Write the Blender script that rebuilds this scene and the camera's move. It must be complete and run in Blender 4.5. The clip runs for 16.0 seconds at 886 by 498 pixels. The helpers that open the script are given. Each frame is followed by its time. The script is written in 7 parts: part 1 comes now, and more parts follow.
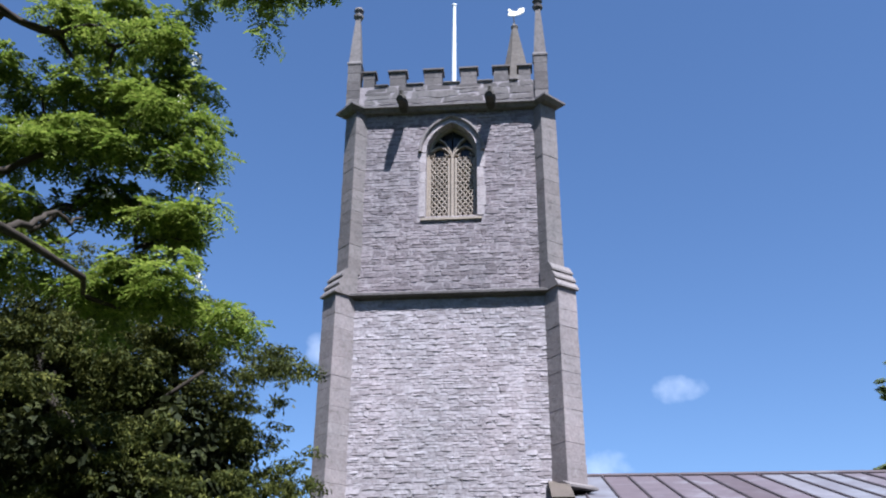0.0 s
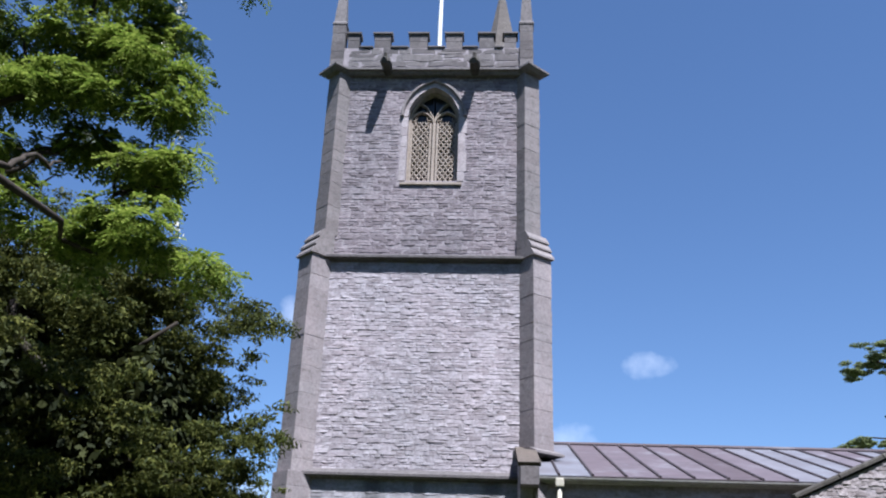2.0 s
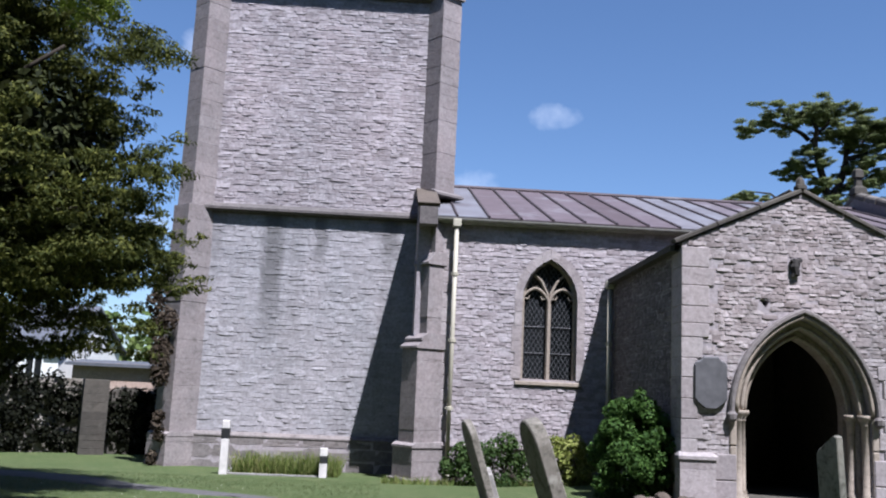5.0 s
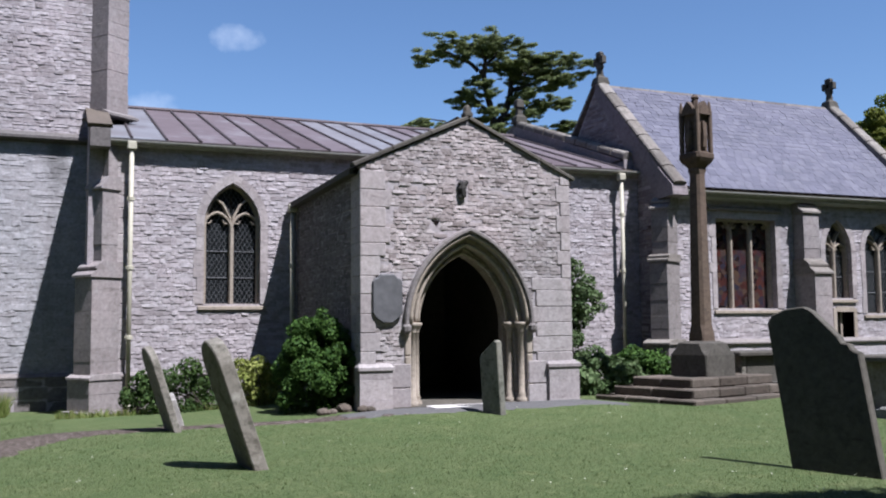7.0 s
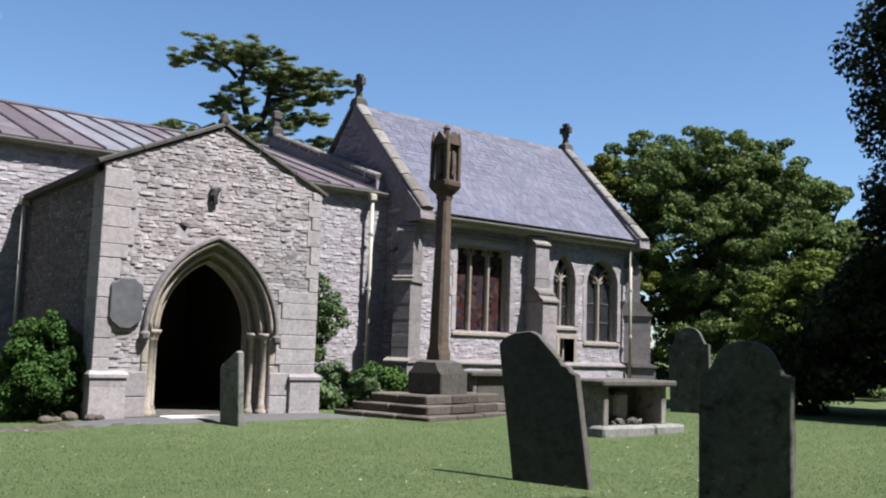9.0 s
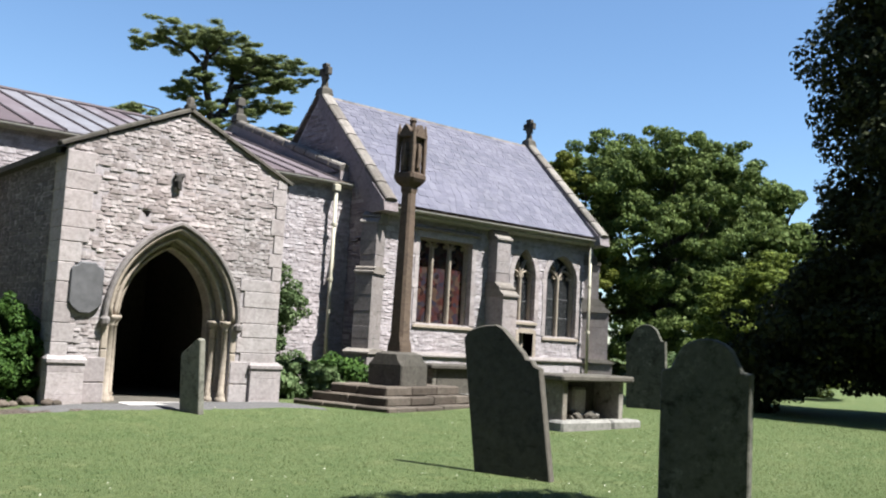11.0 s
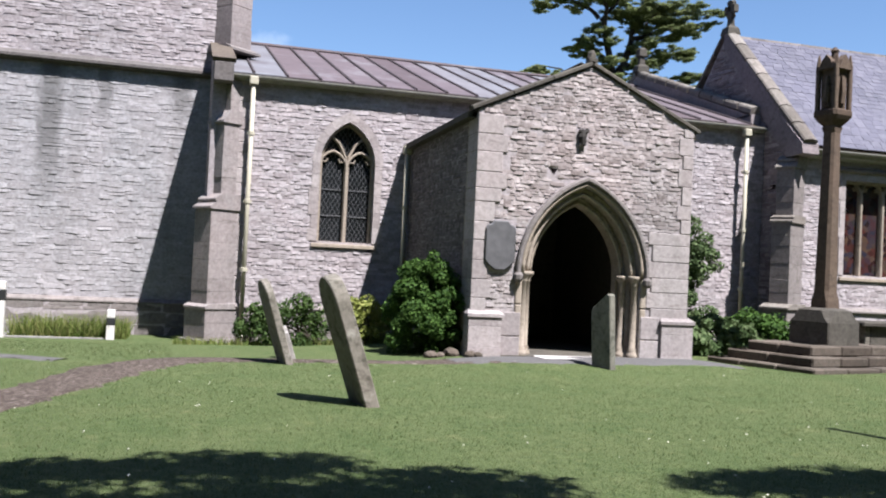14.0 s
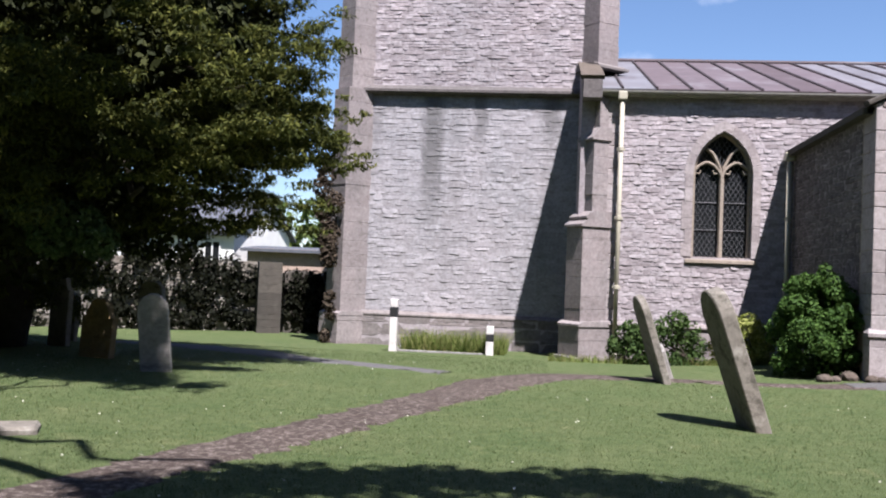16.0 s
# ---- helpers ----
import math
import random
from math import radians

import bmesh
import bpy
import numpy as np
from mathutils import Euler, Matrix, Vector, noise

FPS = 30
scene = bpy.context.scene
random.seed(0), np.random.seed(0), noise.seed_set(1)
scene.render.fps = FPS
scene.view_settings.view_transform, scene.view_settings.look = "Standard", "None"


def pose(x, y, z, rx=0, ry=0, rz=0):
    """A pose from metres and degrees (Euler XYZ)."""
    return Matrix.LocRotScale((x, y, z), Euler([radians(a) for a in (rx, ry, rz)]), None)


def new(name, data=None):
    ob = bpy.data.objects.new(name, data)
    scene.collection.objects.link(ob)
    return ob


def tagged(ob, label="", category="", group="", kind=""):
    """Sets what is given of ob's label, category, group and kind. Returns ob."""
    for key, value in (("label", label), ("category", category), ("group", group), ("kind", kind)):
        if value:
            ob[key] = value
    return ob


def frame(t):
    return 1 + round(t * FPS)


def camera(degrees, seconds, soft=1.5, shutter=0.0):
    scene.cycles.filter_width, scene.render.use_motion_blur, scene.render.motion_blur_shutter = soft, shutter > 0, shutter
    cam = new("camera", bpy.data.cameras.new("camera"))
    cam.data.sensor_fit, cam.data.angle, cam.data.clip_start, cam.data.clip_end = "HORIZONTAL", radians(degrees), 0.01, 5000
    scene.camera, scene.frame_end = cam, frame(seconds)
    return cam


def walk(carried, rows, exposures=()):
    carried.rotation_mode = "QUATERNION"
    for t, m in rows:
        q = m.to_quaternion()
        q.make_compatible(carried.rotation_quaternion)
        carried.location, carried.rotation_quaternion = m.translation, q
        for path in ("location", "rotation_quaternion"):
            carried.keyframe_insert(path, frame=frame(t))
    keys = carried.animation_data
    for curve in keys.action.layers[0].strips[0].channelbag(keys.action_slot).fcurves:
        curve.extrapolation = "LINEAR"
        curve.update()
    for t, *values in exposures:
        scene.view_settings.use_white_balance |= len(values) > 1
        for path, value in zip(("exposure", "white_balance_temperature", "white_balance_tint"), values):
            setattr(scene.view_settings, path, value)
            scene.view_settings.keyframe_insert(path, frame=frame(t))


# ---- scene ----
from mathutils.geometry import tessellate_polygon

cam = camera(50.69, 16.0, soft=2.1)
# seconds, eye (x east, y north, z up), Euler turn in degrees
PATH = [
    (0.0, 0.004, 0.138, 1.886, 116.18, -0.38, 5.14),
    (0.5, 0.017, 0.116, 1.857, 116.74, -1.07, 4.11),
    (1.0, 0.010, 0.106, 1.831, 116.75, -1.25, 3.83),
    (1.5, 0.002, 0.110, 1.816, 116.67, -2.20, 3.17),
    (2.0, 0.005, 0.094, 1.764, 114.28, -2.00, 2.83),
    (2.5, 0.030, 0.143, 1.794, 111.31, -2.17, 1.67),
    (3.0, 0.027, 0.144, 1.750, 108.68, -2.32, 0.87),
    (3.2, 0.034, 0.156, 1.758, 107.53, -2.34, 0.89),
    (5.3, 0.141, 0.137, 1.660, 98.78, -2.72, -5.58),
    (5.5, 0.170, 0.048, 1.630, 98.97, -2.09, -8.10),
    (6.0, 0.171, -0.036, 1.604, 97.19, -0.81, -12.78),
    (6.5, 0.148, -0.045, 1.615, 94.70, -0.21, -16.56),
    (7.0, 0.123, -0.112, 1.608, 94.79, 0.56, -21.98),
    (7.5, 0.078, -0.179, 1.593, 95.17, -0.31, -27.25),
    (8.0, 0.041, -0.212, 1.591, 96.02, -0.89, -31.63),
    (8.5, -0.022, -0.255, 1.592, 95.80, -1.54, -35.37),
    (9.0, -0.047, -0.280, 1.577, 95.93, -1.95, -37.72),
    (9.5, -0.068, -0.295, 1.580, 95.56, -1.89, -39.41),
    (9.7, -0.093, -0.297, 1.585, 95.76, -1.99, -39.80),
    (11.8, -0.206, -0.259, 1.557, 95.40, -3.63, -40.18),
    (12.0, -0.189, -0.259, 1.557, 95.33, -3.15, -39.32),
    (12.5, -0.123, -0.209, 1.532, 94.23, -3.56, -35.87),
    (13.0, -0.068, -0.087, 1.542, 93.21, -3.75, -28.72),
    (13.5, -0.045, 0.019, 1.525, 91.00, -3.14, -20.20),
    (14.0, 0.015, 0.171, 1.573, 91.53, -2.80, -15.82),
    (14.5, -0.009, 0.236, 1.550, 93.20, -2.28, -11.73),
    (15.0, -0.053, 0.355, 1.525, 91.94, -2.42, -4.96),
    (15.5, -0.039, 0.478, 1.514, 91.40, -1.86, 1.17),
    (16.0, -0.055, 0.547, 1.494, 91.78, -2.34, 6.44),
]
EXPOSURES = [(0.0, 1.52, 5500, 13), (3.0, 1.38, 5500, 14), (5.5, 1.26, 5600, 15), (7.0, 1.26, 5650, 13), (9.5, 1.55, 5950, 8), (12.0, 1.88, 6200, 6), (13.5, 1.68, 6000, 10), (16.0, 1.55, 6000, 17)]
walk(cam, [(t, pose(x, y, z, rx, ry, rz)) for t, x, y, z, rx, ry, rz in PATH], EXPOSURES)

# ---- world, sun ----
SUN_TRAVEL = Vector((-0.245, 0.52, -1.0)).normalized()
sun_el = math.asin(-SUN_TRAVEL.z)
sun_az = math.atan2(-SUN_TRAVEL.x, -SUN_TRAVEL.y)
world = bpy.data.worlds.new("sky")
scene.world = world
world.use_nodes = True
wn, wl = world.node_tree.nodes, world.node_tree.links
wn.clear()
sky = wn.new("ShaderNodeTexSky")
sky.sky_type = "NISHITA"
sky.sun_disc = False
sky.sun_elevation = sun_el
sky.sun_rotation = sun_az
sky.air_density, sky.dust_density, sky.ozone_density = 1.0, 0.2, 4.0
bg = wn.new("ShaderNodeBackground")
bg.inputs[1].default_value = 0.052
wout = wn.new("ShaderNodeOutputWorld")
# a few small fair-weather clouds: soft patches broken by noise, each (azimuth, elevation, half width, half height) in degrees
CLOUDS = [(9.4, 17.1, 2.2, 1.3), (-12.9, 19.8, 1.9, 1.6), (4.4, 12.8, 2.4, 1.6), (-14.5, 9.0, 5.0, 1.6), (-31.0, 11.5, 3.0, 1.6)]
wtc = wn.new("ShaderNodeTexCoord")
wnz = wn.new("ShaderNodeTexNoise")
wnz.inputs["Scale"].default_value, wnz.inputs["Detail"].default_value = 45.0, 9.0
wl.new(wtc.outputs["Generated"], wnz.inputs["Vector"])
cloud_sum = None


def wmath(op, a, b=None, c=None):
    n = wn.new("ShaderNodeMath")
    n.operation = op
    for i, v in enumerate((a, b, c)):
        if v is None:
            continue
        if isinstance(v, (int, float)):
            n.inputs[i].default_value = v
        else:
            wl.new(v, n.inputs[i])
    return n.outputs[0]


def wdot(v):
    n = wn.new("ShaderNodeVectorMath")
    n.operation = "DOT_PRODUCT"
    wl.new(wtc.outputs["Generated"], n.inputs[0])
    n.inputs[1].default_value = v
    return n.outputs["Value"]


for az, el, hw, hh in CLOUDS:
    a, e = radians(az), radians(el)
    ahead = (math.sin(a) * math.cos(e), math.cos(a) * math.cos(e), math.sin(e))
    right = (math.cos(a), -math.sin(a), 0.0)
    up = (-math.sin(a) * math.sin(e), -math.cos(a) * math.sin(e), math.cos(e))
    dx = wmath("DIVIDE", wdot(right), math.sin(radians(hw)))
    dy = wmath("DIVIDE", wdot(up), math.sin(radians(hh)))
    r2 = wmath("ADD", wmath("MULTIPLY", dx, dx), wmath("MULTIPLY", dy, dy))
    fall = wmath("POWER", wmath("MAXIMUM", wmath("SUBTRACT", 1.0, r2), 0.0), 1.6)
    front = wmath("GREATER_THAN", wdot(ahead), 0.0)
    one = wmath("MULTIPLY", fall, front)
    cloud_sum = one if cloud_sum is None else wmath("ADD", cloud_sum, one)
puff = wmath("MULTIPLY", wmath("MAXIMUM", wmath("SUBTRACT", wmath("ADD", cloud_sum, wmath("MULTIPLY", wnz.outputs[0], 1.6)), 1.15), 0.0),
             wmath("MINIMUM", wmath("MULTIPLY", cloud_sum, 3.0), 1.0))
puff = wmath("MINIMUM", wmath("MULTIPLY", puff, 0.34), 0.5)
wmix = wn.new("ShaderNodeMix")
wmix.data_type = "RGBA"
wl.new(puff, wmix.inputs[0])
wl.new(sky.outputs[0], wmix.inputs[6])
wmix.inputs[7].default_value = (10.0, 10.2, 10.6, 1.0)
wl.new(wmix.outputs[2], bg.inputs[0])
wl.new(bg.outputs[0], wout.inputs[0])

sun_data = bpy.data.lights.new("sun", "SUN")
sun_data.energy, sun_data.angle, sun_data.color = 5.0, radians(0.53), (1.0, 0.95, 0.88)
sun = new("sun", sun_data)
sun.rotation_euler = SUN_TRAVEL.to_track_quat("-Z", "Y").to_euler()

# ---- materials ----


TONE = 0.8  # one depth for all pigments


class Mat:
    """A small builder of node materials."""

    def __init__(self, name, rough=0.9, metal=0.0, spec=0.3):
        self.m = bpy.data.materials.new(name)
        self.m.use_nodes = True
        self.n, self.l = self.m.node_tree.nodes, self.m.node_tree.links
        self.b = self.n["Principled BSDF"]
        self.b.inputs["Roughness"].default_value = rough
        self.b.inputs["Metallic"].default_value = metal
        self.b.inputs["Specular IOR Level"].default_value = spec
        self.tc = self.n.new("ShaderNodeTexCoord")
        self.geo = self.n.new("ShaderNodeNewGeometry")

    def noise(self, scale, detail=4.0, rough=0.6, stretch=(1, 1, 1)):
        mp = self.n.new("ShaderNodeMapping")
        mp.inputs["Scale"].default_value = stretch
        self.l.new(self.geo.outputs["Position"], mp.inputs["Vector"])
        t = self.n.new("ShaderNodeTexNoise")
        t.inputs["Scale"].default_value, t.inputs["Detail"].default_value, t.inputs["Roughness"].default_value = scale, detail, rough
        self.l.new(mp.outputs[0], t.inputs["Vector"])
        return t.outputs[0]

    def ramp(self, fac, stops):
        r = self.n.new("ShaderNodeValToRGB")
        el = r.color_ramp.elements
        while len(el) < len(stops):
            el.new(0.5)
        for e, (p, c) in zip(el, stops):
            e.position = p
            e.color = (*c, 1) if len(c) == 3 else c
        self.l.new(fac, r.inputs[0])
        return r.outputs[0]

    def mix(self, a, b, fac, mode="MIX"):
        x = self.n.new("ShaderNodeMix")
        x.data_type, x.blend_type = "RGBA", mode
        for i, v in ((0, fac), (6, a), (7, b)):
            if isinstance(v, (int, float)):
                x.inputs[i].default_value = v
            elif isinstance(v, tuple):
                x.inputs[i].default_value = (*v, 1)
            else:
                self.l.new(v, x.inputs[i])
        return x.outputs[2]

    def math(self, op, a, b):
        x = self.n.new("ShaderNodeMath")
        x.operation = op
        for i, v in ((0, a), (1, b)):
            if isinstance(v, (int, float)):
                x.inputs[i].default_value = v
            else:
                self.l.new(v, x.inputs[i])
        return x.outputs[0]

    def each(self):
        """A random number for each object and each loose piece of a mesh."""
        o = self.n.new("ShaderNodeObjectInfo")
        return self.math("FRACT", self.math("ADD", o.outputs["Random"], self.geo.outputs["Random Per Island"]), 0.0)

    def done(self, colour, bump=None, strength=0.3, dist=0.02, rough=None):
        colour = self.mix(colour, (TONE, TONE, TONE), 1.0, "MULTIPLY")
        if isinstance(colour, tuple):
            self.b.inputs["Base Color"].default_value = (*colour, 1)
        else:
            self.l.new(colour, self.b.inputs["Base Color"])
        if bump is not None:
            bp = self.n.new("ShaderNodeBump")
            bp.inputs["Strength"].default_value, bp.inputs["Distance"].default_value = strength, dist
            self.l.new(bump, bp.inputs["Height"])
            self.l.new(bp.outputs[0], self.b.inputs["Normal"])
        if rough is not None:
            self.l.new(rough, self.b.inputs["Roughness"])
        return self.m


def stone_mat(name, dark, mid, light, lichen=0.25, lichen_colour=(0.10, 0.095, 0.08), stain=0.3, streak=False):
    k = Mat(name, 0.93, 0, 0.2)
    base = k.mix(k.ramp(k.each(), [(0.0, dark), (0.35, mid), (0.7, light), (1.0, mid)]), mid, 0.2)
    grain = k.noise(14.0, 6, 0.7)
    base = k.mix(base, k.ramp(grain, [(0.3, (0.66, 0.63, 0.62)), (0.7, (1.25, 1.24, 1.24))]), 0.75, "MULTIPLY")
    big = k.noise(0.55, 5, 0.65, (1, 1, 0.6))
    base = k.mix(base, k.ramp(big, [(0.35, (0.78, 0.78, 0.80)), (0.65, (1.15, 1.08, 1.09))]), stain * 2, "MULTIPLY")
    patch = k.ramp(k.noise(5.0, 8, 0.75), [(0.52, (0, 0, 0)), (0.66, (1, 1, 1))])
    base = k.mix(base, lichen_colour, k.math("MULTIPLY", patch, lichen))
    pale = k.ramp(k.noise(3.2, 9, 0.78), [(0.55, (0, 0, 0)), (0.7, (1, 1, 1))])
    base = k.mix(base, tuple(v * 1.12 for v in light), k.math("MULTIPLY", pale, 0.7))
    fleck = k.ramp(k.noise(4.0, 8, 0.75, (0.6, 0.6, 2.4)), [(0.56, (0, 0, 0)), (0.66, (1, 1, 1))])
    base = k.mix(base, (dark[0] * 0.5, dark[1] * 0.45, dark[2] * 0.42), k.math("MULTIPLY", fleck, 0.6))
    if streak:
        run = k.ramp(k.noise(1.1, 4, 0.6, (1.0, 1.0, 0.09)), [(0.54, (0, 0, 0)), (0.68, (1, 1, 1))])
        base = k.mix(base, (0.16, 0.15, 0.15), k.math("MULTIPLY", run, 0.4))
        # black runs of water below the string course: (x, half width, foot, strength)
        xyz = k.n.new("ShaderNodeSeparateXYZ")
        k.l.new(k.geo.outputs["Position"], xyz.inputs[0])
        rag = k.math("MULTIPLY", k.math("SUBTRACT", k.noise(2.6, 5, 0.7, (1, 1, 0.5)), 0.5), 0.55)
        for cx, hw, foot, much in ((-3.2, 0.36, 2.3, 0.72), (-1.96, 0.24, 4.6, 0.62), (-0.1, 0.4, 5.0, 0.55), (-4.7, 0.3, 4.2, 0.35)):
            off = k.math("ABSOLUTE", k.math("ADD", k.math("SUBTRACT", xyz.outputs[0], cx), rag), 0.0)
            wide = k.ramp(k.math("DIVIDE", off, hw), [(0.35, (1, 1, 1)), (1.0, (0, 0, 0))])
            high = k.ramp(k.math("DIVIDE", k.math("SUBTRACT", xyz.outputs[2], foot), 6.3 - foot), [(0.0, (0, 0, 0)), (0.55, (1, 1, 1))])
            base = k.mix(base, (0.10, 0.096, 0.096), k.math("MULTIPLY", k.math("MULTIPLY", wide, high), much))
    return k.done(base, k.mix(k.noise(26.0, 8, 0.75), k.noise(7.0, 6, 0.7, (0.6, 0.6, 1.8)), 0.5), 0.6, 0.014)


PINK_D, PINK_M, PINK_L = (0.25, 0.224, 0.229), (0.338, 0.309, 0.317), (0.437, 0.411, 0.42)
M_RUBBLE = stone_mat("rubble limestone", PINK_D, PINK_M, PINK_L, 0.3)
M_RUBBLE_WORN = stone_mat("worn brown-stained rubble", (0.19, 0.166, 0.158), (0.30, 0.27, 0.262), (0.43, 0.4, 0.39), 0.6, (0.085, 0.074, 0.064), 0.48)
M_RUBBLE_OLD = stone_mat("weathered rubble limestone", (0.15, 0.130, 0.134), (0.215, 0.190, 0.196), (0.31, 0.282, 0.284), 0.45, (0.065, 0.063, 0.061), 0.4)
M_MORTAR = stone_mat("rough lime mortar", (0.29, 0.262, 0.267), (0.33, 0.301, 0.307), (0.39, 0.362, 0.368), 0.3)
M_PALEMORTAR = stone_mat("lime mortar", (0.274, 0.248, 0.248), (0.288, 0.263, 0.263), (0.302, 0.277, 0.277), 0.25)
M_WASHED = stone_mat("limewashed rubble", (0.298, 0.29, 0.299), (0.344, 0.337, 0.348), (0.396, 0.39, 0.403), 0.16, (0.144, 0.137, 0.137), 0.3, streak=True)
M_ASHLAR = stone_mat("dressed limestone", (0.28, 0.250, 0.245), (0.345, 0.312, 0.306), (0.405, 0.372, 0.362), 0.3, (0.115, 0.104, 0.097))
M_ASHLAR_OLD = stone_mat("weathered dressed limestone", (0.175, 0.158, 0.15), (0.202, 0.184, 0.176), (0.23, 0.21, 0.20), 0.5, (0.072, 0.068, 0.061))
M_BLOCK = stone_mat("weathered buttress stone", (0.24, 0.217, 0.21), (0.27, 0.245, 0.238), (0.305, 0.28, 0.272), 0.5, (0.11, 0.1, 0.092), 0.42)
M_DRESS = stone_mat("buff window stone", (0.302, 0.256, 0.205), (0.331, 0.284, 0.230), (0.360, 0.313, 0.259), 0.15, (0.180, 0.151, 0.122), 0.15)
# mottles are the stone's own; the low tone stands in for shaded faces
M_MOSSY_SHADE = stone_mat("mossy mottled headstone, toned for shade", (0.055, 0.058, 0.045), (0.10, 0.101, 0.082), (0.25, 0.243, 0.20), 0.9, (0.03, 0.032, 0.022), 0.48)
M_STEP = stone_mat("brown lichened step stone", (0.06, 0.05, 0.04), (0.085, 0.07, 0.056), (0.15, 0.132, 0.108), 0.6, (0.045, 0.042, 0.03), 0.45)
M_DARKSTONE = stone_mat("lichened and shade-toned grey stone", (0.061, 0.056, 0.048), (0.086, 0.079, 0.067), (0.112, 0.103, 0.086), 0.55, (0.032, 0.032, 0.026))
M_GRAVE = stone_mat("lichened headstone", (0.13, 0.12, 0.098), (0.215, 0.2, 0.168), (0.36, 0.34, 0.30), 0.85, (0.05, 0.048, 0.034), 0.45)
M_GRAVE_PALE = stone_mat("pale headstone", (0.259, 0.245, 0.223), (0.288, 0.274, 0.252), (0.317, 0.302, 0.281), 0.35, (0.108, 0.101, 0.079))
M_CROSS = stone_mat("rust-lichened cross stone", (0.075, 0.054, 0.04), (0.105, 0.078, 0.058), (0.14, 0.108, 0.08), 0.5, (0.035, 0.03, 0.024))
M_PARAPET = stone_mat("dark lichened and shade-toned stone", (0.10, 0.092, 0.09), (0.145, 0.133, 0.128), (0.20, 0.185, 0.178), 0.6, (0.055, 0.052, 0.048))
M_SOOT = stone_mat("sooty carved stone", (0.03, 0.028, 0.026), (0.04, 0.038, 0.035), (0.05, 0.047, 0.044), 0.3, (0.02, 0.02, 0.02))
M_COPING = stone_mat("lichened coping stone", (0.12, 0.108, 0.095), (0.16, 0.145, 0.128), (0.26, 0.24, 0.215), 0.5, (0.07, 0.062, 0.045))


def pale_lead_mat():
    k = Mat("pale new lead", 0.6, 0.0, 0.3)
    base = k.ramp(k.noise(0.9, 6, 0.65), [(0.3, (0.115, 0.103, 0.112)), (0.55, (0.165, 0.161, 0.178)), (0.75, (0.215, 0.217, 0.236))])
    return k.done(base, k.noise(3.0, 4), 0.25, 0.03)


def lead_mat():
    k = Mat("weathered lead", 0.7, 0.0, 0.25)
    base = k.ramp(k.each(), [(0.0, (0.088, 0.066, 0.071)), (0.4, (0.105, 0.079, 0.083)), (0.75, (0.12, 0.096, 0.105)), (0.92, (0.17, 0.165, 0.18)), (1.0, (0.10, 0.075, 0.08))])
    base = k.mix(base, k.ramp(k.noise(1.6, 5, 0.65), [(0.3, (0.7, 0.68, 0.7)), (0.7, (1.2, 1.2, 1.22))]), 0.7, "MULTIPLY")
    base = k.mix(base, (0.28, 0.275, 0.295), k.math("MULTIPLY", k.ramp(k.noise(0.5, 7, 0.7), [(0.55, (0, 0, 0)), (0.68, (1, 1, 1))]), 0.5))
    return k.done(base, k.noise(3.0, 4), 0.25, 0.03)


def slate_mat():
    k = Mat("stone slate", 0.75, 0.0, 0.2)
    base = k.ramp(k.each(), [(0.0, (0.094, 0.092, 0.122)), (0.5, (0.11, 0.107, 0.14)), (1.0, (0.132, 0.128, 0.16))])
    base = k.mix(base, k.ramp(k.noise(0.9, 5, 0.6), [(0.3, (0.8, 0.8, 0.8)), (0.7, (1.15, 1.13, 1.15))]), 0.7, "MULTIPLY")
    base = k.mix(base, (0.16, 0.155, 0.165), k.math("MULTIPLY", k.ramp(k.noise(4.0, 6, 0.7), [(0.55, (0, 0, 0)), (0.75, (1, 1, 1))]), 0.2))
    return k.done(base, k.noise(25.0, 6), 0.3, 0.006)


M_LEAD, M_PALELEAD, M_SLATE = lead_mat(), pale_lead_mat(), slate_mat()


def plain_mat(name, colour, rough=0.6, metal=0.0, spec=0.4, vary=0.25, scale=6.0, bump=0.15):
    k = Mat(name, rough, metal, spec)
    c = k.mix(colour, k.ramp(k.noise(scale, 6, 0.7), [(0.3, (1 - vary,) * 3), (0.7, (1 + vary,) * 3)]), 1.0, "MULTIPLY")
    return k.done(c, k.noise(scale * 4, 5), bump, 0.01)


M_PIPE = plain_mat("cream painted iron", (0.42, 0.385, 0.30), 0.6, 0, 0.4, 0.12, 4)
M_GUTTER = plain_mat("grey gutter iron", (0.34, 0.32, 0.29), 0.6)
M_ROLL = plain_mat("dark lead roll", (0.06, 0.048, 0.052), 0.75, 0, 0.2, 0.3, 6)
M_IRON = plain_mat("dark iron", (0.035, 0.035, 0.035), 0.6)
M_LEADBAR = plain_mat("window lead", (0.085, 0.085, 0.09), 0.6)
M_WOOD = plain_mat("dark oak", (0.06, 0.042, 0.03), 0.7, 0, 0.3, 0.4, 3)
M_WHITE = plain_mat("white paint", (0.8, 0.8, 0.78), 0.5, 0, 0.4, 0.06)
M_BLACK = plain_mat("black paint", (0.02, 0.02, 0.022), 0.5)
M_GILT = plain_mat("pale gilt metal", (0.72, 0.66, 0.52), 0.4, 0.3, 0.5)
M_RENDER = plain_mat("white rendered wall", (0.78, 0.77, 0.74), 0.9, 0, 0.2, 0.08, 1.5)
M_TILEROOF = plain_mat("grey slate roof", (0.10, 0.105, 0.12), 0.7, 0, 0.3, 0.3, 3)
M_BRICK = stone_mat("pale brick", (0.34, 0.24, 0.19), (0.40, 0.30, 0.24), (0.45, 0.37, 0.31), 0.2)
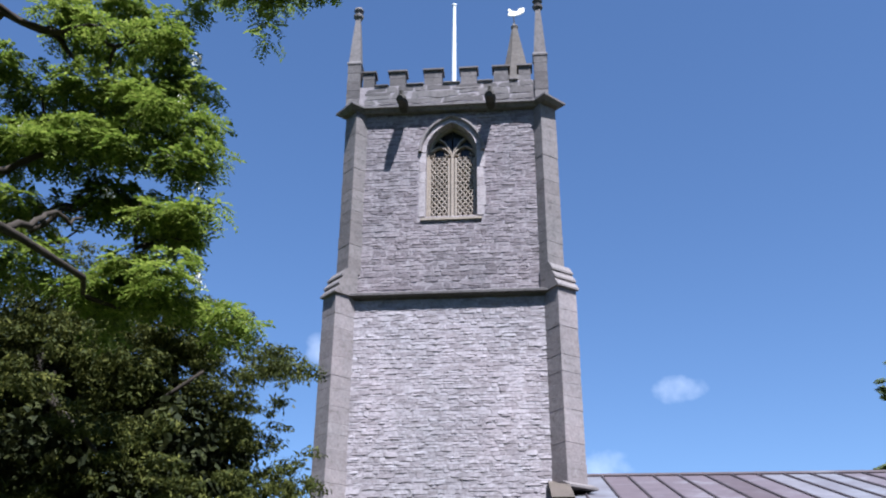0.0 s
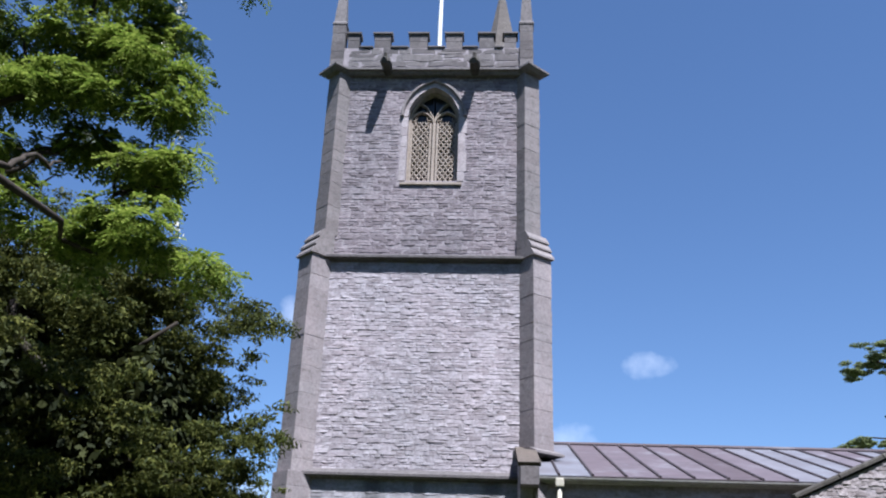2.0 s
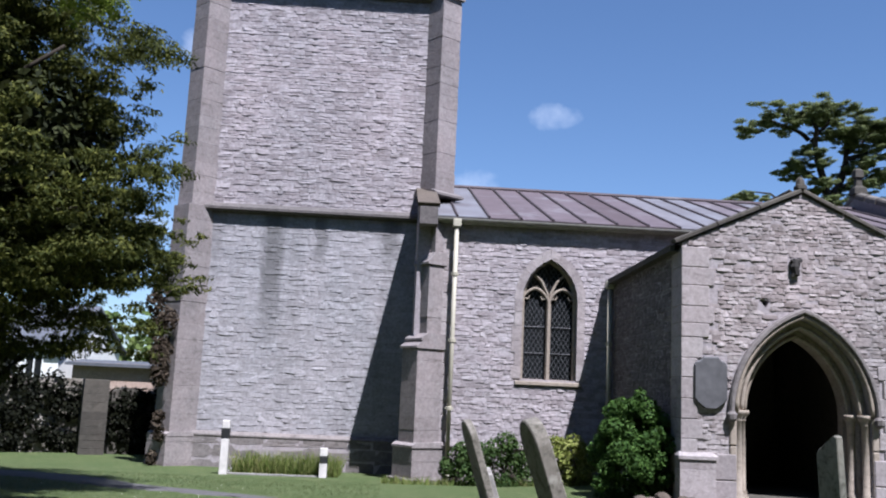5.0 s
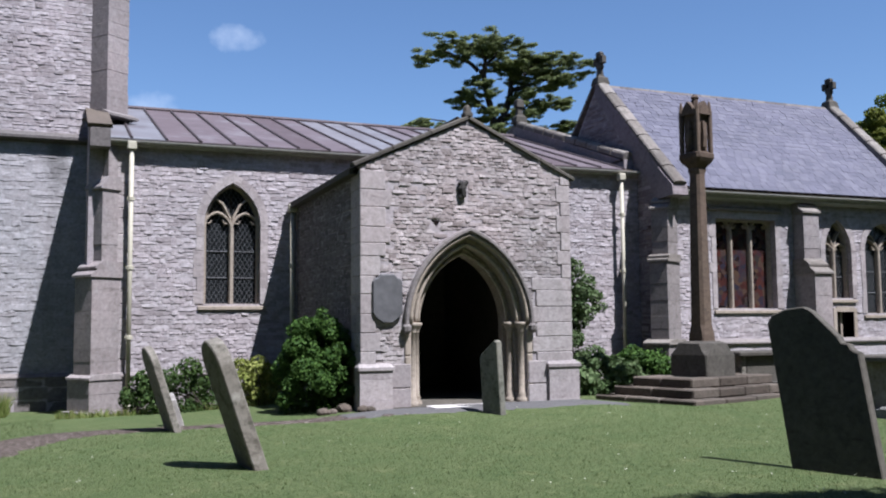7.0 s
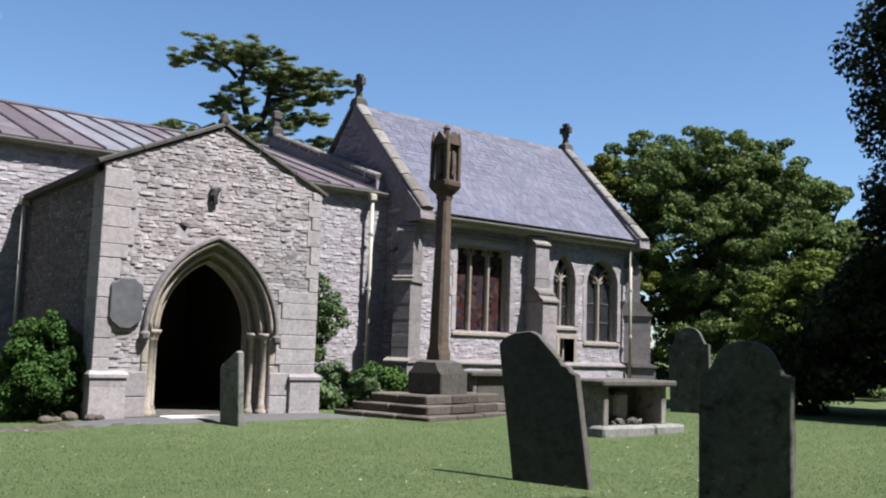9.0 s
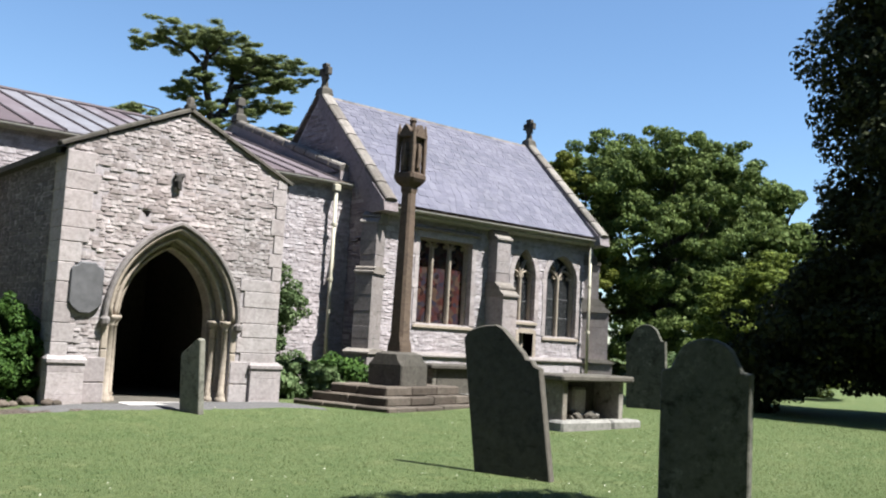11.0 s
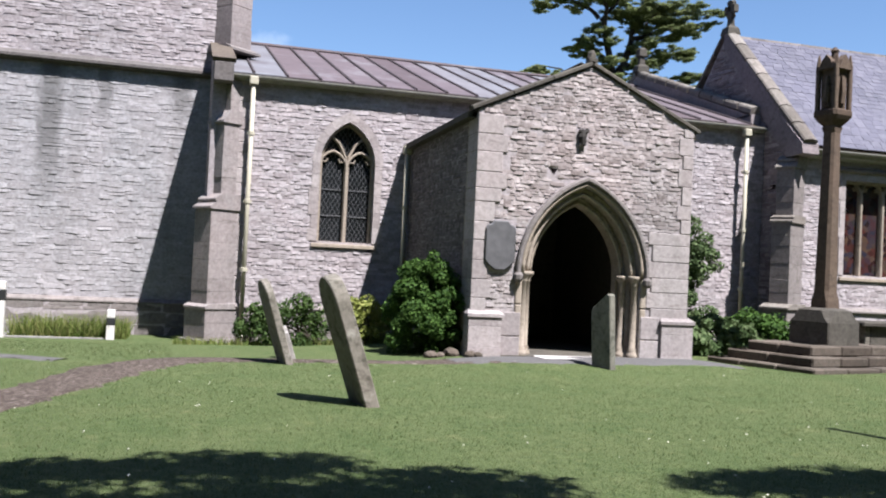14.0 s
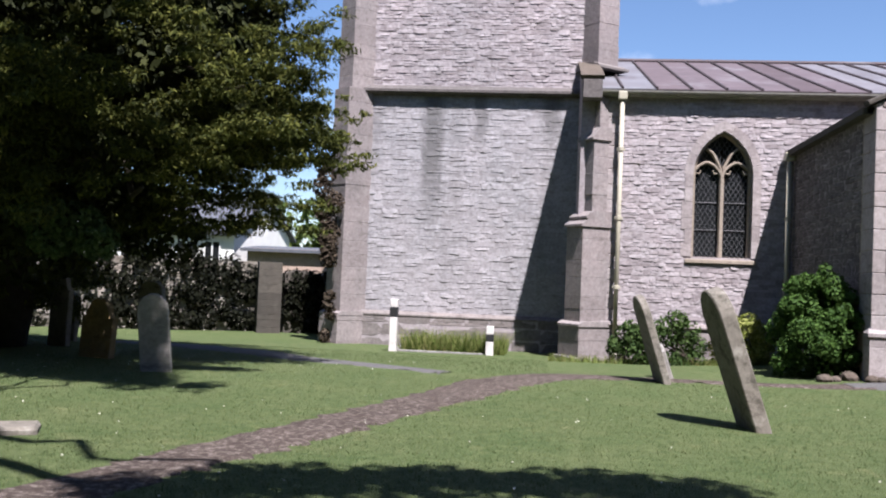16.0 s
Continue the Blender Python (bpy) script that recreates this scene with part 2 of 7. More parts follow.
M_PLAQUE = plain_mat("grey slate plaque", (0.10, 0.097, 0.102), 0.7, 0, 0.25, 0.25, 5)
M_KERB = plain_mat("pale kerb stone", (0.21, 0.20, 0.185), 0.9, 0, 0.2, 0.35, 8)
M_PAVE = plain_mat("pale flagstone", (0.62, 0.58, 0.56), 0.85, 0, 0.2, 0.2, 5)
M_TAR = plain_mat("worn tarmac", (0.10, 0.095, 0.095), 0.9, 0, 0.2, 0.3, 20, 0.4)


def glass_mat(name, colour, rough=0.12):
    k = Mat(name, rough, 0, 0.22)
    c = k.ramp(k.each(), [(0.0, colour), (1.0, tuple(v * 1.8 + 0.004 for v in colour))])
    return k.done(c, k.noise(9.0, 2), 0.25, 0.01)


M_GLASS = glass_mat("old leaded glass", (0.010, 0.011, 0.012))


def stained_mat():
    k = Mat("stained glass", 0.2, 0, 0.5)
    v = k.n.new("ShaderNodeTexVoronoi")
    v.inputs["Scale"].default_value = 7.0
    k.l.new(k.geo.outputs["Position"], v.inputs["Vector"])
    sep = k.n.new("ShaderNodeSeparateColor")
    k.l.new(v.outputs["Color"], sep.inputs[0])
    c = k.ramp(sep.outputs[0], [(0.0, (0.012, 0.009, 0.010)), (0.4, (0.062, 0.022, 0.018)), (0.6, (0.022, 0.022, 0.034)), (0.8, (0.075, 0.045, 0.03)), (1.0, (0.022, 0.022, 0.022))])
    return k.done(c, k.noise(9.0, 2), 0.2, 0.01)


M_STAINED = stained_mat()


def leaf_mat(name, dark, mid, light, gloss=0.45, through_light=0.25):
    k = Mat(name, max(gloss, 0.65), 0, 0.08)
    c = k.ramp(k.each(), [(0.0, dark), (0.5, mid), (1.0, light)])
    c = k.mix(c, k.ramp(k.noise(0.7, 3), [(0.3, (0.75, 0.78, 0.7)), (0.7, (1.2, 1.15, 1.1))]), 0.8, "MULTIPLY")
    m = k.done(c)
    tr = k.n.new("ShaderNodeBsdfTranslucent")
    k.l.new(c, tr.inputs[0])
    mixs = k.n.new("ShaderNodeMixShader")
    mixs.inputs[0].default_value = through_light
    k.l.new(k.b.outputs[0], mixs.inputs[1])
    k.l.new(tr.outputs[0], mixs.inputs[2])
    k.l.new(mixs.outputs[0], k.n["Material Output"].inputs[0])
    return m


M_YEW = leaf_mat("yew needles", (0.026, 0.034, 0.008), (0.06, 0.07, 0.017), (0.135, 0.138, 0.032), 0.6, 0.25)
# kept near-black so that the leaf colour carries shade
M_HOLLY = leaf_mat("shade-toned evergreen leaves", (0.016, 0.02, 0.009), (0.03, 0.036, 0.014), (0.055, 0.06, 0.02), 0.6, 0.12)
# near-black leaf colour that stands in for the wall's shade
M_SHADE_LEAF = leaf_mat("wall-shade leaves", (0.005, 0.006, 0.003), (0.008, 0.009, 0.005), (0.013, 0.014, 0.007), 0.75, 0.04)
M_ROBINIA = leaf_mat("robinia leaflets", (0.07, 0.11, 0.014), (0.15, 0.205, 0.03), (0.29, 0.345, 0.07), 0.5, 0.42)
M_CEDAR = leaf_mat("cedar needles", (0.10, 0.125, 0.055), (0.16, 0.188, 0.08), (0.24, 0.27, 0.12), 0.6, 0.4)
M_DEADIVY = leaf_mat("withered ivy", (0.035, 0.026, 0.02), (0.06, 0.045, 0.034), (0.10, 0.078, 0.058), 0.7, 0.1)
# brighter copy of the yew leaves, with sunlight put into the colour
M_YEWLIT = leaf_mat("yew needles coloured as sunlit", (0.06, 0.085, 0.016), (0.105, 0.138, 0.025), (0.165, 0.195, 0.036), 0.5, 0.15)
M_BROAD = leaf_mat("broad leaves", (0.048, 0.075, 0.02), (0.095, 0.132, 0.038), (0.16, 0.2, 0.068), 0.45, 0.25)
M_OLIVE = leaf_mat("olive leaves", (0.07, 0.085, 0.016), (0.11, 0.125, 0.022), (0.15, 0.16, 0.035), 0.5, 0.25)
M_SHRUB = leaf_mat("shrub leaves", (0.03, 0.06, 0.016), (0.05, 0.10, 0.022), (0.085, 0.15, 0.035), 0.35, 0.2)
M_HEDGE = leaf_mat("box leaves", (0.03, 0.055, 0.018), (0.05, 0.085, 0.025), (0.075, 0.115, 0.035), 0.45, 0.2)
M_GOLD = leaf_mat("variegated leaves", (0.11, 0.14, 0.03), (0.20, 0.23, 0.055), (0.32, 0.33, 0.12), 0.45, 0.25)
M_CLIMB = leaf_mat("climber leaves", (0.055, 0.09, 0.035), (0.095, 0.14, 0.06), (0.155, 0.2, 0.1), 0.45, 0.25)
M_GRASS = leaf_mat("grass blades", (0.066, 0.10, 0.034), (0.112, 0.148, 0.056), (0.195, 0.212, 0.11), 0.7, 0.55)
M_DRYGRASS = leaf_mat("long grass", (0.09, 0.14, 0.03), (0.15, 0.19, 0.05), (0.26, 0.25, 0.11), 0.6, 0.3)
M_PETAL = plain_mat("cream petals", (0.62, 0.6, 0.5), 0.6)
M_BARK = plain_mat("dark bark", (0.045, 0.036, 0.028), 0.95, 0, 0.2, 0.4, 8, 0.6)


def turf_mat():
    k = Mat("mown turf", 0.9, 0, 0.15)
    c = k.ramp(k.noise(45.0, 5, 0.75), [(0.28, (0.034, 0.055, 0.015)), (0.5, (0.088, 0.118, 0.048)), (0.72, (0.165, 0.18, 0.098))])
    c = k.mix(c, k.ramp(k.noise(7.0, 6, 0.7), [(0.35, (0.68, 0.74, 0.62)), (0.65, (1.3, 1.22, 1.25))]), 0.8, "MULTIPLY")
    c = k.mix(c, k.ramp(k.noise(0.9, 5, 0.6), [(0.3, (0.8, 0.9, 0.75)), (0.7, (1.2, 1.12, 1.1))]), 0.8, "MULTIPLY")
    dry = k.ramp(k.noise(2.1, 6, 0.7), [(0.58, (0, 0, 0)), (0.75, (1, 1, 1))])
    c = k.mix(c, (0.26, 0.24, 0.12), k.math("MULTIPLY", dry, 0.5))
    return k.done(c, k.noise(70.0, 5, 0.8), 0.8, 0.03)


M_TURF = turf_mat()


def gravel_mat():
    k = Mat("worn gravel path", 0.95, 0, 0.15)
    c = k.ramp(k.noise(15.0, 8, 0.85), [(0.38, (0.04, 0.03, 0.025)), (0.52, (0.078, 0.06, 0.051)), (0.6, (0.235, 0.205, 0.18))])
    c = k.mix(c, k.ramp(k.noise(1.5, 5), [(0.3, (0.8, 0.78, 0.78)), (0.7, (1.2, 1.18, 1.18))]), 0.8, "MULTIPLY")
    return k.done(c, k.noise(50.0, 5, 0.8), 0.8, 0.02)


M_PATH = gravel_mat()

# ---- building helpers ----
UP = Vector((0, 0, 1))


def thing(name, at, label, category, group="", kind=""):
    e = new(name)
    e.empty_display_size = 0.3
    e.location = at
    return tagged(e, label, category, group, kind)


def link_mesh(name, me, material, parent=None, label=""):
    ob = new(name, me)
    if material is not None and not me.materials:
        me.materials.append(material)
    if parent is not None:
        ob.parent = parent
        if parent.type == "EMPTY":
            ob.matrix_parent_inverse = Matrix.Translation(-parent.location)
    if label:
        ob["label"] = label
    return ob


def part(name, bm, material, parent=None, label="", smooth=False):
    me = bpy.data.meshes.new(name)
    bmesh.ops.recalc_face_normals(bm, faces=bm.faces[:])
    bm.to_mesh(me)
    bm.free()
    if smooth:
        me.polygons.foreach_set("use_smooth", [True] * len(me.polygons))
    return link_mesh(name, me, material, parent, label)


def raw(name, verts, faces, material, parent=None, label=""):
    me = bpy.data.meshes.new(name)
    me.from_pydata([tuple(v) for v in verts], [], faces)
    me.update()
    return link_mesh(name, me, material, parent, label)


def box(bm, x0, x1, y0, y1, z0, z1, m=None, cut=0.0):
    """A box; cut chamfers its upright and lying edges by that much."""
    vs = [bm.verts.new((x, y, z)) for x in (x0, x1) for y in (y0, y1) for z in (z0, z1)]
    fs = [bm.faces.new([vs[i] for i in q]) for q in ((0, 1, 3, 2), (4, 6, 7, 5), (0, 4, 5, 1), (2, 3, 7, 6), (0, 2, 6, 4), (1, 5, 7, 3))]
    if cut:
        es = list({e for f in fs for e in f.edges})
        r = bmesh.ops.bevel(bm, geom=es, offset=cut, segments=1, affect="EDGES")
        vs = list({v for f in r["faces"] for v in f.verts} | {v for v in vs if v.is_valid})
    if m is not None:
        bmesh.ops.transform(bm, matrix=m, verts=[v for v in vs if v.is_valid])
    return vs


def loft(bm, rings, closed=True, caps=True):
    """Joins rings of equally many points into a skin."""
    vr = [[bm.verts.new(p) for p in r] for r in rings]
    n = len(vr[0])
    for a, b in zip(vr, vr[1:]):
        for i in range(n if closed else n - 1):
            j = (i + 1) % n
            bm.faces.new((a[i], a[j], b[j], b[i]))
    if caps and closed:
        bm.faces.new(vr[0][::-1])
        bm.faces.new(vr[-1])
    return vr


def ring(c, r, n, turn=0.0, z=None):
    return [(c[0] + r * math.cos(turn + 2 * math.pi * i / n), c[1] + r * math.sin(turn + 2 * math.pi * i / n), c[2] if z is None else z) for i in range(n)]


def tube(bm, pts, radii, n=8):
    """A round bar along points; radii one number or one each."""
    pts = [Vector(p) for p in pts]
    if isinstance(radii, (int, float)):
        radii = [radii] * len(pts)
    rings = []
    side = None
    for i, p in enumerate(pts):
        d = (pts[min(i + 1, len(pts) - 1)] - pts[max(i - 1, 0)]).normalized()
        if side is None:
            side = d.orthogonal().normalized()
        side = (side - d * side.dot(d))
        side = side.normalized() if side.length > 1e-6 else d.orthogonal().normalized()
        o = d.cross(side)
        rings.append([p + radii[i] * (math.cos(2 * math.pi * k / n) * side + math.sin(2 * math.pi * k / n) * o) for k in range(n)])
    loft(bm, rings)


class Face:
    """A wall's plane: u runs along it, v up, d out of it."""

    def __init__(self, origin, along, out):
        self.o, self.u, self.n = Vector(origin), Vector(along).normalized(), Vector(out).normalized()

    def p(self, u, v, d=0.0):
        return self.o + self.u * u + UP * v + self.n * d

    def m(self, u, v, d, w, h, deep):
        a, b, c, t = self.u * w, self.n * deep, UP * h, self.p(u, v, d)
        return Matrix(((a.x, b.x, c.x, t.x), (a.y, b.y, c.y, t.y), (a.z, b.z, c.z, t.z), (0, 0, 0, 1)))


def sheet(bm, F, outer, holes, d0, d1):
    """A wall slab between depths d0 (inside) and d1 (outside), with openings that go through."""
    loops = [outer, *holes]
    tris = tessellate_polygon([[Vector((u, v, 0)) for u, v in l] for l in loops])
    flat = [q for l in loops for q in l]
    a = [bm.verts.new(F.p(u, v, d1)) for u, v in flat]
    b = [bm.verts.new(F.p(u, v, d0)) for u, v in flat]
    for t in tris:
        for vs in (a, b):
            try:
                bm.faces.new([vs[i] for i in t])
            except ValueError:
                pass
    k = 0
    for l in loops:
        n = len(l)
        for i in range(n):
            j = (i + 1) % n
            bm.faces.new((a[k + i], a[k + j], b[k + j], b[k + i]))
        k += n


def arch(c, a, spring, rise, n=10):
    """A pointed arch from its left springing over the top to its right."""
    r = (a * a + rise * rise) / (2 * a)
    end = math.atan2(rise, a - r)
    left = [(c - a + r + r * math.cos(math.pi + (end - math.pi) * i / n), spring + r * math.sin(math.pi + (end - math.pi) * i / n)) for i in range(n + 1)]
    return left + [(2 * c - u, v) for u, v in left[-2::-1]]


def arch_half(a, rise, v):
    """Half the width of a pointed arch at v above its springing."""
    if v <= 0:
        return a
    if v >= rise:
        return 0.0
    r = (a * a + rise * rise) / (2 * a)
    return math.sqrt(max(r * r - v * v, 0)) - (r - a)


def opening(c, a, sill, spring, rise, n=10):
    return [(c - a, sill), *arch(c, a, spring, rise, n), (c + a, sill)]


def bar_along(bm, F, pts, width, d0, d1):
    """A flat-faced bar in a wall's plane along points (u, v)."""
    pts = [Vector((u, v)) for u, v in pts]
    rings = []
    for i, p in enumerate(pts):
        t = (pts[min(i + 1, len(pts) - 1)] - pts[max(i - 1, 0)]).normalized()
        s = Vector((-t.y, t.x)) * width / 2
        c = 0.25 * (d1 - d0)
        rings.append([F.p(p.x + s.x, p.y + s.y, d0), F.p(p.x - s.x, p.y - s.y, d0), F.p(p.x - s.x, p.y - s.y, d1 - c),
                      F.p(p.x - s.x * 0.5, p.y - s.y * 0.5, d1), F.p(p.x + s.x * 0.5, p.y + s.y * 0.5, d1), F.p(p.x + s.x, p.y + s.y, d1 - c)])
    loft(bm, rings)


# stones: a few worn shapes, one unit wide, deep and high, that walls share
STONE_SHAPES = []
rnd = random.Random(4)
for _ in range(24):
    vs = []
    lean, back = rnd.uniform(-0.35, 0.35), rnd.uniform(0.55, 0.95)
    us = [-0.5, rnd.uniform(-0.36, -0.22), rnd.uniform(-0.1, 0.1), rnd.uniform(0.22, 0.36), 0.5]
    low = [rnd.uniform(-0.14, 0.1) for _ in us]
    for j, v in enumerate((-0.5, -0.43, 0.38, 0.52)):
        for i, u in enumerate(us):
            d = (0.0, 1.0 + 2 * lean * u, back + 2 * lean * u, 0.1)[j] * (0.6 if i in (0, 4) else 1.0)
            d += 0.0 if j == 0 else rnd.uniform(-0.22, 0.22)
            vs.append((u, max(d, 0.0), v + (low[i] if j < 2 else rnd.uniform(-0.06, 0.06))))
    STONE_SHAPES.append((vs, [(5 * j + i, 5 * j + i + 1, 5 * j + i + 6, 5 * j + i + 5) for j in range(3) for i in range(4)]))
SLAB_SHAPES = []
for _ in range(6):
    vs = [(x * (0.5 - rnd.uniform(0.004, 0.012)), y, z * 0.5 + rnd.uniform(-0.01, 0.01)) for y in (0.0, 1.0) for x, z in ((-1, -1), (1, -1), (1, 1), (-1, 1))]
    SLAB_SHAPES.append((vs, [(4, 5, 6, 7), (0, 1, 5, 4), (1, 2, 6, 5), (2, 3, 7, 6), (3, 0, 4, 7), (3, 2, 1, 0)]))


def pieces(name, placed, shapes, material, parent, singly=300, label=""):
    """Places pieces: the first ones as objects that share their meshes, the rest joined."""
    pool = {}
    rounded = False
    for k, m in placed[:singly]:
        if k not in pool:
            me = bpy.data.meshes.new(name)
            me.from_pydata(shapes[k][0], [], shapes[k][1])
            me.materials.append(material)
            me.polygons.foreach_set("use_smooth", [rounded] * len(me.polygons))
            pool[k] = me
        ob = new(name, pool[k])
        ob.parent = parent
        if parent.type == "EMPTY":
            ob.matrix_parent_inverse = Matrix.Translation(-parent.location)
        ob.matrix_basis = m
    rest = placed[singly:]
    if rest:
        vs, fs = [], []
        for k, m in rest:
            n = len(vs)
            vs.extend(m @ Vector(v) for v in shapes[k][0])
            fs.extend([tuple(i + n for i in f) for f in shapes[k][1]])
        ob = raw(name + "work", vs, fs, material, parent, label)
        ob.data.polygons.foreach_set("use_smooth", [rounded] * len(fs))
        ob["kind"] = "stuff"


def rubble(F, v0, v1, spans, seed, course=(0.06, 0.14), length=(0.25, 0.8), proud=(0.004, 0.032)):
    """Coursed rubble: a list of pieces. spans(a, b) gives the free stretches of a course between the heights a and b."""
    r = random.Random(seed)
    out = []
    v = v0
    while v < v1 - 0.03:
        h = min(r.uniform(*course), v1 - v)
        if v1 - v - h < 0.05:
            h = v1 - v
        for s0, s1 in spans(v, v + h):
            u = s0
            while u < s1 - 0.02:
                w = r.uniform(*length) * (0.6 + h * 4)
                if s1 - u - w < 0.15:
                    w = s1 - u
                cuts = [(0.0, 1.0)]
                if h > 0.1 and r.random() < 0.3 and w > 0.25:
                    c = r.uniform(0.35, 0.65)
                    cuts = [(0.0, c), (c, 1.0)]
                for a, b in cuts:
                    if proud[1] > 0.02 and r.random() < 0.025:
                        continue
                    hh = h * (b - a) * r.uniform(0.98, 1.15)
                    deep = proud[0] + (proud[1] - proud[0]) * r.random() ** 1.4
                    m = F.m(u + w / 2, v + h * (a + b) / 2 + r.uniform(-0.008, 0.008), -0.01, w + 0.006, hh, 0.01 + deep)
                    out.append((r.randrange(24), m @ Matrix.Rotation(r.gauss(0, 0.012) * h / w, 4, "Y")))
                u += w
        v += h
    return out


def minus(span, holes):
    """A stretch less some stretches."""
    res = [span]
    for a, b in holes:
        nxt = []
        for s, e in res:
            if b <= s or a >= e:
                nxt.append((s, e))
            else:
                if a - s > 0.05:
                    nxt.append((s, a))
                if e - b > 0.05:
                    nxt.append((b, e))
        res = nxt
    return res


def arched_hole(c, a, sill, spring, rise):
    def at(v0, v1):
        if v1 <= sill or v0 >= spring + rise:
            return []
        w = arch_half(a, rise, max(v0 - spring, 0) if v0 > spring else 0)
        return [(c - w, c + w)] if w > 0.02 else []
    return at

# ---- ground ----


def smooth(a, b, x):
    t = min(max((x - a) / (b - a), 0.0), 1.0)
    return t * t * (3 - 2 * t)


def lie(x, y):
    """The lawn's height: it sinks a hand's width towards the tower and rises as much to the east."""
    near = -0.3 * smooth(15.5, 25, y) * smooth(6, 1, x) + 0.12 * smooth(13, 18, x) * smooth(40, 25, y)
    near += 0.11 * smooth(13.5, 16.3, y) * smooth(3.5, 6, x) * smooth(11.2, 9.6, x)
    return near + 0.03 * noise.noise(Vector((x * 0.25, y * 0.25, 0))) * smooth(60, 30, abs(x) + abs(y))


def axis(fine0, fine1, step, far):
    out = [fine0 + i * step for i in range(int((fine1 - fine0) / step) + 1)]
    d = step
    lo, hi = [], []
    a, b = out[0], out[-1]
    while d < far:
        d *= 1.8
        a, b = a - d, b + d
        lo.append(a)
        hi.append(b)
    return lo[::-1] + out + hi


gx, gy = axis(-14, 32, 0.6, 1500), axis(-2, 34, 0.6, 1500)
gv = [(x, y, lie(x, y)) for y in gy for x in gx]
gf = [(j * len(gx) + i, j * len(gx) + i + 1, (j + 1) * len(gx) + i + 1, (j + 1) * len(gx) + i) for j in range(len(gy) - 1) for i in range(len(gx) - 1)]
ground = raw("ground", gv, gf, M_TURF)
ground.data.polygons.foreach_set("use_smooth", [True] * len(gf))
tagged(ground, "mown green churchyard lawn, dry in patches", "lawn", kind="structure")


def strip(name, mid, widths, material, label, category, lift=0.006, wob=0.13, seed=1):
    """A path laid on the lawn along mid points."""
    r = random.Random(seed)
    pts = [Vector(p) for p in mid]
    fine, ws = [], []
    for i in range(len(pts) - 1):
        p0, p1, p2, p3 = pts[max(i - 1, 0)], pts[i], pts[i + 1], pts[min(i + 2, len(pts) - 1)]
        for k in range(12):
            t = k / 12
            fine.append(0.5 * ((2 * p1) + (p2 - p0) * t + (2 * p0 - 5 * p1 + 4 * p2 - p3) * t * t + (3 * p1 - p0 - 3 * p2 + p3) * t ** 3))
            ws.append(widths[i] + (widths[i + 1] - widths[i]) * t)
    fine.append(pts[-1])
    ws.append(widths[-1])
    bm = bmesh.new()
    rows = []
    for i, p in enumerate(fine):
        d = (fine[min(i + 1, len(fine) - 1)] - fine[max(i - 1, 0)]).normalized()
        s = Vector((-d.y, d.x))
        row = []
        for k in range(7):
            o = (k / 6 - 0.5) * ws[i]
            if k in (0, 6):
                o += r.uniform(-wob, wob)
            q = p + s * o
            row.append(bm.verts.new((q.x, q.y, lie(q.x, q.y) + (lift + 0.012 if 0 < k < 6 else -0.01))))
        rows.append(row)
    for a, b in zip(rows, rows[1:]):
        for k in range(6):
            bm.faces.new((a[k], a[k + 1], b[k + 1], b[k]))
    ob = part(name, bm, material, smooth=True)
    return tagged(ob, label, category, kind="structure")


strip("path", [(-4.0, 4.2), (-3.25, 6.3), (-2.75, 7.75), (-2.15, 9.6), (-1.4, 12.0), (-0.7, 14.3), (0.3, 15.7), (2.2, 15.9), (4.3, 15.95), (6.2, 16.1)],
      [0.8, 0.75, 0.8, 0.85, 0.95, 1.1, 0.9, 0.55, 0.7, 1.0], M_PATH, "narrow worn gravel path across the lawn", "path")
strip("pavement", [(-9.0, 19.2), (-6.0, 18.0), (-4.4, 16.6), (-3.0, 15.9), (-1.6, 15.2)], [1.3, 1.3, 0.9, 0.6, 0.4], M_TAR, "dark worn tarmac path beside the tower", "path", seed=2)
strip("pavement", [(4.7, 16.0), (6.6, 16.1), (8.6, 16.15), (10.5, 16.2)], [0.7, 1.1, 1.2, 0.9], M_TAR, "dark tarmac apron before the porch", "path", seed=3, lift=0.014)

# ---- church helpers ----


def scale_from_eye(first, s):
    """Scales all that was built since first by s about the camera's eye, to fit its view."""
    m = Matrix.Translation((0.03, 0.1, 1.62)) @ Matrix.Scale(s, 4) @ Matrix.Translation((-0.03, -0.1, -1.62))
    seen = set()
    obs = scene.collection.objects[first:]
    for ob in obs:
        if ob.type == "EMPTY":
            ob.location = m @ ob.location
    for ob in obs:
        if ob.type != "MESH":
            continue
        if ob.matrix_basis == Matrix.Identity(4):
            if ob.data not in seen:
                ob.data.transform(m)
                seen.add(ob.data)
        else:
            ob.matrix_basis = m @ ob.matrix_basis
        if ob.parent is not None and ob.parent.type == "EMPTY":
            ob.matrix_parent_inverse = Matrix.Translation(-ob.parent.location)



def string_course(bm, F, u0, u1, v, deep=0.16, high=0.2):
    """A projecting moulded course: sloping top, hollow below."""
    prof = [(-0.1, v + high * 0.55), (0.0, v + high * 0.5), (deep, v), (deep, v - high * 0.22), (deep * 0.55, v - high * 0.3), (deep * 0.35, v - high * 0.5), (-0.1, v - high * 0.5)]
    loft(bm, [[F.p(u, y, d) for d, y in prof] for u in (u0, u1)])


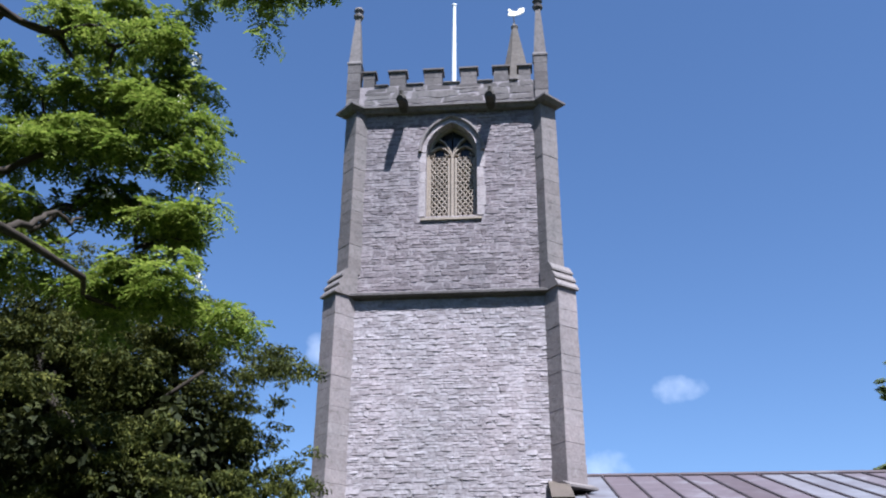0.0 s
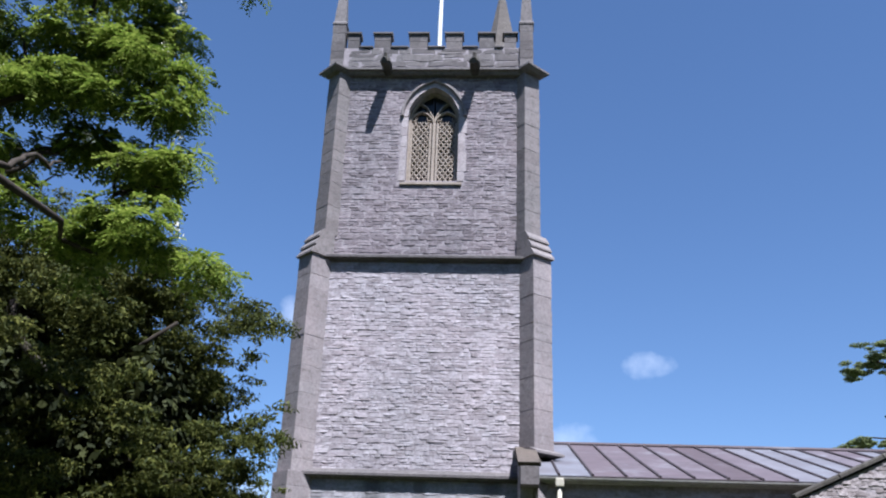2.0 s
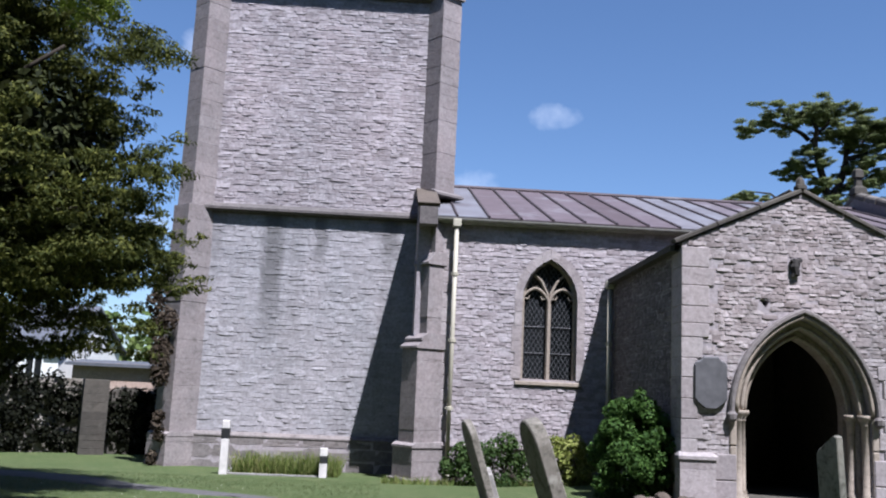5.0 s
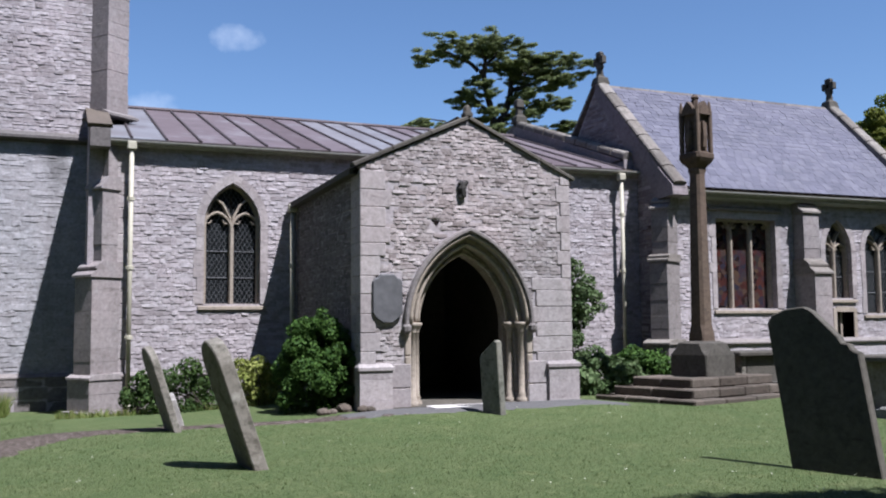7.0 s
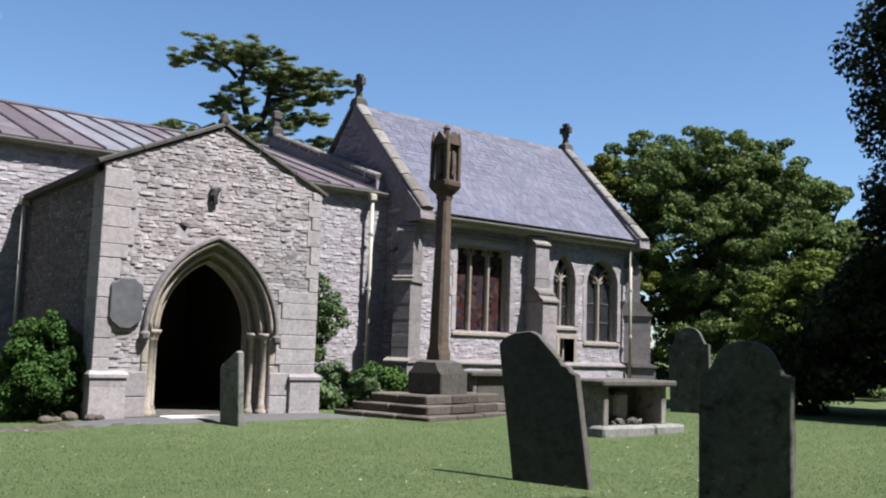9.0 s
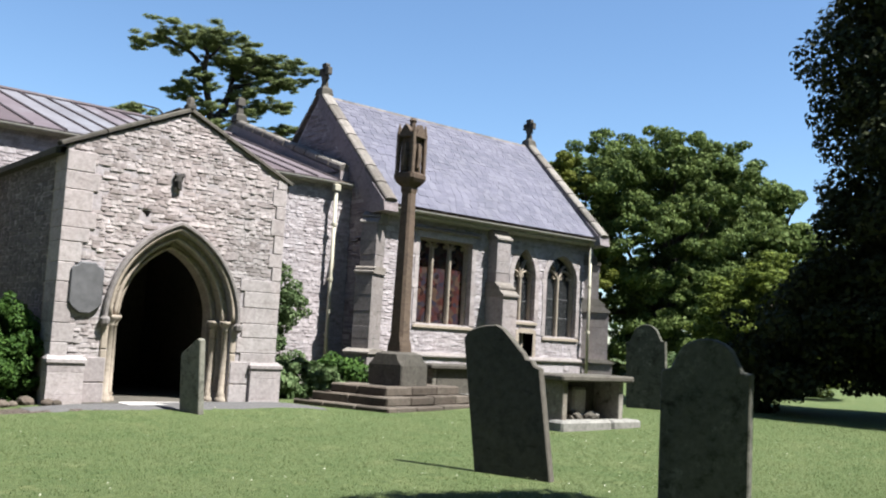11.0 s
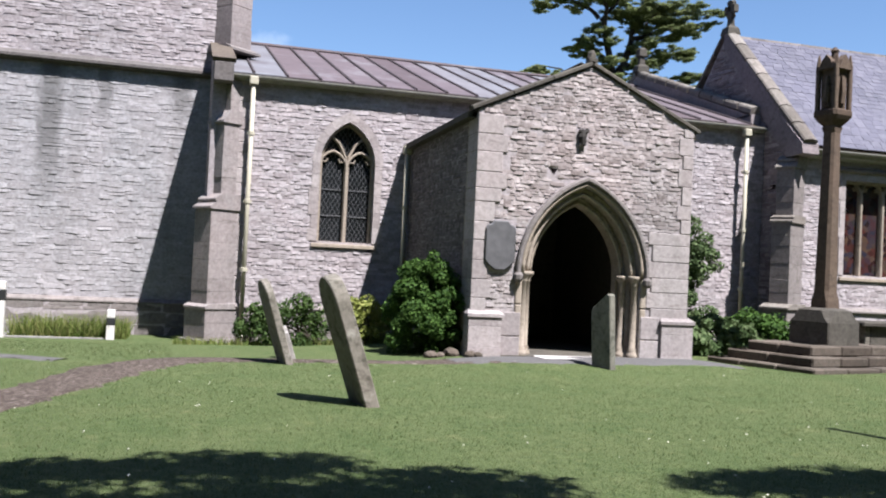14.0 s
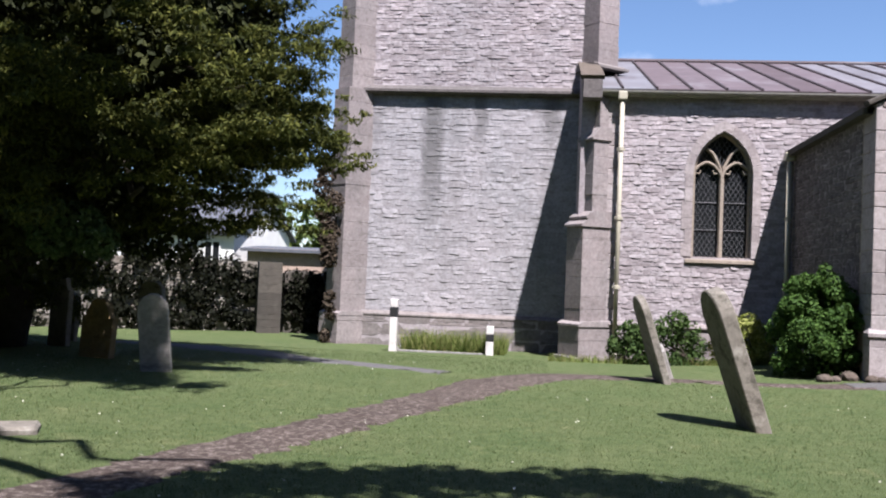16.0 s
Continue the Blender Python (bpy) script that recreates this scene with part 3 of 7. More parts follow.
def blocks(owner, foot, z0, z1, seed, material, course=(0.28, 0.5), joint=0.002):
    """Dressed blocks one upon another on a footprint (x, y), with worn edges and open joints, each a part of its owner."""
    r = random.Random(seed)
    cx, cy = sum(p[0] for p in foot) / len(foot), sum(p[1] for p in foot) / len(foot)

    def grown(k):
        return [(cx + (x - cx) * (1 + k / max(math.hypot(x - cx, y - cy), 0.05)), cy + (y - cy) * (1 + k / max(math.hypot(x - cx, y - cy), 0.05))) for x, y in foot]
    bm = bmesh.new()
    loft(bm, [[(x, y, z) for x, y in grown(-0.02)] for z in (z0, z1)])
    part("core", bm, M_MORTAR, owner)
    z = z0
    while z < z1 - 0.02:
        h = min(r.uniform(*course), z1 - z)
        if z1 - z - h < 0.12:
            h = z1 - z
        k = r.uniform(-0.008, 0.008)
        bm = bmesh.new()
        loft(bm, [[(x, y, zz) for x, y in grown(kk)] for zz, kk in ((z + joint / 2, k - 0.005), (z + joint + 0.004, k), (z + h - joint - 0.003, k), (z + h - joint / 2, k - 0.005))])
        part("block", bm, material, owner)
        z += h


def diag_foot(c, d, w, length, back=0.5):
    """The footprint of a buttress at a corner c that points along d."""
    d = Vector((*d, 0)).normalized()
    s = Vector((-d.y, d.x, 0))
    c = Vector((c[0], c[1], 0))
    return [((c + d * a + s * b).x, (c + d * a + s * b).y) for a, b in ((-back, -w), (length, -w), (length, w), (-back, w))]


def weathering(bm, c, d, w, l0, l1, z, rise, steps=1, lip=0.05):
    """A sloping cap from a long stage l0 up to a shorter one l1, with a drip edge, in steps."""
    dv = Vector((*d, 0)).normalized()
    s = Vector((-dv.y, dv.x, 0))
    c = Vector((c[0], c[1], 0))
    for i in range(steps):
        a0, a1 = l0 + (l1 - l0) * i / steps, l0 + (l1 - l0) * (i + 1) / steps
        za, zb = z + rise * i / steps, z + rise * (i + 1) / steps
        prof = [(-0.3, za), (a0 + lip, za - 0.0), (a0 + lip, za + 0.05), (a1, zb), (-0.3, zb)]
        loft(bm, [[c + dv * p + s * ww + UP * q for p, q in prof] for ww in (-w - lip, w + lip)])


def coping(owner, material, pts, width, thick, out=Vector((0, 1, 0)), joint=0.7):
    """A coping of stones along a sloping line; width lies along out."""
    pts = [Vector(p) for p in pts]
    for a, b in zip(pts, pts[1:]):
        n = max(1, round((b - a).length / joint))
        d = (b - a).normalized()
        upv = out.cross(d)
        if upv.z < 0:
            upv = -upv
        for i in range(n):
            p, q = a + (b - a) * (i / n + 0.004), a + (b - a) * ((i + 1) / n - 0.004)
            prof = [(-0.5, 0), (-0.5, 0.55), (-0.42, 0.8), (0, 1.0), (0.42, 0.8), (0.5, 0.55), (0.5, 0)]
            bm = bmesh.new()
            loft(bm, [[e + out * (width * x) + upv * (thick * y) for x, y in prof] for e in (p, q)])
            part("coping_stone", bm, material, owner)


def window(parent, F, c, a, sill, spring, rise, lights, deep=0.28, tracery=True, square=False, glass=None, surround=0.2, lattice=0.11, dress=None):
    """A traceried window in its opening: dressed surround, frame, mullions, lead lattice and glass."""
    glass, dress = glass or M_GLASS, dress or M_DRESS
    win = part("window", bmesh.new(), None, parent)
    win.name = "window"
    r = random.Random(int(c * 100))
    # surround of dressed blocks, a little proud of the wall
    for side in (-1, 1):
        v = sill
        while v < spring - 0.05:
            h = min(r.uniform(0.24, 0.4), spring - v)
            w = surround * r.choice((0.75, 0.85, 1.15))
            u0, u1 = sorted((c + side * (a - 0.005), c + side * (a + w)))
            ring0 = [(u0, v + 0.004), (u1, v + 0.004), (u1, v + h - 0.004), (u0, v + h - 0.004)]
            bm = bmesh.new()
            loft(bm, [[F.p(u, q, d) for u, q in ring0] for d in (-deep, 0.02)])
            part("surround_stone", bm, M_ASHLAR, win)
            v += h
    if not square:
        outer, inner = arch(c, a + surround * 0.95, spring, rise + surround * 1.15, 6), arch(c, a - 0.005, spring, rise - 0.005, 6)
        for i in range(len(inner) - 1):
            q = [inner[i], inner[i + 1], outer[i + 1], outer[i]]
            m = (sum(p[0] for p in q) / 4, sum(p[1] for p in q) / 4)
            q = [(m[0] + (u - m[0]) * 0.985, m[1] + (v - m[1]) * 0.985) for u, v in q]
            bm = bmesh.new()
            loft(bm, [[F.p(u, v, d) for u, v in q] for d in (-deep, 0.022)])
            part("surround_stone", bm, M_ASHLAR, win)
    else:
        for i in range(3):
            u0, u1 = c - a - 0.1 + (2 * a + 0.2) * i / 3, c - a - 0.1 + (2 * a + 0.2) * (i + 1) / 3
            bm = bmesh.new()
            loft(bm, [[F.p(u, v, d) for u, v in ((u0 + 0.004, spring - 0.005), (u1 - 0.004, spring - 0.005), (u1 - 0.004, spring + 0.24), (u0 + 0.004, spring + 0.24))] for d in (-deep, 0.022)])
            part("surround_stone", bm, M_ASHLAR, win)
    bm = bmesh.new()
    prof = [(-deep, sill + 0.02), (0.06, sill - 0.06), (0.06, sill - 0.13), (-deep, sill - 0.16)]
    loft(bm, [[F.p(u, v, d) for d, v in prof] for u in (c - a - 0.12, c + a + 0.12)])
    part("sill", bm, dress, win)
    # frame, mullions and heads
    bm = bmesh.new()
    f0, f1 = -deep, -deep + 0.15
    lw = 2 * a / lights
    head = min(rise, 0.55 * rise + 0.1) if not square else 0.0
    edge = opening(c, a - 0.03, sill, spring, rise - 0.03, 8) if not square else [(c - a + 0.03, sill), (c - a + 0.03, spring - 0.03), (c + a - 0.03, spring - 0.03), (c + a - 0.03, sill)]
    bar_along(bm, F, edge, 0.09, f0, f1 + 0.03)
    top = spring + head * 0.0
    light_spring = spring - (0.1 if not square else 0.38)
    light_rise = lw * 0.62
    for i in range(lights):
        lc = c - a + lw * (i + 0.5)
        bar_along(bm, F, arch(lc, lw / 2 - 0.005, light_spring, light_rise, 7), 0.065, f0, f1)
        # cusps
        for s in (-1, 1):
            bar_along(bm, F, [(lc + s * (lw / 2 - 0.02), light_spring + light_rise * 0.42), (lc + s * lw * 0.25, light_spring + light_rise * 0.36), (lc + s * lw * 0.2, light_spring + light_rise * 0.55)], 0.04, f0, f1 - 0.03)
    for i in range(1, lights):
        mu = c - a + lw * i
        bar_along(bm, F, [(mu, sill), (mu, light_spring + 0.05)], 0.105, f0, f1 + 0.02)
        if not square and lights == 2:
            # the mullion forks to the arch's flanks
            for s in (-1, 1):
                vv = [light_spring, light_spring + rise * 0.28, spring + rise * 0.5, spring + rise * 0.62]
                uu = [mu, mu + s * a * 0.06, mu + s * a * 0.3, mu + s * a * 0.52]
                bar_along(bm, F, list(zip(uu, vv)), 0.06, f0, f1 + 0.01)
    part("tracery", bm, dress, win)
    # glass, one pane for each light
    gd = -deep + 0.03

    def inside(u, v):
        if v < sill or v > spring + rise:
            return False
        return abs(u - c) < (a if square and v < spring else arch_half(a, rise, v - spring) if not square else 0)
    for i in range(lights):
        u0, u1 = c - a + lw * i + 0.02, c - a + lw * (i + 1) - 0.02
        if square:
            poly = [(u0, sill), (u1, sill), (u1, spring), (u0, spring)]
        else:
            poly = [(u0, sill), (u1, sill)]
            for k in range(9):
                u = u1 + (u0 - u1) * k / 8
                x = abs(u - c)
                lo, hi = 0.0, rise
                for _ in range(16):
                    mid = (lo + hi) / 2
                    lo, hi = (mid, hi) if arch_half(a, rise, mid) > x else (lo, mid)
                poly.append((u, spring + lo))
        bm = bmesh.new()
        tris = tessellate_polygon([[Vector((u, v, 0)) for u, v in poly]])
        vs = [bm.verts.new(F.p(u, v, gd)) for u, v in poly]
        for t in tris:
            bm.faces.new([vs[k] for k in t])
        part("pane", bm, glass, win)
    # lead lattice
    bm = bmesh.new()
    if lattice:
        t = 0.007
        height = spring + rise - sill
        for s in (-1, 1):
            k = -30
            while k < 60:
                base = c - a + k * lattice
                v = sill
                run = None
                pts = []
                while v < spring + rise:
                    u = base + s * (v - sill) * 0.62
                    if inside(u, v):
                        pts.append((u, v))
                    v += 0.05
                if len(pts) > 1:
                    (ua, va), (ub, vb) = pts[0], pts[-1]
                    loft(bm, [[F.p(u - t, v, gd + 0.006), F.p(u + t, v, gd + 0.006), F.p(u, v, gd + 0.014)] for u, v in ((ua, va), (ub, vb))])
                k += 1
        for k in range(1, int(height / 0.62) + 1):
            v = sill + k * 0.62
            if v < light_spring:
                loft(bm, [[F.p(u, v - 0.012, gd + 0.02), F.p(u, v + 0.012, gd + 0.02), F.p(u, v, gd + 0.035)] for u in (c - a, c + a)])
        part("lead_lattice", bm, M_LEADBAR, win)
    return win


def downpipe(x, y, z0, z1, label, kick=0.0):
    t = thing("downpipe", (x, y, z0), label, "downpipe", "church downpipes")
    bm = bmesh.new()
    tube(bm, [(x, y, z0 + 0.12), (x, y, z1)], 0.052, 10)
    part("pipe", bm, M_PIPE, t, smooth=True)
    z = z0 + 1.5
    while z < z1 - 0.4:
        bm = bmesh.new()
        loft(bm, [ring((x, y, zz), rr, 10) for zz, rr in ((z, 0.052), (z + 0.01, 0.07), (z + 0.09, 0.07), (z + 0.1, 0.052))])
        box(bm, x - 0.09, x + 0.09, y + 0.03, y + 0.06, z + 0.02, z + 0.08)
        part("bracket", bm, M_PIPE, t)
        z += 1.55
    bm = bmesh.new()
    box(bm, x - 0.1, x + 0.1, y - 0.09, y + 0.1, z1 - 0.02, z1 + 0.17, cut=0.02)
    part("hopper_head", bm, M_PIPE, t)
    bm = bmesh.new()
    tube(bm, [(x, y, z0 + 0.14), (x, y - 0.03, z0 + 0.06), (x + kick, y - 0.12, z0 + 0.01)], 0.055, 10)
    part("shoe", bm, M_PIPE, t, smooth=True)
    return t


def gutter(u0, u1, y, z, parent):
    bm = bmesh.new()
    rings = []
    for x in (u0, u1):
        out = [(x, y + 0.075 * math.cos(a), z + 0.075 * math.sin(a)) for a in [math.pi + math.pi * i / 7 for i in range(8)]]
        inn = [(x, y + 0.06 * math.cos(a), z + 0.06 * math.sin(a)) for a in [2 * math.pi - math.pi * i / 7 for i in range(8)]]
        rings.append(out + inn)
    loft(bm, rings)
    return part("gutter", bm, M_GUTTER, parent)


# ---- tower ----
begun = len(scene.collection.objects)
tower = thing("church_tower", (-1.9, 25.4, -0.2), "tall square medieval stone church tower with battlements", "tower")
TX0, TX1, TY = -4.78, 0.93, 22.4


def tower_stage(z0, z1, x0, x1, y, seed, material, single, course, hole=None, extra=None):
    F = Face((0, y, 0), (1, 0, 0), (0, -1, 0))
    bm = bmesh.new()
    holes = [hole[0]] if hole else []
    sheet(bm, F, [(x0, z0), (x1, z0), (x1, z1), (x0, z1)], holes, -0.9, 0.0)
    w = part("wall_south", bm, M_MORTAR if z0 != 0.6 else M_WASHED, tower)
    for nm, q in (("wall_west", (x0, x0 + 0.9, y + 0.9, y + 5.7)), ("wall_east", (x1 - 0.9, x1, y + 0.9, y + 5.7)), ("wall_north", (x0 + 0.9, x1 - 0.9, y + 4.8, y + 5.7))):
        bm = bmesh.new()
        box(bm, *q, z0, z1)
        part(nm, bm, M_MORTAR, tower)

    def spans(a, b):
        return minus((x0 + 0.3, x1 - 0.3), hole[1](a, b) if hole else [])
    st = rubble(F, z0, z1, spans, seed, *course)
    pieces("stone", st, STONE_SHAPES, material, w, single)
    # the flank towards the nave and the far west flank
    for FF, u0, u1 in ((Face((x1, y, 0), (0, 1, 0), (1, 0, 0)), 0.3, 5.6), (Face((x0, y, 0), (0, 1, 0), (-1, 0, 0)), 0.3, 5.6)):
        pieces("stone", rubble(FF, max(z0, 5.5), z1, lambda a, b: [(u0, u1)], seed + 7, *course), STONE_SHAPES, material, w, 0)
    return w


BW = (-1.86, 0.72, 13.9, 15.95, 0.98)
tower_stage(-0.4, 0.6, TX0 - 0.12, TX1, 22.17, 11, M_ASHLAR_OLD, 40, ((0.2, 0.34), (0.35, 0.9), (0.004, 0.012)))
tower_stage(0.6, 5.9, TX0, TX1, 22.3, 12, M_WASHED, 300, ((0.05, 0.14), (0.15, 0.5), (0.001, 0.014)))
tower_stage(5.9, 11.5, TX0, TX1, TY, 13, M_RUBBLE, 300, ((0.05, 0.12), (0.12, 0.45), (0.004, 0.019)))
tower_stage(11.5, 17.3, TX0 + 0.12, TX1 - 0.12, TY + 0.1, 14, M_RUBBLE_OLD, 300, ((0.06, 0.12), (0.12, 0.45), (0.004, 0.018)),
            (opening(*BW[:2], *BW[2:4], BW[4]), arched_hole(BW[0], BW[1] + 0.2, BW[2] - 0.1, BW[3], BW[4] + 0.22)))
FT = Face((0, TY + 0.1, 0), (1, 0, 0), (0, -1, 0))
# belfry window with pierced stone screens
bw = window(tower, FT, *BW, 2, deep=0.42, lattice=0, dress=M_DRESS)
for side in (-1, 1):
    bm = bmesh.new()
    u0, u1 = sorted((BW[0] + side * 0.07, BW[0] + side * 0.66))
    n = 5
    for s in (-1, 1):
        for k in range(-14, 22):
            a0 = u0 + k * 0.148
            pts = [(a0 + s * (v - BW[2]) * 0.75, v) for v in [BW[2] + i * 0.04 for i in range(52)]]
            pts = [q for q in pts if u0 <= q[0] <= u1]
            if len(pts) > 2:
                bar_along(bm, FT, [pts[0], pts[-1]], 0.05, -0.36, -0.27)
    bar_along(bm, FT, [(u0 + 0.03, BW[2]), (u0 + 0.03, BW[3] - 0.05)], 0.07, -0.37, -0.25)
    bar_along(bm, FT, [(u1 - 0.03, BW[2]), (u1 - 0.03, BW[3] - 0.05)], 0.07, -0.37, -0.25)
    part("pierced_screen", bm, M_DRESS, bw, "pierced lattice screen of buff stone")
bm = bmesh.new()
bar_along(bm, FT, arch(BW[0], BW[1] + 0.16, BW[3], BW[4] + 0.2, 12), 0.1, -0.02, 0.11)
part("hood_mould", bm, M_ASHLAR_OLD, tower)
# string courses
for z, y, x0, x1, mat in ((5.92, 22.36, TX0 + 0.2, TX1 - 0.2, M_PARAPET), (11.55, TY + 0.05, TX0 + 0.2, TX1 - 0.2, M_PARAPET), (0.62, 22.25, TX0 - 0.1, TX1, M_ASHLAR_OLD)):
    bm = bmesh.new()
    string_course(bm, Face((0, y, 0), (1, 0, 0), (0, -1, 0)), x0, x1, z, 0.25 if z > 1 else 0.1, 0.26 if z > 1 else 0.14)
    part("string_course", bm, mat, tower)
# diagonal buttresses at the two south corners
for cx, sx in ((TX0, -1), (TX1, 1)):
    d = (-0.707, -0.707) if sx < 0 else (0.62, -0.78)
    top = (cx - sx * 0.12, TY + 0.1)
    low = (cx, TY)
    b = part("buttress", bmesh.new(), None, tower)
    blocks(b, diag_foot(top, d, 0.27, 0.14), 12.2, 17.3, 20 + sx, M_ASHLAR_OLD)
    bm = bmesh.new()
    weathering(bm, low, d, 0.3, 0.34, 0.06, 11.5, 0.75, 3)
    part("weathering", bm, M_ASHLAR_OLD, b)
    blocks(b, diag_foot(low, d, 0.3, 0.32), 6.55 if sx > 0 else 5.9, 11.5, 22 + sx, M_BLOCK)
    bm = bmesh.new()
    if sx < 0:
        blocks(b, diag_foot((cx, 22.3), d, 0.32, 0.38), 0.6, 5.9, 24, M_BLOCK)
        blocks(b, diag_foot((cx, 22.3), d, 0.4, 0.5), -0.4, 0.55, 25, M_BLOCK)
        weathering(bm, (cx, 22.3), d, 0.38, 0.46, 0.38, 0.55, 0.1, 1, 0.03)
        part("plinth_cap", bm, M_BLOCK, b)
    else:
        weathering(bm, low, d, 0.34, 0.44, 0.3, 6.42, 0.16, 1, 0.1)
        part("corbel_cap", bm, M_ASHLAR_OLD, b)
        blocks(b, diag_foot(low, d, 0.26, 0.12), 6.0, 6.42, 26, M_PARAPET)
# parapet with battlements and a string course that breaks round the corner pinnacles
FP = Face((0, TY + 0.02, 0), (1, 0, 0), (0, -1, 0))
bm = bmesh.new()
string_course(bm, FP, TX0 + 0.3, TX1 - 0.3, 17.42, 0.22, 0.3)
for cx, sx in ((TX0 + 0.12, -1), (TX1 - 0.12, 1)):
    for da, db in (((sx * 0.707, -0.707), 0.24),):
        dv = Vector((*da, 0))
        s = Vector((-dv.y, dv.x, 0))
        c = Vector((cx, TY + 0.1, 0))
        prof = [(17.57, 0.2), (17.42, 0.42), (17.36, 0.42), (17.27, 0.26)]
        loft(bm, [[c + dv * (0.1 + k * 0.75 * a) + s * k * b + UP * z for a, b in ((-1.6, -1), (1, -1), (1, 1), (-1.6, 1))] for z, k in prof])
part("parapet_string", bm, M_PARAPET, tower)
bm = bmesh.new()
for x0, x1, y0, y1 in ((TX0 + 0.12, TX1 - 0.12, 22.3, 22.65), (TX0 + 0.12, TX0 + 0.5, 22.65, 28.1), (TX1 - 0.5, TX1 - 0.12, 22.65, 28.1), (TX0 + 0.12, TX1 - 0.12, 28.1, 28.45)):
    box(bm, x0, x1, y0, y1, 17.5, 18.15)
par = part("parapet", bm, M_MORTAR, tower)
pieces("stone", rubble(Face((0, 22.3, 0), (1, 0, 0), (0, -1, 0)), 17.52, 18.15, lambda a, b: [(TX0 + 0.4, TX1 - 0.4)], 31, (0.18, 0.3), (0.25, 0.6), (0.004, 0.015)), STONE_SHAPES, M_PARAPET, par, 60)
for x0, x1 in ((-4.45, -4.12), (-3.67, -3.2), (-2.64, -2.13), (-1.58, -1.12), (-0.62, -0.2), (0.1, 0.45)):
    bm = bmesh.new()
    mer = part("merlon", bmesh.new(), None, tower)
    blocks(mer, [(x0, 22.3), (x1, 22.3), (x1, 22.62), (x0, 22.62)], 18.14, 18.66, int(x0 * 10) + 90, M_PARAPET, (0.2, 0.3))
    loft(bm, [[(x0 - 0.05, y, z), (x1 + 0.05, y, z)][0:1] + [(x1 + 0.05, y, z)] + [(x1 + 0.05, y2, z), (x0 - 0.05, y2, z)] for y, y2, z in ((22.24, 22.68, 18.64), (22.24, 22.68, 18.69), (22.36, 22.56, 18.77))])
    part("coping", bm, M_PARAPET, mer)
for x0, x1 in ((-4.12, -3.67), (-3.2, -2.64), (-2.13, -1.58), (-1.12, -0.62), (-0.2, 0.1)):
    bm = bmesh.new()
    box(bm, x0 + 0.02, x1 - 0.02, 22.25, 22.68, 18.15, 18.22, cut=0.02)
    part("embrasure_coping", bm, M_PARAPET, tower)
for sx, cx in ((-1, -4.72), (1, 0.74)):
    for cy in (22.42, 28.2):
        pin = part("pinnacle", bmesh.new(), None, tower)
        blocks(pin, [(cx + 0.27 * math.cos(k), cy + 0.27 * math.sin(k)) for k in [math.pi / 4 + i * math.pi / 2 for i in range(4)]], 17.45, 18.95, 40 + sx, M_PARAPET, (0.25, 0.4))
        bm = bmesh.new()
        loft(bm, [ring((cx, cy, z), r, 4, math.pi / 4) for z, r in ((18.95, 0.3), (19.0, 0.31), (19.08, 0.25), (19.7, 0.2), (20.8, 0.1))])
        part("spirelet", bm, M_PARAPET, pin)
        bm = bmesh.new()
        loft(bm, [ring((cx, cy, z), r, 8) for z, r in ((20.78, 0.08), (20.84, 0.15), (20.92, 0.16), (20.98, 0.09), (21.02, 0.1), (21.1, 0.16), (21.18, 0.13), (21.24, 0.04))])
        part("finial", bm, M_PARAPET, pin)
for x in (-3.22, -0.72):
    bm = bmesh.new()
    tube(bm, [(x, 22.4, 17.36), (x, 22.1, 17.4), (x - 0.01, 21.82, 17.34), (x - 0.02, 21.55, 17.2)], [0.13, 0.15, 0.16, 0.09], 8)
    tube(bm, [(x, 21.7, 17.3), (x, 21.62, 17.5)], [0.08, 0.05], 6)
    part("waterspout", bm, M_DARKSTONE, tower, "worn projecting stone waterspout")
bm = bmesh.new()
box(bm, TX0 + 0.5, TX1 - 0.5, 22.6, 28.1, 17.3, 17.4)
part("roof", bm, M_LEAD, tower)
# stair turret's little spire
bm = bmesh.new()
loft(bm, [ring((0.03, 25.0, z), r, 8, 0.39) for z, r in ((17.3, 0.62), (19.3, 0.62), (19.36, 0.68), (19.45, 0.6), (22.2, 0.1), (22.3, 0.13), (22.42, 0.05))])
part("turret_spire", bm, M_COPING, tower, "small octagonal stone spire")
vane = thing("weathercock", (0.02, 25.0, 22.4), "pale gilt weathercock on an iron rod", "weathervane")
bm = bmesh.new()
tube(bm, [(0.02, 25, 22.35), (0.02, 25, 22.75)], 0.02, 6)
part("rod", bm, M_IRON, vane)
bm = bmesh.new()
outline = [(-0.2, 0.0), (-0.14, 0.14), (-0.2, 0.2), (-0.12, 0.24), (-0.05, 0.14), (0.1, 0.1), (0.2, 0.24), (0.36, 0.26), (0.36, 0.1), (0.22, 0.0), (0.05, -0.06), (-0.1, -0.06)]
loft(bm, [[(0.02 + u, 25 + dy, 22.84 + v) for u, v in outline] for dy in (-0.02, 0.02)])
part("cockerel", bm, M_GILT, vane)
pole = thing("flagpole", (-2.07, 26.0, 17.4), "bare white-painted flagpole on the tower roof", "flagpole")
bm = bmesh.new()
tube(bm, [(-2.07, 26, 17.4), (-2.07, 26, 22), (-2.06, 26, 24.2)], [0.085, 0.075, 0.05], 10)
part("mast", bm, M_WHITE, pole)
bm = bmesh.new()
loft(bm, [ring((-2.06, 26, z), r, 8) for z, r in ((24.18, 0.03), (24.22, 0.08), (24.28, 0.08), (24.33, 0.02))])
part("truck", bm, M_WHITE, pole)

scale_from_eye(begun, 1.105)

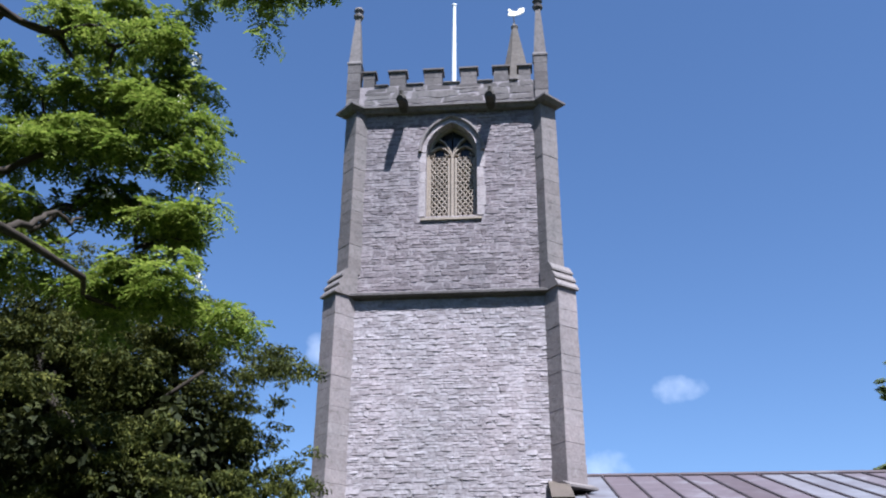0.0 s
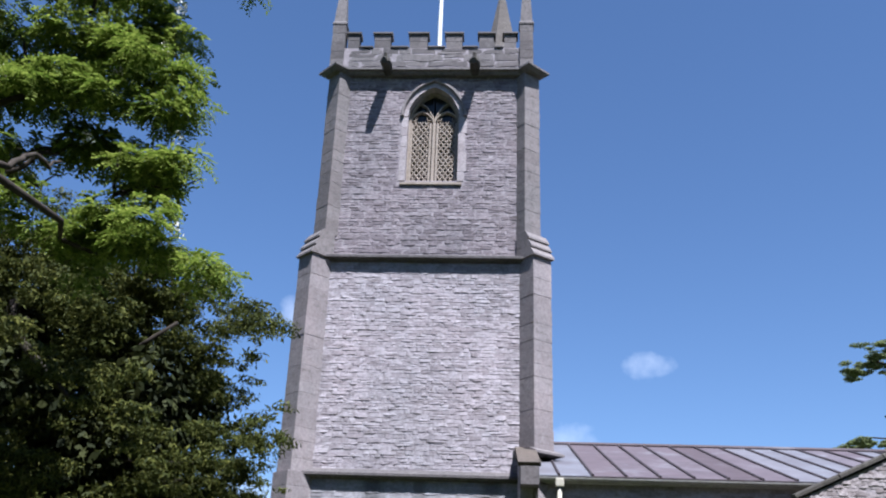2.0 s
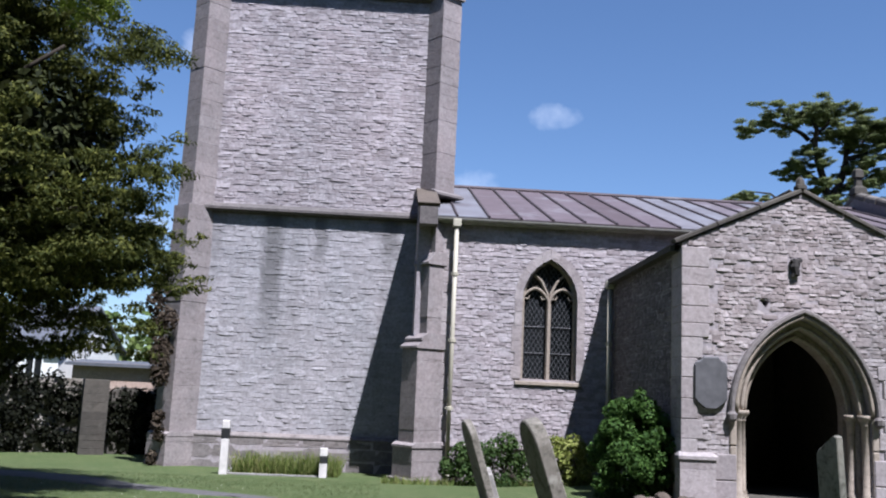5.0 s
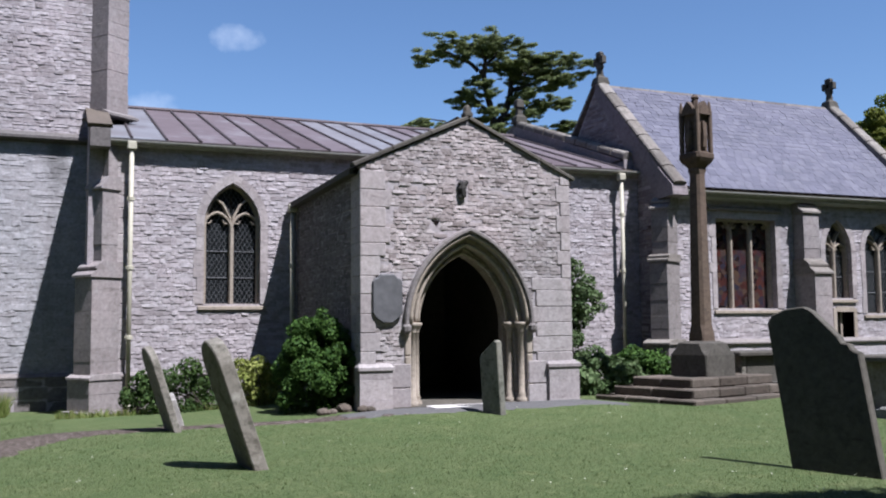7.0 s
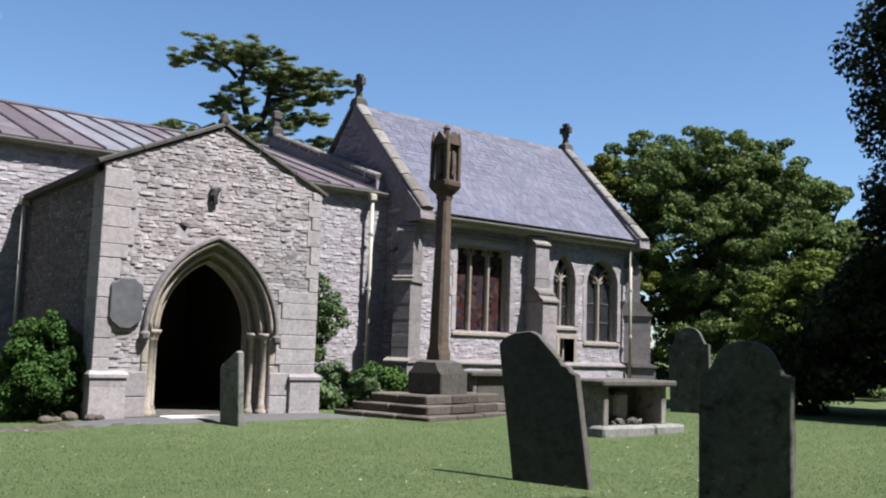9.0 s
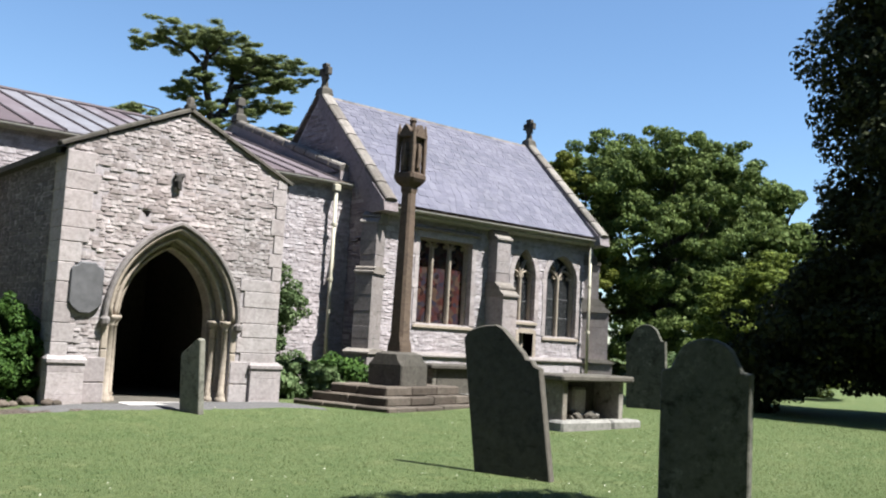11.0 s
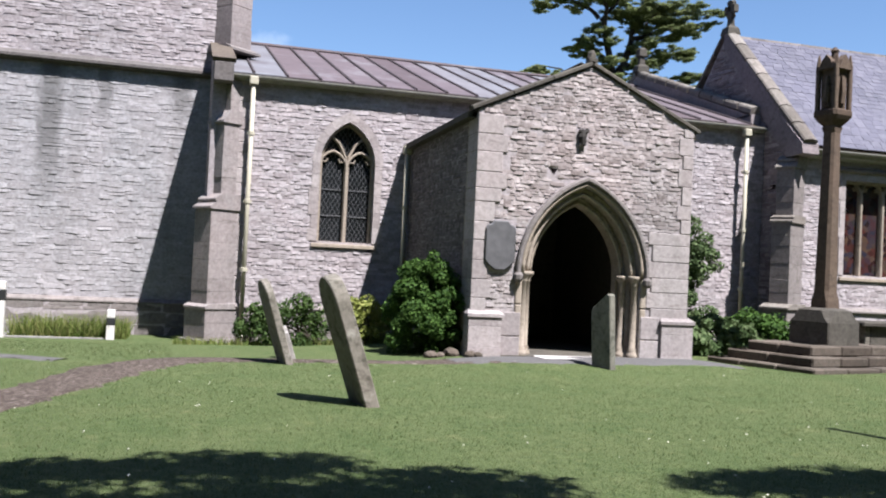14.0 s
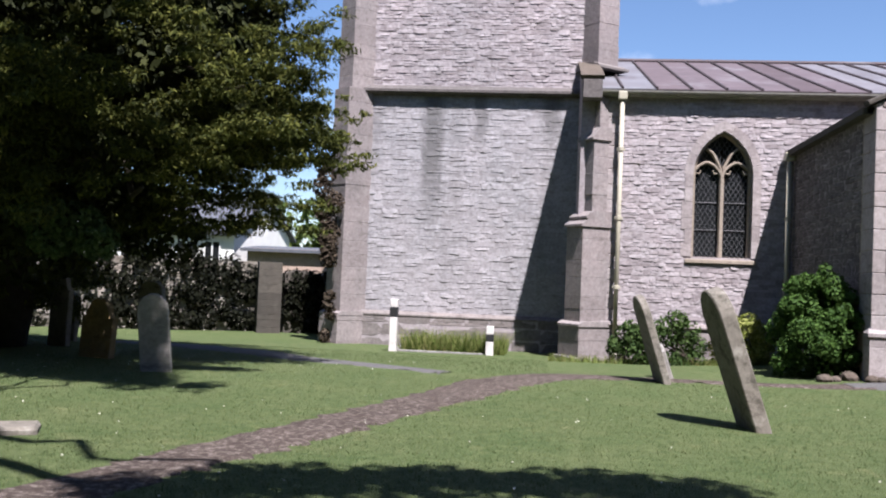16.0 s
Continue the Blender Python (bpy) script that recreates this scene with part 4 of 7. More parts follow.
# ---- nave ----
nave = thing("church_nave", (8.0, 25.0, -0.1), "low stone nave with a lead roof and traceried windows", "church")
FN = Face((0, 22.0, 0), (1, 0, 0), (0, -1, 0))
NW1 = (3.74, 0.66, 2.2, 4.05, 1.0)
NW2 = (11.55, 0.66, 2.2, 4.0, 0.95)
bm = bmesh.new()
sheet(bm, FN, [(0.85, -0.4), (15.1, -0.4), (15.1, 5.8), (0.85, 5.8)], [opening(*NW1), opening(*NW2)], -0.8, 0.0)
nwall = part("wall_south", bm, M_MORTAR, nave)
bm = bmesh.new()
loft(bm, [[(x, y, z) for y, z in ((22.0, -0.4), (25.2, -0.4), (25.2, 7.15), (22.0, 6.1))] for x in (0.56, 0.96)])
box(bm, 0.96, 1.5, 22.1, 25.2, -0.4, 5.8)
box(bm, 0.85, 1.5, 25.2, 36.2, -0.4, 5.8)
box(bm, 14.4, 15.0, 28.0, 36.2, -0.4, 6.2)
box(bm, 1.5, 14.4, 35.4, 36.2, -0.4, 5.8)
part("wall_rest", bm, M_RUBBLE, nave)
h1, h2 = arched_hole(NW1[0], NW1[1] + 0.16, NW1[2] - 0.14, NW1[3], NW1[4] + 0.2), arched_hole(NW2[0], NW2[1] + 0.16, NW2[2] - 0.14, NW2[3], NW2[4] + 0.2)
st = rubble(FN, 0.6, 5.75, lambda a, b: minus((1.15, 15.0), h1(a, b) + h2(a, b) + [(5.25, 9.7)] * (a < 4.4)), 51, (0.05, 0.115), (0.11, 0.4), (0.005, 0.021))
st.sort(key=lambda q: abs(q[1].translation.x - 3.6) + abs(q[1].translation.z - 3.0) * 0.6)
pieces("stone", st, STONE_SHAPES, M_RUBBLE, nwall, 300)
pieces("stone", rubble(Face((0, 21.9, 0), (1, 0, 0), (0, -1, 0)), -0.3, 0.6, lambda a, b: [(1.1, 5.2), (9.75, 14.9)], 52, (0.2, 0.3), (0.3, 0.7), (0.004, 0.012)), STONE_SHAPES, M_BLOCK, nwall, 30)
for u0, u1 in ((1.0, 5.2), (9.75, 14.9)):
    bm = bmesh.new()
    box(bm, u0, u1, 21.91, 22.0, -0.4, 0.6)
    string_course(bm, Face((0, 21.9, 0), (1, 0, 0), (0, -1, 0)), u0, u1, 0.62, 0.05, 0.12)
    part("plinth", bm, M_BLOCK, nave)
window(nave, FN, *NW1, 2)
window(nave, FN, *NW2, 2)
# south-west diagonal buttress
nb = part("buttress", bmesh.new(), None, nave)
nc, nd = (1.12, 22.25), (-0.84, -0.54)
for z0, z1, w, ln in ((-0.4, 0.55, 0.4, 0.82), (0.55, 2.8, 0.31, 0.74), (3.1, 4.75, 0.28, 0.5), (4.75, 5.75, 0.27, 0.36), (-0.4, -0.14, 0.48, 0.92)):
    blocks(nb, diag_foot(nc, nd, w, ln), z0, z1, int(z0 * 10) + 70, M_BLOCK)
bm = bmesh.new()
weathering(bm, nc, nd, 0.38, 0.8, 0.72, 0.54, 0.12, 1, 0.05)
part("plinth_cap", bm, M_BLOCK, nb)
bm = bmesh.new()
weathering(bm, nc, nd, 0.29, 0.74, 0.5, 2.78, 0.36, 2, 0.06)
part("weathering", bm, M_BLOCK, nb)
bm = bmesh.new()
weathering(bm, nc, nd, 0.26, 0.5, 0.36, 4.75, 0.3, 1, 0.06)
part("weathering", bm, M_BLOCK, nb)
z, k = 0.66, 0
while z < 5.5:
    h = random.Random(int(z * 50)).uniform(0.24, 0.38)
    bm = bmesh.new()
    box(bm, 1.12, 1.36 + 0.16 * (k % 2), 21.965, 22.1, z + 0.004, z + h - 0.004, cut=0.012)
    part("quoin", bm, M_ASHLAR, nwall)
    z, k = z + h, k + 1
# stone kneeler beside the tower, under the roof's end
bm = bmesh.new()
loft(bm, [[(x, y, z) for y, z in ((21.45, 5.65), (22.3, 5.65), (22.3, 6.3), (22.1, 6.35), (21.45, 6.05))] for x in (0.56, 0.98)])
part("kneeler", bm, M_PARAPET, nave)
bm = bmesh.new()
loft(bm, [[(x, y, z) for y, z in ((21.5, 6.06), (25.0, 7.21), (25.0, 7.29), (21.42, 6.14))] for x in (0.5, 1.02)])
part("kneeler_coping", bm, M_STEP, nave)
# lead roof: sheets between rolls
EAVE_Y, EAVE_Z, RIDGE_Y, RIDGE_Z = 21.88, 5.93, 29.0, 8.24
bm = bmesh.new()
for y0, z0, y1, z1 in ((EAVE_Y, EAVE_Z, RIDGE_Y, RIDGE_Z), (36.4, EAVE_Z, RIDGE_Y, RIDGE_Z)):
    loft(bm, [[(x, y0, z0 - 0.1), (x, y1, z1 - 0.1), (x, y1, z1 - 0.02), (x, y0, z0 - 0.02)] for x in (0.95, 15.0)])
nroof = part("roof", bm, M_WOOD, nave)
ROLLS = [0.68 + 0.765 * i for i in range(19)]
for i, (x0, x1) in enumerate(zip(ROLLS, ROLLS[1:])):
    x0 = max(x0, 0.97)
    bm = bmesh.new()
    loft(bm, [[(x, EAVE_Y - 0.06, EAVE_Z - 0.012), (x, RIDGE_Y, RIDGE_Z - 0.012), (x, RIDGE_Y, RIDGE_Z + 0.006), (x, EAVE_Y - 0.06, EAVE_Z + 0.006)] for x in (x0 + 0.01, x1 - 0.01)])
    part("lead_sheet", bm, M_PALELEAD if i in (0, 1, 9, 10, 13) else M_LEAD, nroof)
for x in ROLLS[1:]:
    bm = bmesh.new()
    tube(bm, [(x, EAVE_Y - 0.06, EAVE_Z + 0.02), (x, RIDGE_Y, RIDGE_Z + 0.03)], 0.035, 6)
    part("lead_roll", bm, M_ROLL, nroof)
bm = bmesh.new()
tube(bm, [(0.95, RIDGE_Y, RIDGE_Z + 0.03), (15, RIDGE_Y, RIDGE_Z + 0.03)], 0.07, 8)
part("ridge_roll", bm, M_LEAD, nroof)
gutter(0.75, 14.9, EAVE_Y - 0.08, EAVE_Z - 0.05, nave)
bm = bmesh.new()
loft(bm, [[(x, y, z) for y, z in ((21.88, 5.8), (22.05, 5.76), (22.05, 5.9), (21.88, 5.9))] for x in (0.9, 14.95)])
part("eaves_board", bm, M_GUTTER, nave)
# coping of the east gable with its stump of a cross
gcop = part("gable_coping", bmesh.new(), None, nave)
coping(gcop, M_COPING, [(14.85, 22.2, 6.3), (14.85, 29.0, 8.62), (14.85, 35.8, 6.3)], 0.34, 0.22, Vector((1, 0, 0)))
bm = bmesh.new()
box(bm, 14.7, 15.0, 22.2, 35.8, 5.6, 6.3)
loft(bm, [[(x, 22.2, 6.25), (x, 35.8, 6.25), (x, 29.0, 8.64)] for x in (14.7, 15.0)])
part("gable_wall", bm, M_RUBBLE_OLD, nave)
bm = bmesh.new()
loft(bm, [ring((14.85, 29.0, z), r, 4, 0.78) for z, r in ((8.75, 0.3), (8.95, 0.28), (9.05, 0.14), (9.3, 0.12), (9.32, 0.2), (9.55, 0.18), (9.62, 0.08))])
part("finial", bm, M_DARKSTONE, nave)
downpipe(1.45, 21.78, -0.1, 5.68, "cream-painted iron downpipe on the nave wall")
downpipe(14.3, 21.75, 0.0, 5.62, "cream-painted iron downpipe near the chancel corner")
downpipe(5.12, 21.8, 0.0, 4.4, "cream-painted iron downpipe in the porch corner")

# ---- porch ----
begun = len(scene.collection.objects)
porch = thing("church_porch", (7.85, 19.7, 0.0), "gabled stone church porch with a deep pointed arch", "porch")
FPO = Face((0, 17.5, 0), (1, 0, 0), (0, -1, 0))
PX0, PX1, PC = 5.5, 10.2, 7.85
PZL, PZA = 4.82, 5.88
AC, AS = 7.83, 1.68
bm = bmesh.new()
outline = [(PX0, -0.2), (AC - 1.28, -0.2), *arch(AC, 1.28, AS, 1.8, 12), (AC + 1.28, -0.2), (PX1, -0.2), (PX1, PZL), (PC, PZA), (PX0, PZL)]
sheet(bm, FPO, outline, [[(6.98, 3.8), (7.13, 3.64), (7.2, 3.79)]], -0.25, 0.0)
pwall = part("wall_front", bm, M_MORTAR, porch)
bm = bmesh.new()
outline = [(PX0, -0.2), (AC - 0.98, -0.2), *arch(AC, 0.98, AS, 1.46, 12), (AC + 0.98, -0.2), (PX1, -0.2), (PX1, PZL), (PC, PZA), (PX0, PZL)]
sheet(bm, FPO, outline, [], -0.7, -0.5)
part("wall_inner_order", bm, M_DRESS, porch)
bm = bmesh.new()
outline = [(PX0, -0.2), (AC - 1.12, -0.2), *arch(AC, 1.12, AS, 1.62, 12), (AC + 1.12, -0.2), (PX1, -0.2), (PX1, PZL), (PC, PZA), (PX0, PZL)]
sheet(bm, FPO, outline, [], -0.5, -0.25)
part("wall_middle_order", bm, M_DRESS, porch)


def porch_spans(a, b):
    if b > PZL:
        k = (PZA - b) / (PZA - PZL)
        s = (PC - (PC - PX0) * k, PC + (PX1 - PC) * k)
    else:
        s = (PX0 + 0.3 * (1 + (int(a * 3) % 2) * 0.3), PX1 - 0.22 * (1 + (int(a * 3) % 2) * 0.4))
    if s[1] - s[0] < 0.3:
        return []
    holes = arched_hole(AC, 1.44, -1, AS, 1.98)(a, b)
    if 1.7 < b and a < 2.68:
        holes = holes + [(5.7, 6.38)]
    if 4.28 < b and a < 4.62:
        holes = holes + [(7.55, 7.83)]
    if 3.66 < b and a < 3.78:
        holes = holes + [(6.97, 7.2)]
    # the pale dressed stones that face the lower right of the front and the upper left corner
    if b < 2.5:
        holes = holes + [(9.3 + 0.25 * (int(a * 3) % 2), PX1)]
    if 3.1 < a < 4.5:
        holes = holes + [(PX0, 6.0 + 0.2 * (int(a * 3) % 2))]
    return minus(s, holes)


st = rubble(FPO, 0.9, 5.85, porch_spans, 61, (0.045, 0.1), (0.1, 0.36), (0.006, 0.025))
pieces("stone", st, STONE_SHAPES, M_RUBBLE_WORN, pwall, 300)
# corner stones
r = random.Random(5)
for side, x0, x1 in ((0, PX0 - 0.01, PX0 + 0.3), (1, PX1 - 0.22, PX1 + 0.01)):
    z = 0.8
    k = 0
    while z < PZL - 0.1:
        h = min(r.uniform(0.26, 0.4), PZL - z)
        e = 0.1 * (k % 2)
        if side and z < 2.4:
            e += 0.62
        if not side and z > 3.0:
            e += 0.22
        bm = bmesh.new()
        box(bm, x0 - (e if side else 0), x1 + (0 if side else e), 17.465 + 0.006 * (k % 2), 18.1, z + 0.004, z + h - 0.004, cut=0.01)
        part("quoin", bm, M_ASHLAR, pwall)
        z += h
        k += 1
bm = bmesh.new()
box(bm, PX0, PX0 + 0.65, 18.2, 23.0, -0.2, 4.75)
sl = part("wall_side", bm, M_MORTAR, porch)
# darker stone on this flank stands in for its shade
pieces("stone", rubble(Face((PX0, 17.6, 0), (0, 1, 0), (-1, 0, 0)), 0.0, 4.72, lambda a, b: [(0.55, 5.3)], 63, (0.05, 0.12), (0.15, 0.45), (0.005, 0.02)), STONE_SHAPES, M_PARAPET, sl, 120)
bm = bmesh.new()
box(bm, PX1 - 0.65, PX1, 18.2, 23.0, -0.2, 4.7)
sl = part("wall_side", bm, M_MORTAR, porch)
pieces("stone", rubble(Face((PX1, 17.6, 0), (0, 1, 0), (1, 0, 0)), 0.0, 4.68, lambda a, b: [(0.55, 5.3)], 64), STONE_SHAPES, M_RUBBLE, sl, 60)
# plinth blocks at the foot of the front
for x0, x1, zt in ((PX0 - 0.06, PX0 + 0.62, 0.86), (PX1 - 0.62, PX1 + 0.1, 0.84)):
    pb = part("plinth_block", bmesh.new(), None, porch)
    bm = bmesh.new()
    blocks(pb, [(x0, 17.36), (x1, 17.36), (x1, 17.7), (x0, 17.7)], -0.2, zt - 0.08, int(x0 * 7), M_ASHLAR, (0.3, 0.45))
    loft(bm, [[(x0 - 0.03, 17.33, zt - 0.08), (x1 + 0.03, 17.33, zt - 0.08), (x1 + 0.03, 17.6, zt - 0.08), (x0 - 0.03, 17.6, zt - 0.08)],
              [(x0 - 0.03, 17.33, zt - 0.02), (x1 + 0.03, 17.33, zt - 0.02), (x1 + 0.03, 17.6, zt - 0.02), (x0 - 0.03, 17.6, zt - 0.02)],
              [(x0 + 0.03, 17.5, zt + 0.06), (x1 - 0.03, 17.5, zt + 0.06), (x1 - 0.03, 17.6, zt + 0.06), (x0 + 0.03, 17.6, zt + 0.06)]])
    part("cap", bm, M_ASHLAR, pb)
for x0, x1 in ((PX0 + 0.62, AC - 1.3), (AC + 1.3, PX1 - 0.62)):
    bm = bmesh.new()
    box(bm, x0, x1, 17.46, 17.6, -0.2, 0.9)
    course = part("base_course", bm, M_ASHLAR, porch)
    for z0, z1 in ((0.0, 0.42), (0.42, 0.9)):
        bm = bmesh.new()
        box(bm, x0 + 0.01, x1 - 0.01, 17.44, 17.6, z0 + 0.01, z1 - 0.01, cut=0.012)
        part("base_stone", bm, M_ASHLAR, course)
# the arch: hood mould, voussoirs of three orders, shafts and capitals
bm = bmesh.new()
bar_along(bm, FPO, arch(AC, 1.4, AS - 0.05, 1.98, 16), 0.1, -0.02, 0.13)
for s in (-1, 1):
    loft(bm, [ring((AC + s * 1.4, 17.4, z), r, 8) for z, r in ((AS - 0.2, 0.04), (AS - 0.14, 0.09), (AS - 0.05, 0.1), (AS, 0.06))])
part("hood_mould", bm, M_ASHLAR_OLD, porch)
for a0, a1, r0, r1, d0, d1 in ((1.28, 1.37, 1.8, 1.93, -0.1, 0.035), (1.12, 1.27, 1.62, 1.79, -0.4, -0.13), (0.98, 1.11, 1.46, 1.61, -0.7, -0.36)):
    order = part("arch_order", bmesh.new(), None, porch)
    inn, out = arch(AC, a0, AS, r0, 9), arch(AC, a1, AS, r1, 9)
    for i in range(len(inn) - 1):
        q = [inn[i], inn[i + 1], out[i + 1], out[i]]
        m = (sum(p[0] for p in q) / 4, sum(p[1] for p in q) / 4)
        q = [(m[0] + (u - m[0]) * 0.985, m[1] + (v - m[1]) * 0.985) for u, v in q]
        bm = bmesh.new()
        loft(bm, [[FPO.p(u, v, d0) for u, v in q], [FPO.p(u, v, d1 - 0.02) for u, v in q], [FPO.p(m[0] + (u - m[0]) * 0.86, m[1] + (v - m[1]) * 0.86, d1) for u, v in q]])
        part("voussoir", bm, M_ASHLAR if a0 > 1.2 else M_DRESS, order)
    bm = bmesh.new()
    rm = (a0 + a1) / 2
    pts = [FPO.p(u, v, d1 + 0.01) for u, v in arch(AC, a0 + 0.02, AS, r0 + 0.02, 14)]
    tube(bm, pts, 0.04, 8)
    part("roll_moulding", bm, M_DRESS, porch, smooth=True)
for s in (-1, 1):
    for a0, d in ((1.2, -0.1), (1.04, -0.34)):
        x, y = AC + s * (a0 + 0.02), 17.5 - d
        bm = bmesh.new()
        loft(bm, [ring((x, y, z), rr, 10) for z, rr in ((0.0, 0.13), (0.12, 0.13), (0.16, 0.09), (0.2, 0.105), (0.24, 0.075), (1.5, 0.07), (1.52, 0.09), (1.55, 0.075), (1.62, 0.12), (1.66, 0.145), (1.71, 0.145))])
        part("shaft", bm, M_DRESS, porch, smooth=True)
    for z0, z1 in ((0.0, 0.5), (0.5, 1.05), (1.05, AS - 0.02)):
        for a, b, y0, y1 in ((1.29, 1.42, 17.455, 17.75), (1.14, 1.3, 17.74, 18.0)):
            x0, x1 = sorted((AC + s * a, AC + s * b))
            bm = bmesh.new()
            box(bm, x0, x1, y0, y1, z0 + 0.006, z1 - 0.006, cut=0.02)
            part("jamb_stone", bm, M_DRESS, porch)
# gable coping and roof
pcop = part("gable_coping", bmesh.new(), None, porch)
coping(pcop, M_DARKSTONE, [(PX0 - 0.14, 17.57, PZL - 0.02), (PC, 17.57, PZA + 0.05)], 0.27, 0.09, Vector((0, 1, 0)), 0.8)
coping(pcop, M_DARKSTONE, [(PC, 17.57, PZA + 0.05), (PX1 + 0.12, 17.57, PZL - 0.07)], 0.27, 0.09, Vector((0, 1, 0)), 0.8)
bm = bmesh.new()
box(bm, PC - 0.1, PC + 0.1, 17.45, 17.65, PZA + 0.1, PZA + 0.2, cut=0.02)
loft(bm, [ring((PC, 17.55, z), r, 6) for z, r in ((PZA + 0.2, 0.1), (PZA + 0.3, 0.085), (PZA + 0.36, 0.04))])
part("finial_stump", bm, M_DARKSTONE, porch)
for s, xe, ze in ((-1, PX0 - 0.12, PZL - 0.1), (1, PX1 + 0.12, PZL - 0.13)):
    bm = bmesh.new()
    loft(bm, [[(xe, y, ze - 0.06), (PC, y, PZA - 0.06), (PC, y, PZA + 0.02), (xe, y, ze + 0.02)] for y in (17.6, 26.0)])
    proof = part("roof_slope", bm, M_WOOD, porch)
    placed = []
    rr = random.Random(8 + s)
    run = Vector((PC - xe, 0, PZA - ze))
    ln = run.length
    run.normalize()
    nrm = Vector((-run.z, 0, run.x)) if s < 0 else Vector((run.z, 0, -run.x))
    if nrm.z < 0:
        nrm = -nrm
    k = 0
    while k * 0.24 < ln:
        y = 17.72
        while y < 25.8:
            w = rr.uniform(0.22, 0.4)
            t = Vector((xe, y + w / 2, ze + 0.03)) + run * (k * 0.24 + 0.14) + nrm * 0.02
            a, b, c = Vector((0, 1, 0)) * w, nrm * 0.025, run * 0.3
            placed.append((rr.randrange(6), Matrix(((a.x, b.x, c.x, t.x), (a.y, b.y, c.y, t.y), (a.z, b.z, c.z, t.z), (0, 0, 0, 1)))))
            y += w
        k += 1
    pieces("slate", placed, SLAB_SHAPES, M_DARKSTONE, proof, 40)
bm = bmesh.new()
loft(bm, [[(x, y, z) for y, z in ((17.6, 4.66), (23.0, 4.62), (23.0, 4.74), (17.6, 4.78))] for x in (PX0 - 0.2, PX0 - 0.02)])
part("eaves_course", bm, M_DARKSTONE, porch)
# inside: floor and added lining coloured dark for the porch's shade, bench, inner door
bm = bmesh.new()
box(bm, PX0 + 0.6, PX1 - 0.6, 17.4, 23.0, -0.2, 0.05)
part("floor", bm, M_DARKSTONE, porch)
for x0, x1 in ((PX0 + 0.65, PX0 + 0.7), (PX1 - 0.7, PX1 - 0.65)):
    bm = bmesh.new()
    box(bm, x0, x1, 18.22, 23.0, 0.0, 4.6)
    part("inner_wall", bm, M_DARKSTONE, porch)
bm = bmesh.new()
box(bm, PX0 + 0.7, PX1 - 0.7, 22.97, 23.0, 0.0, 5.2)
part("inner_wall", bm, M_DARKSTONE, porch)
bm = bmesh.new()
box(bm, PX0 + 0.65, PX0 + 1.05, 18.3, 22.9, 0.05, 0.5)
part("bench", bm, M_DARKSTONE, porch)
bm = bmesh.new()
box(bm, AC - 1.0, AC + 1.35, 16.85, 17.44, -0.1, 0.06, cut=0.015)
tagged(part("doorstep", bm, M_PAVE), "pale worn stone slab before the porch arch", "doorstep")
door = thing("church_door", (AC, 22.9, 0.05), "dark oak plank door inside the porch", "door")
for i in range(6):
    bm = bmesh.new()
    box(bm, AC - 0.72 + i * 0.24, AC - 0.49 + i * 0.24, 22.9, 22.96, 0.06, 2.35 - abs(i - 2.5) * 0.12, cut=0.006)
    part("plank", bm, M_WOOD, door)
for z in (0.55, 1.85):
    bm = bmesh.new()
    box(bm, AC - 0.7, AC + 0.5, 22.88, 22.9, z, z + 0.06)
    part("strap_hinge", bm, M_IRON, door)
# plaque and the weathered carving
plq = thing("wall_plaque", (6.04, 17.47, 2.1), "grey slate memorial plaque with shaped ends on the porch wall", "plaque")
PL = [(-0.31, 0.4), (-0.27, 0.46), (-0.2, 0.48), (-0.14, 0.55), (0.14, 0.55), (0.2, 0.48), (0.27, 0.46), (0.31, 0.4), (0.31, -0.22), (0.26, -0.3), (0.18, -0.36), (0.1, -0.42), (-0.1, -0.42), (-0.18, -0.36), (-0.26, -0.3), (-0.31, -0.22)]
bm = bmesh.new()
loft(bm, [[FPO.p(6.04 + u * k, 2.12 + v * k, d) for u, v in PL] for d, k in ((0.0, 1.0), (0.07, 1.0), (0.09, 0.95))])
part("tablet", bm, M_PLAQUE, plq)
bm = bmesh.new()
for pts, rr in (([(7.69, 4.3), (7.67, 4.45), (7.69, 4.6)], [0.06, 0.09, 0.05]), ([(7.6, 4.58), (7.69, 4.52), (7.8, 4.6)], [0.04, 0.06, 0.04]), ([(7.63, 4.26), (7.66, 4.4)], [0.035, 0.05]), ([(7.74, 4.28), (7.72, 4.4)], [0.03, 0.05])):
    tube(bm, [FPO.p(u, v, 0.05) for u, v in pts], rr, 7)
tagged(part("carved_fragment", bm, M_SOOT), "dark weathered carved stone fragment set in the gable", "carving")
scale_from_eye(begun, 0.955)

# ---- chancel ----
chancel = thing("church_chancel", (19.6, 24.0, 0.0), "stone chancel with a steep slate roof and coped gables", "church")
FC = Face((0, 20.9, 0), (1, 0, 0), (0, -1, 0))
CX0, CX1, CEZ = 15.0, 24.4, 5.25
SQ = (17.78, 1.04, 2.05, 4.55, 0.0)
W2 = (21.12, 0.5, 2.35, 3.75, 0.9)
W3 = (22.88, 0.74, 1.9, 3.75, 0.85)
bm = bmesh.new()
sq = [(SQ[0] - SQ[1], SQ[2]), (SQ[0] - SQ[1], SQ[3]), (SQ[0] + SQ[1], SQ[3]), (SQ[0] + SQ[1], SQ[2])]
low_hole = [(20.95, 0.7), (20.95, 1.95), (21.6, 1.95), (21.6, 0.7)]
sheet(bm, FC, [(CX0, -0.2), (CX1, -0.2), (CX1, CEZ), (CX0, CEZ)], [sq, opening(*W2), opening(*W3), low_hole], -0.8, 0.0)
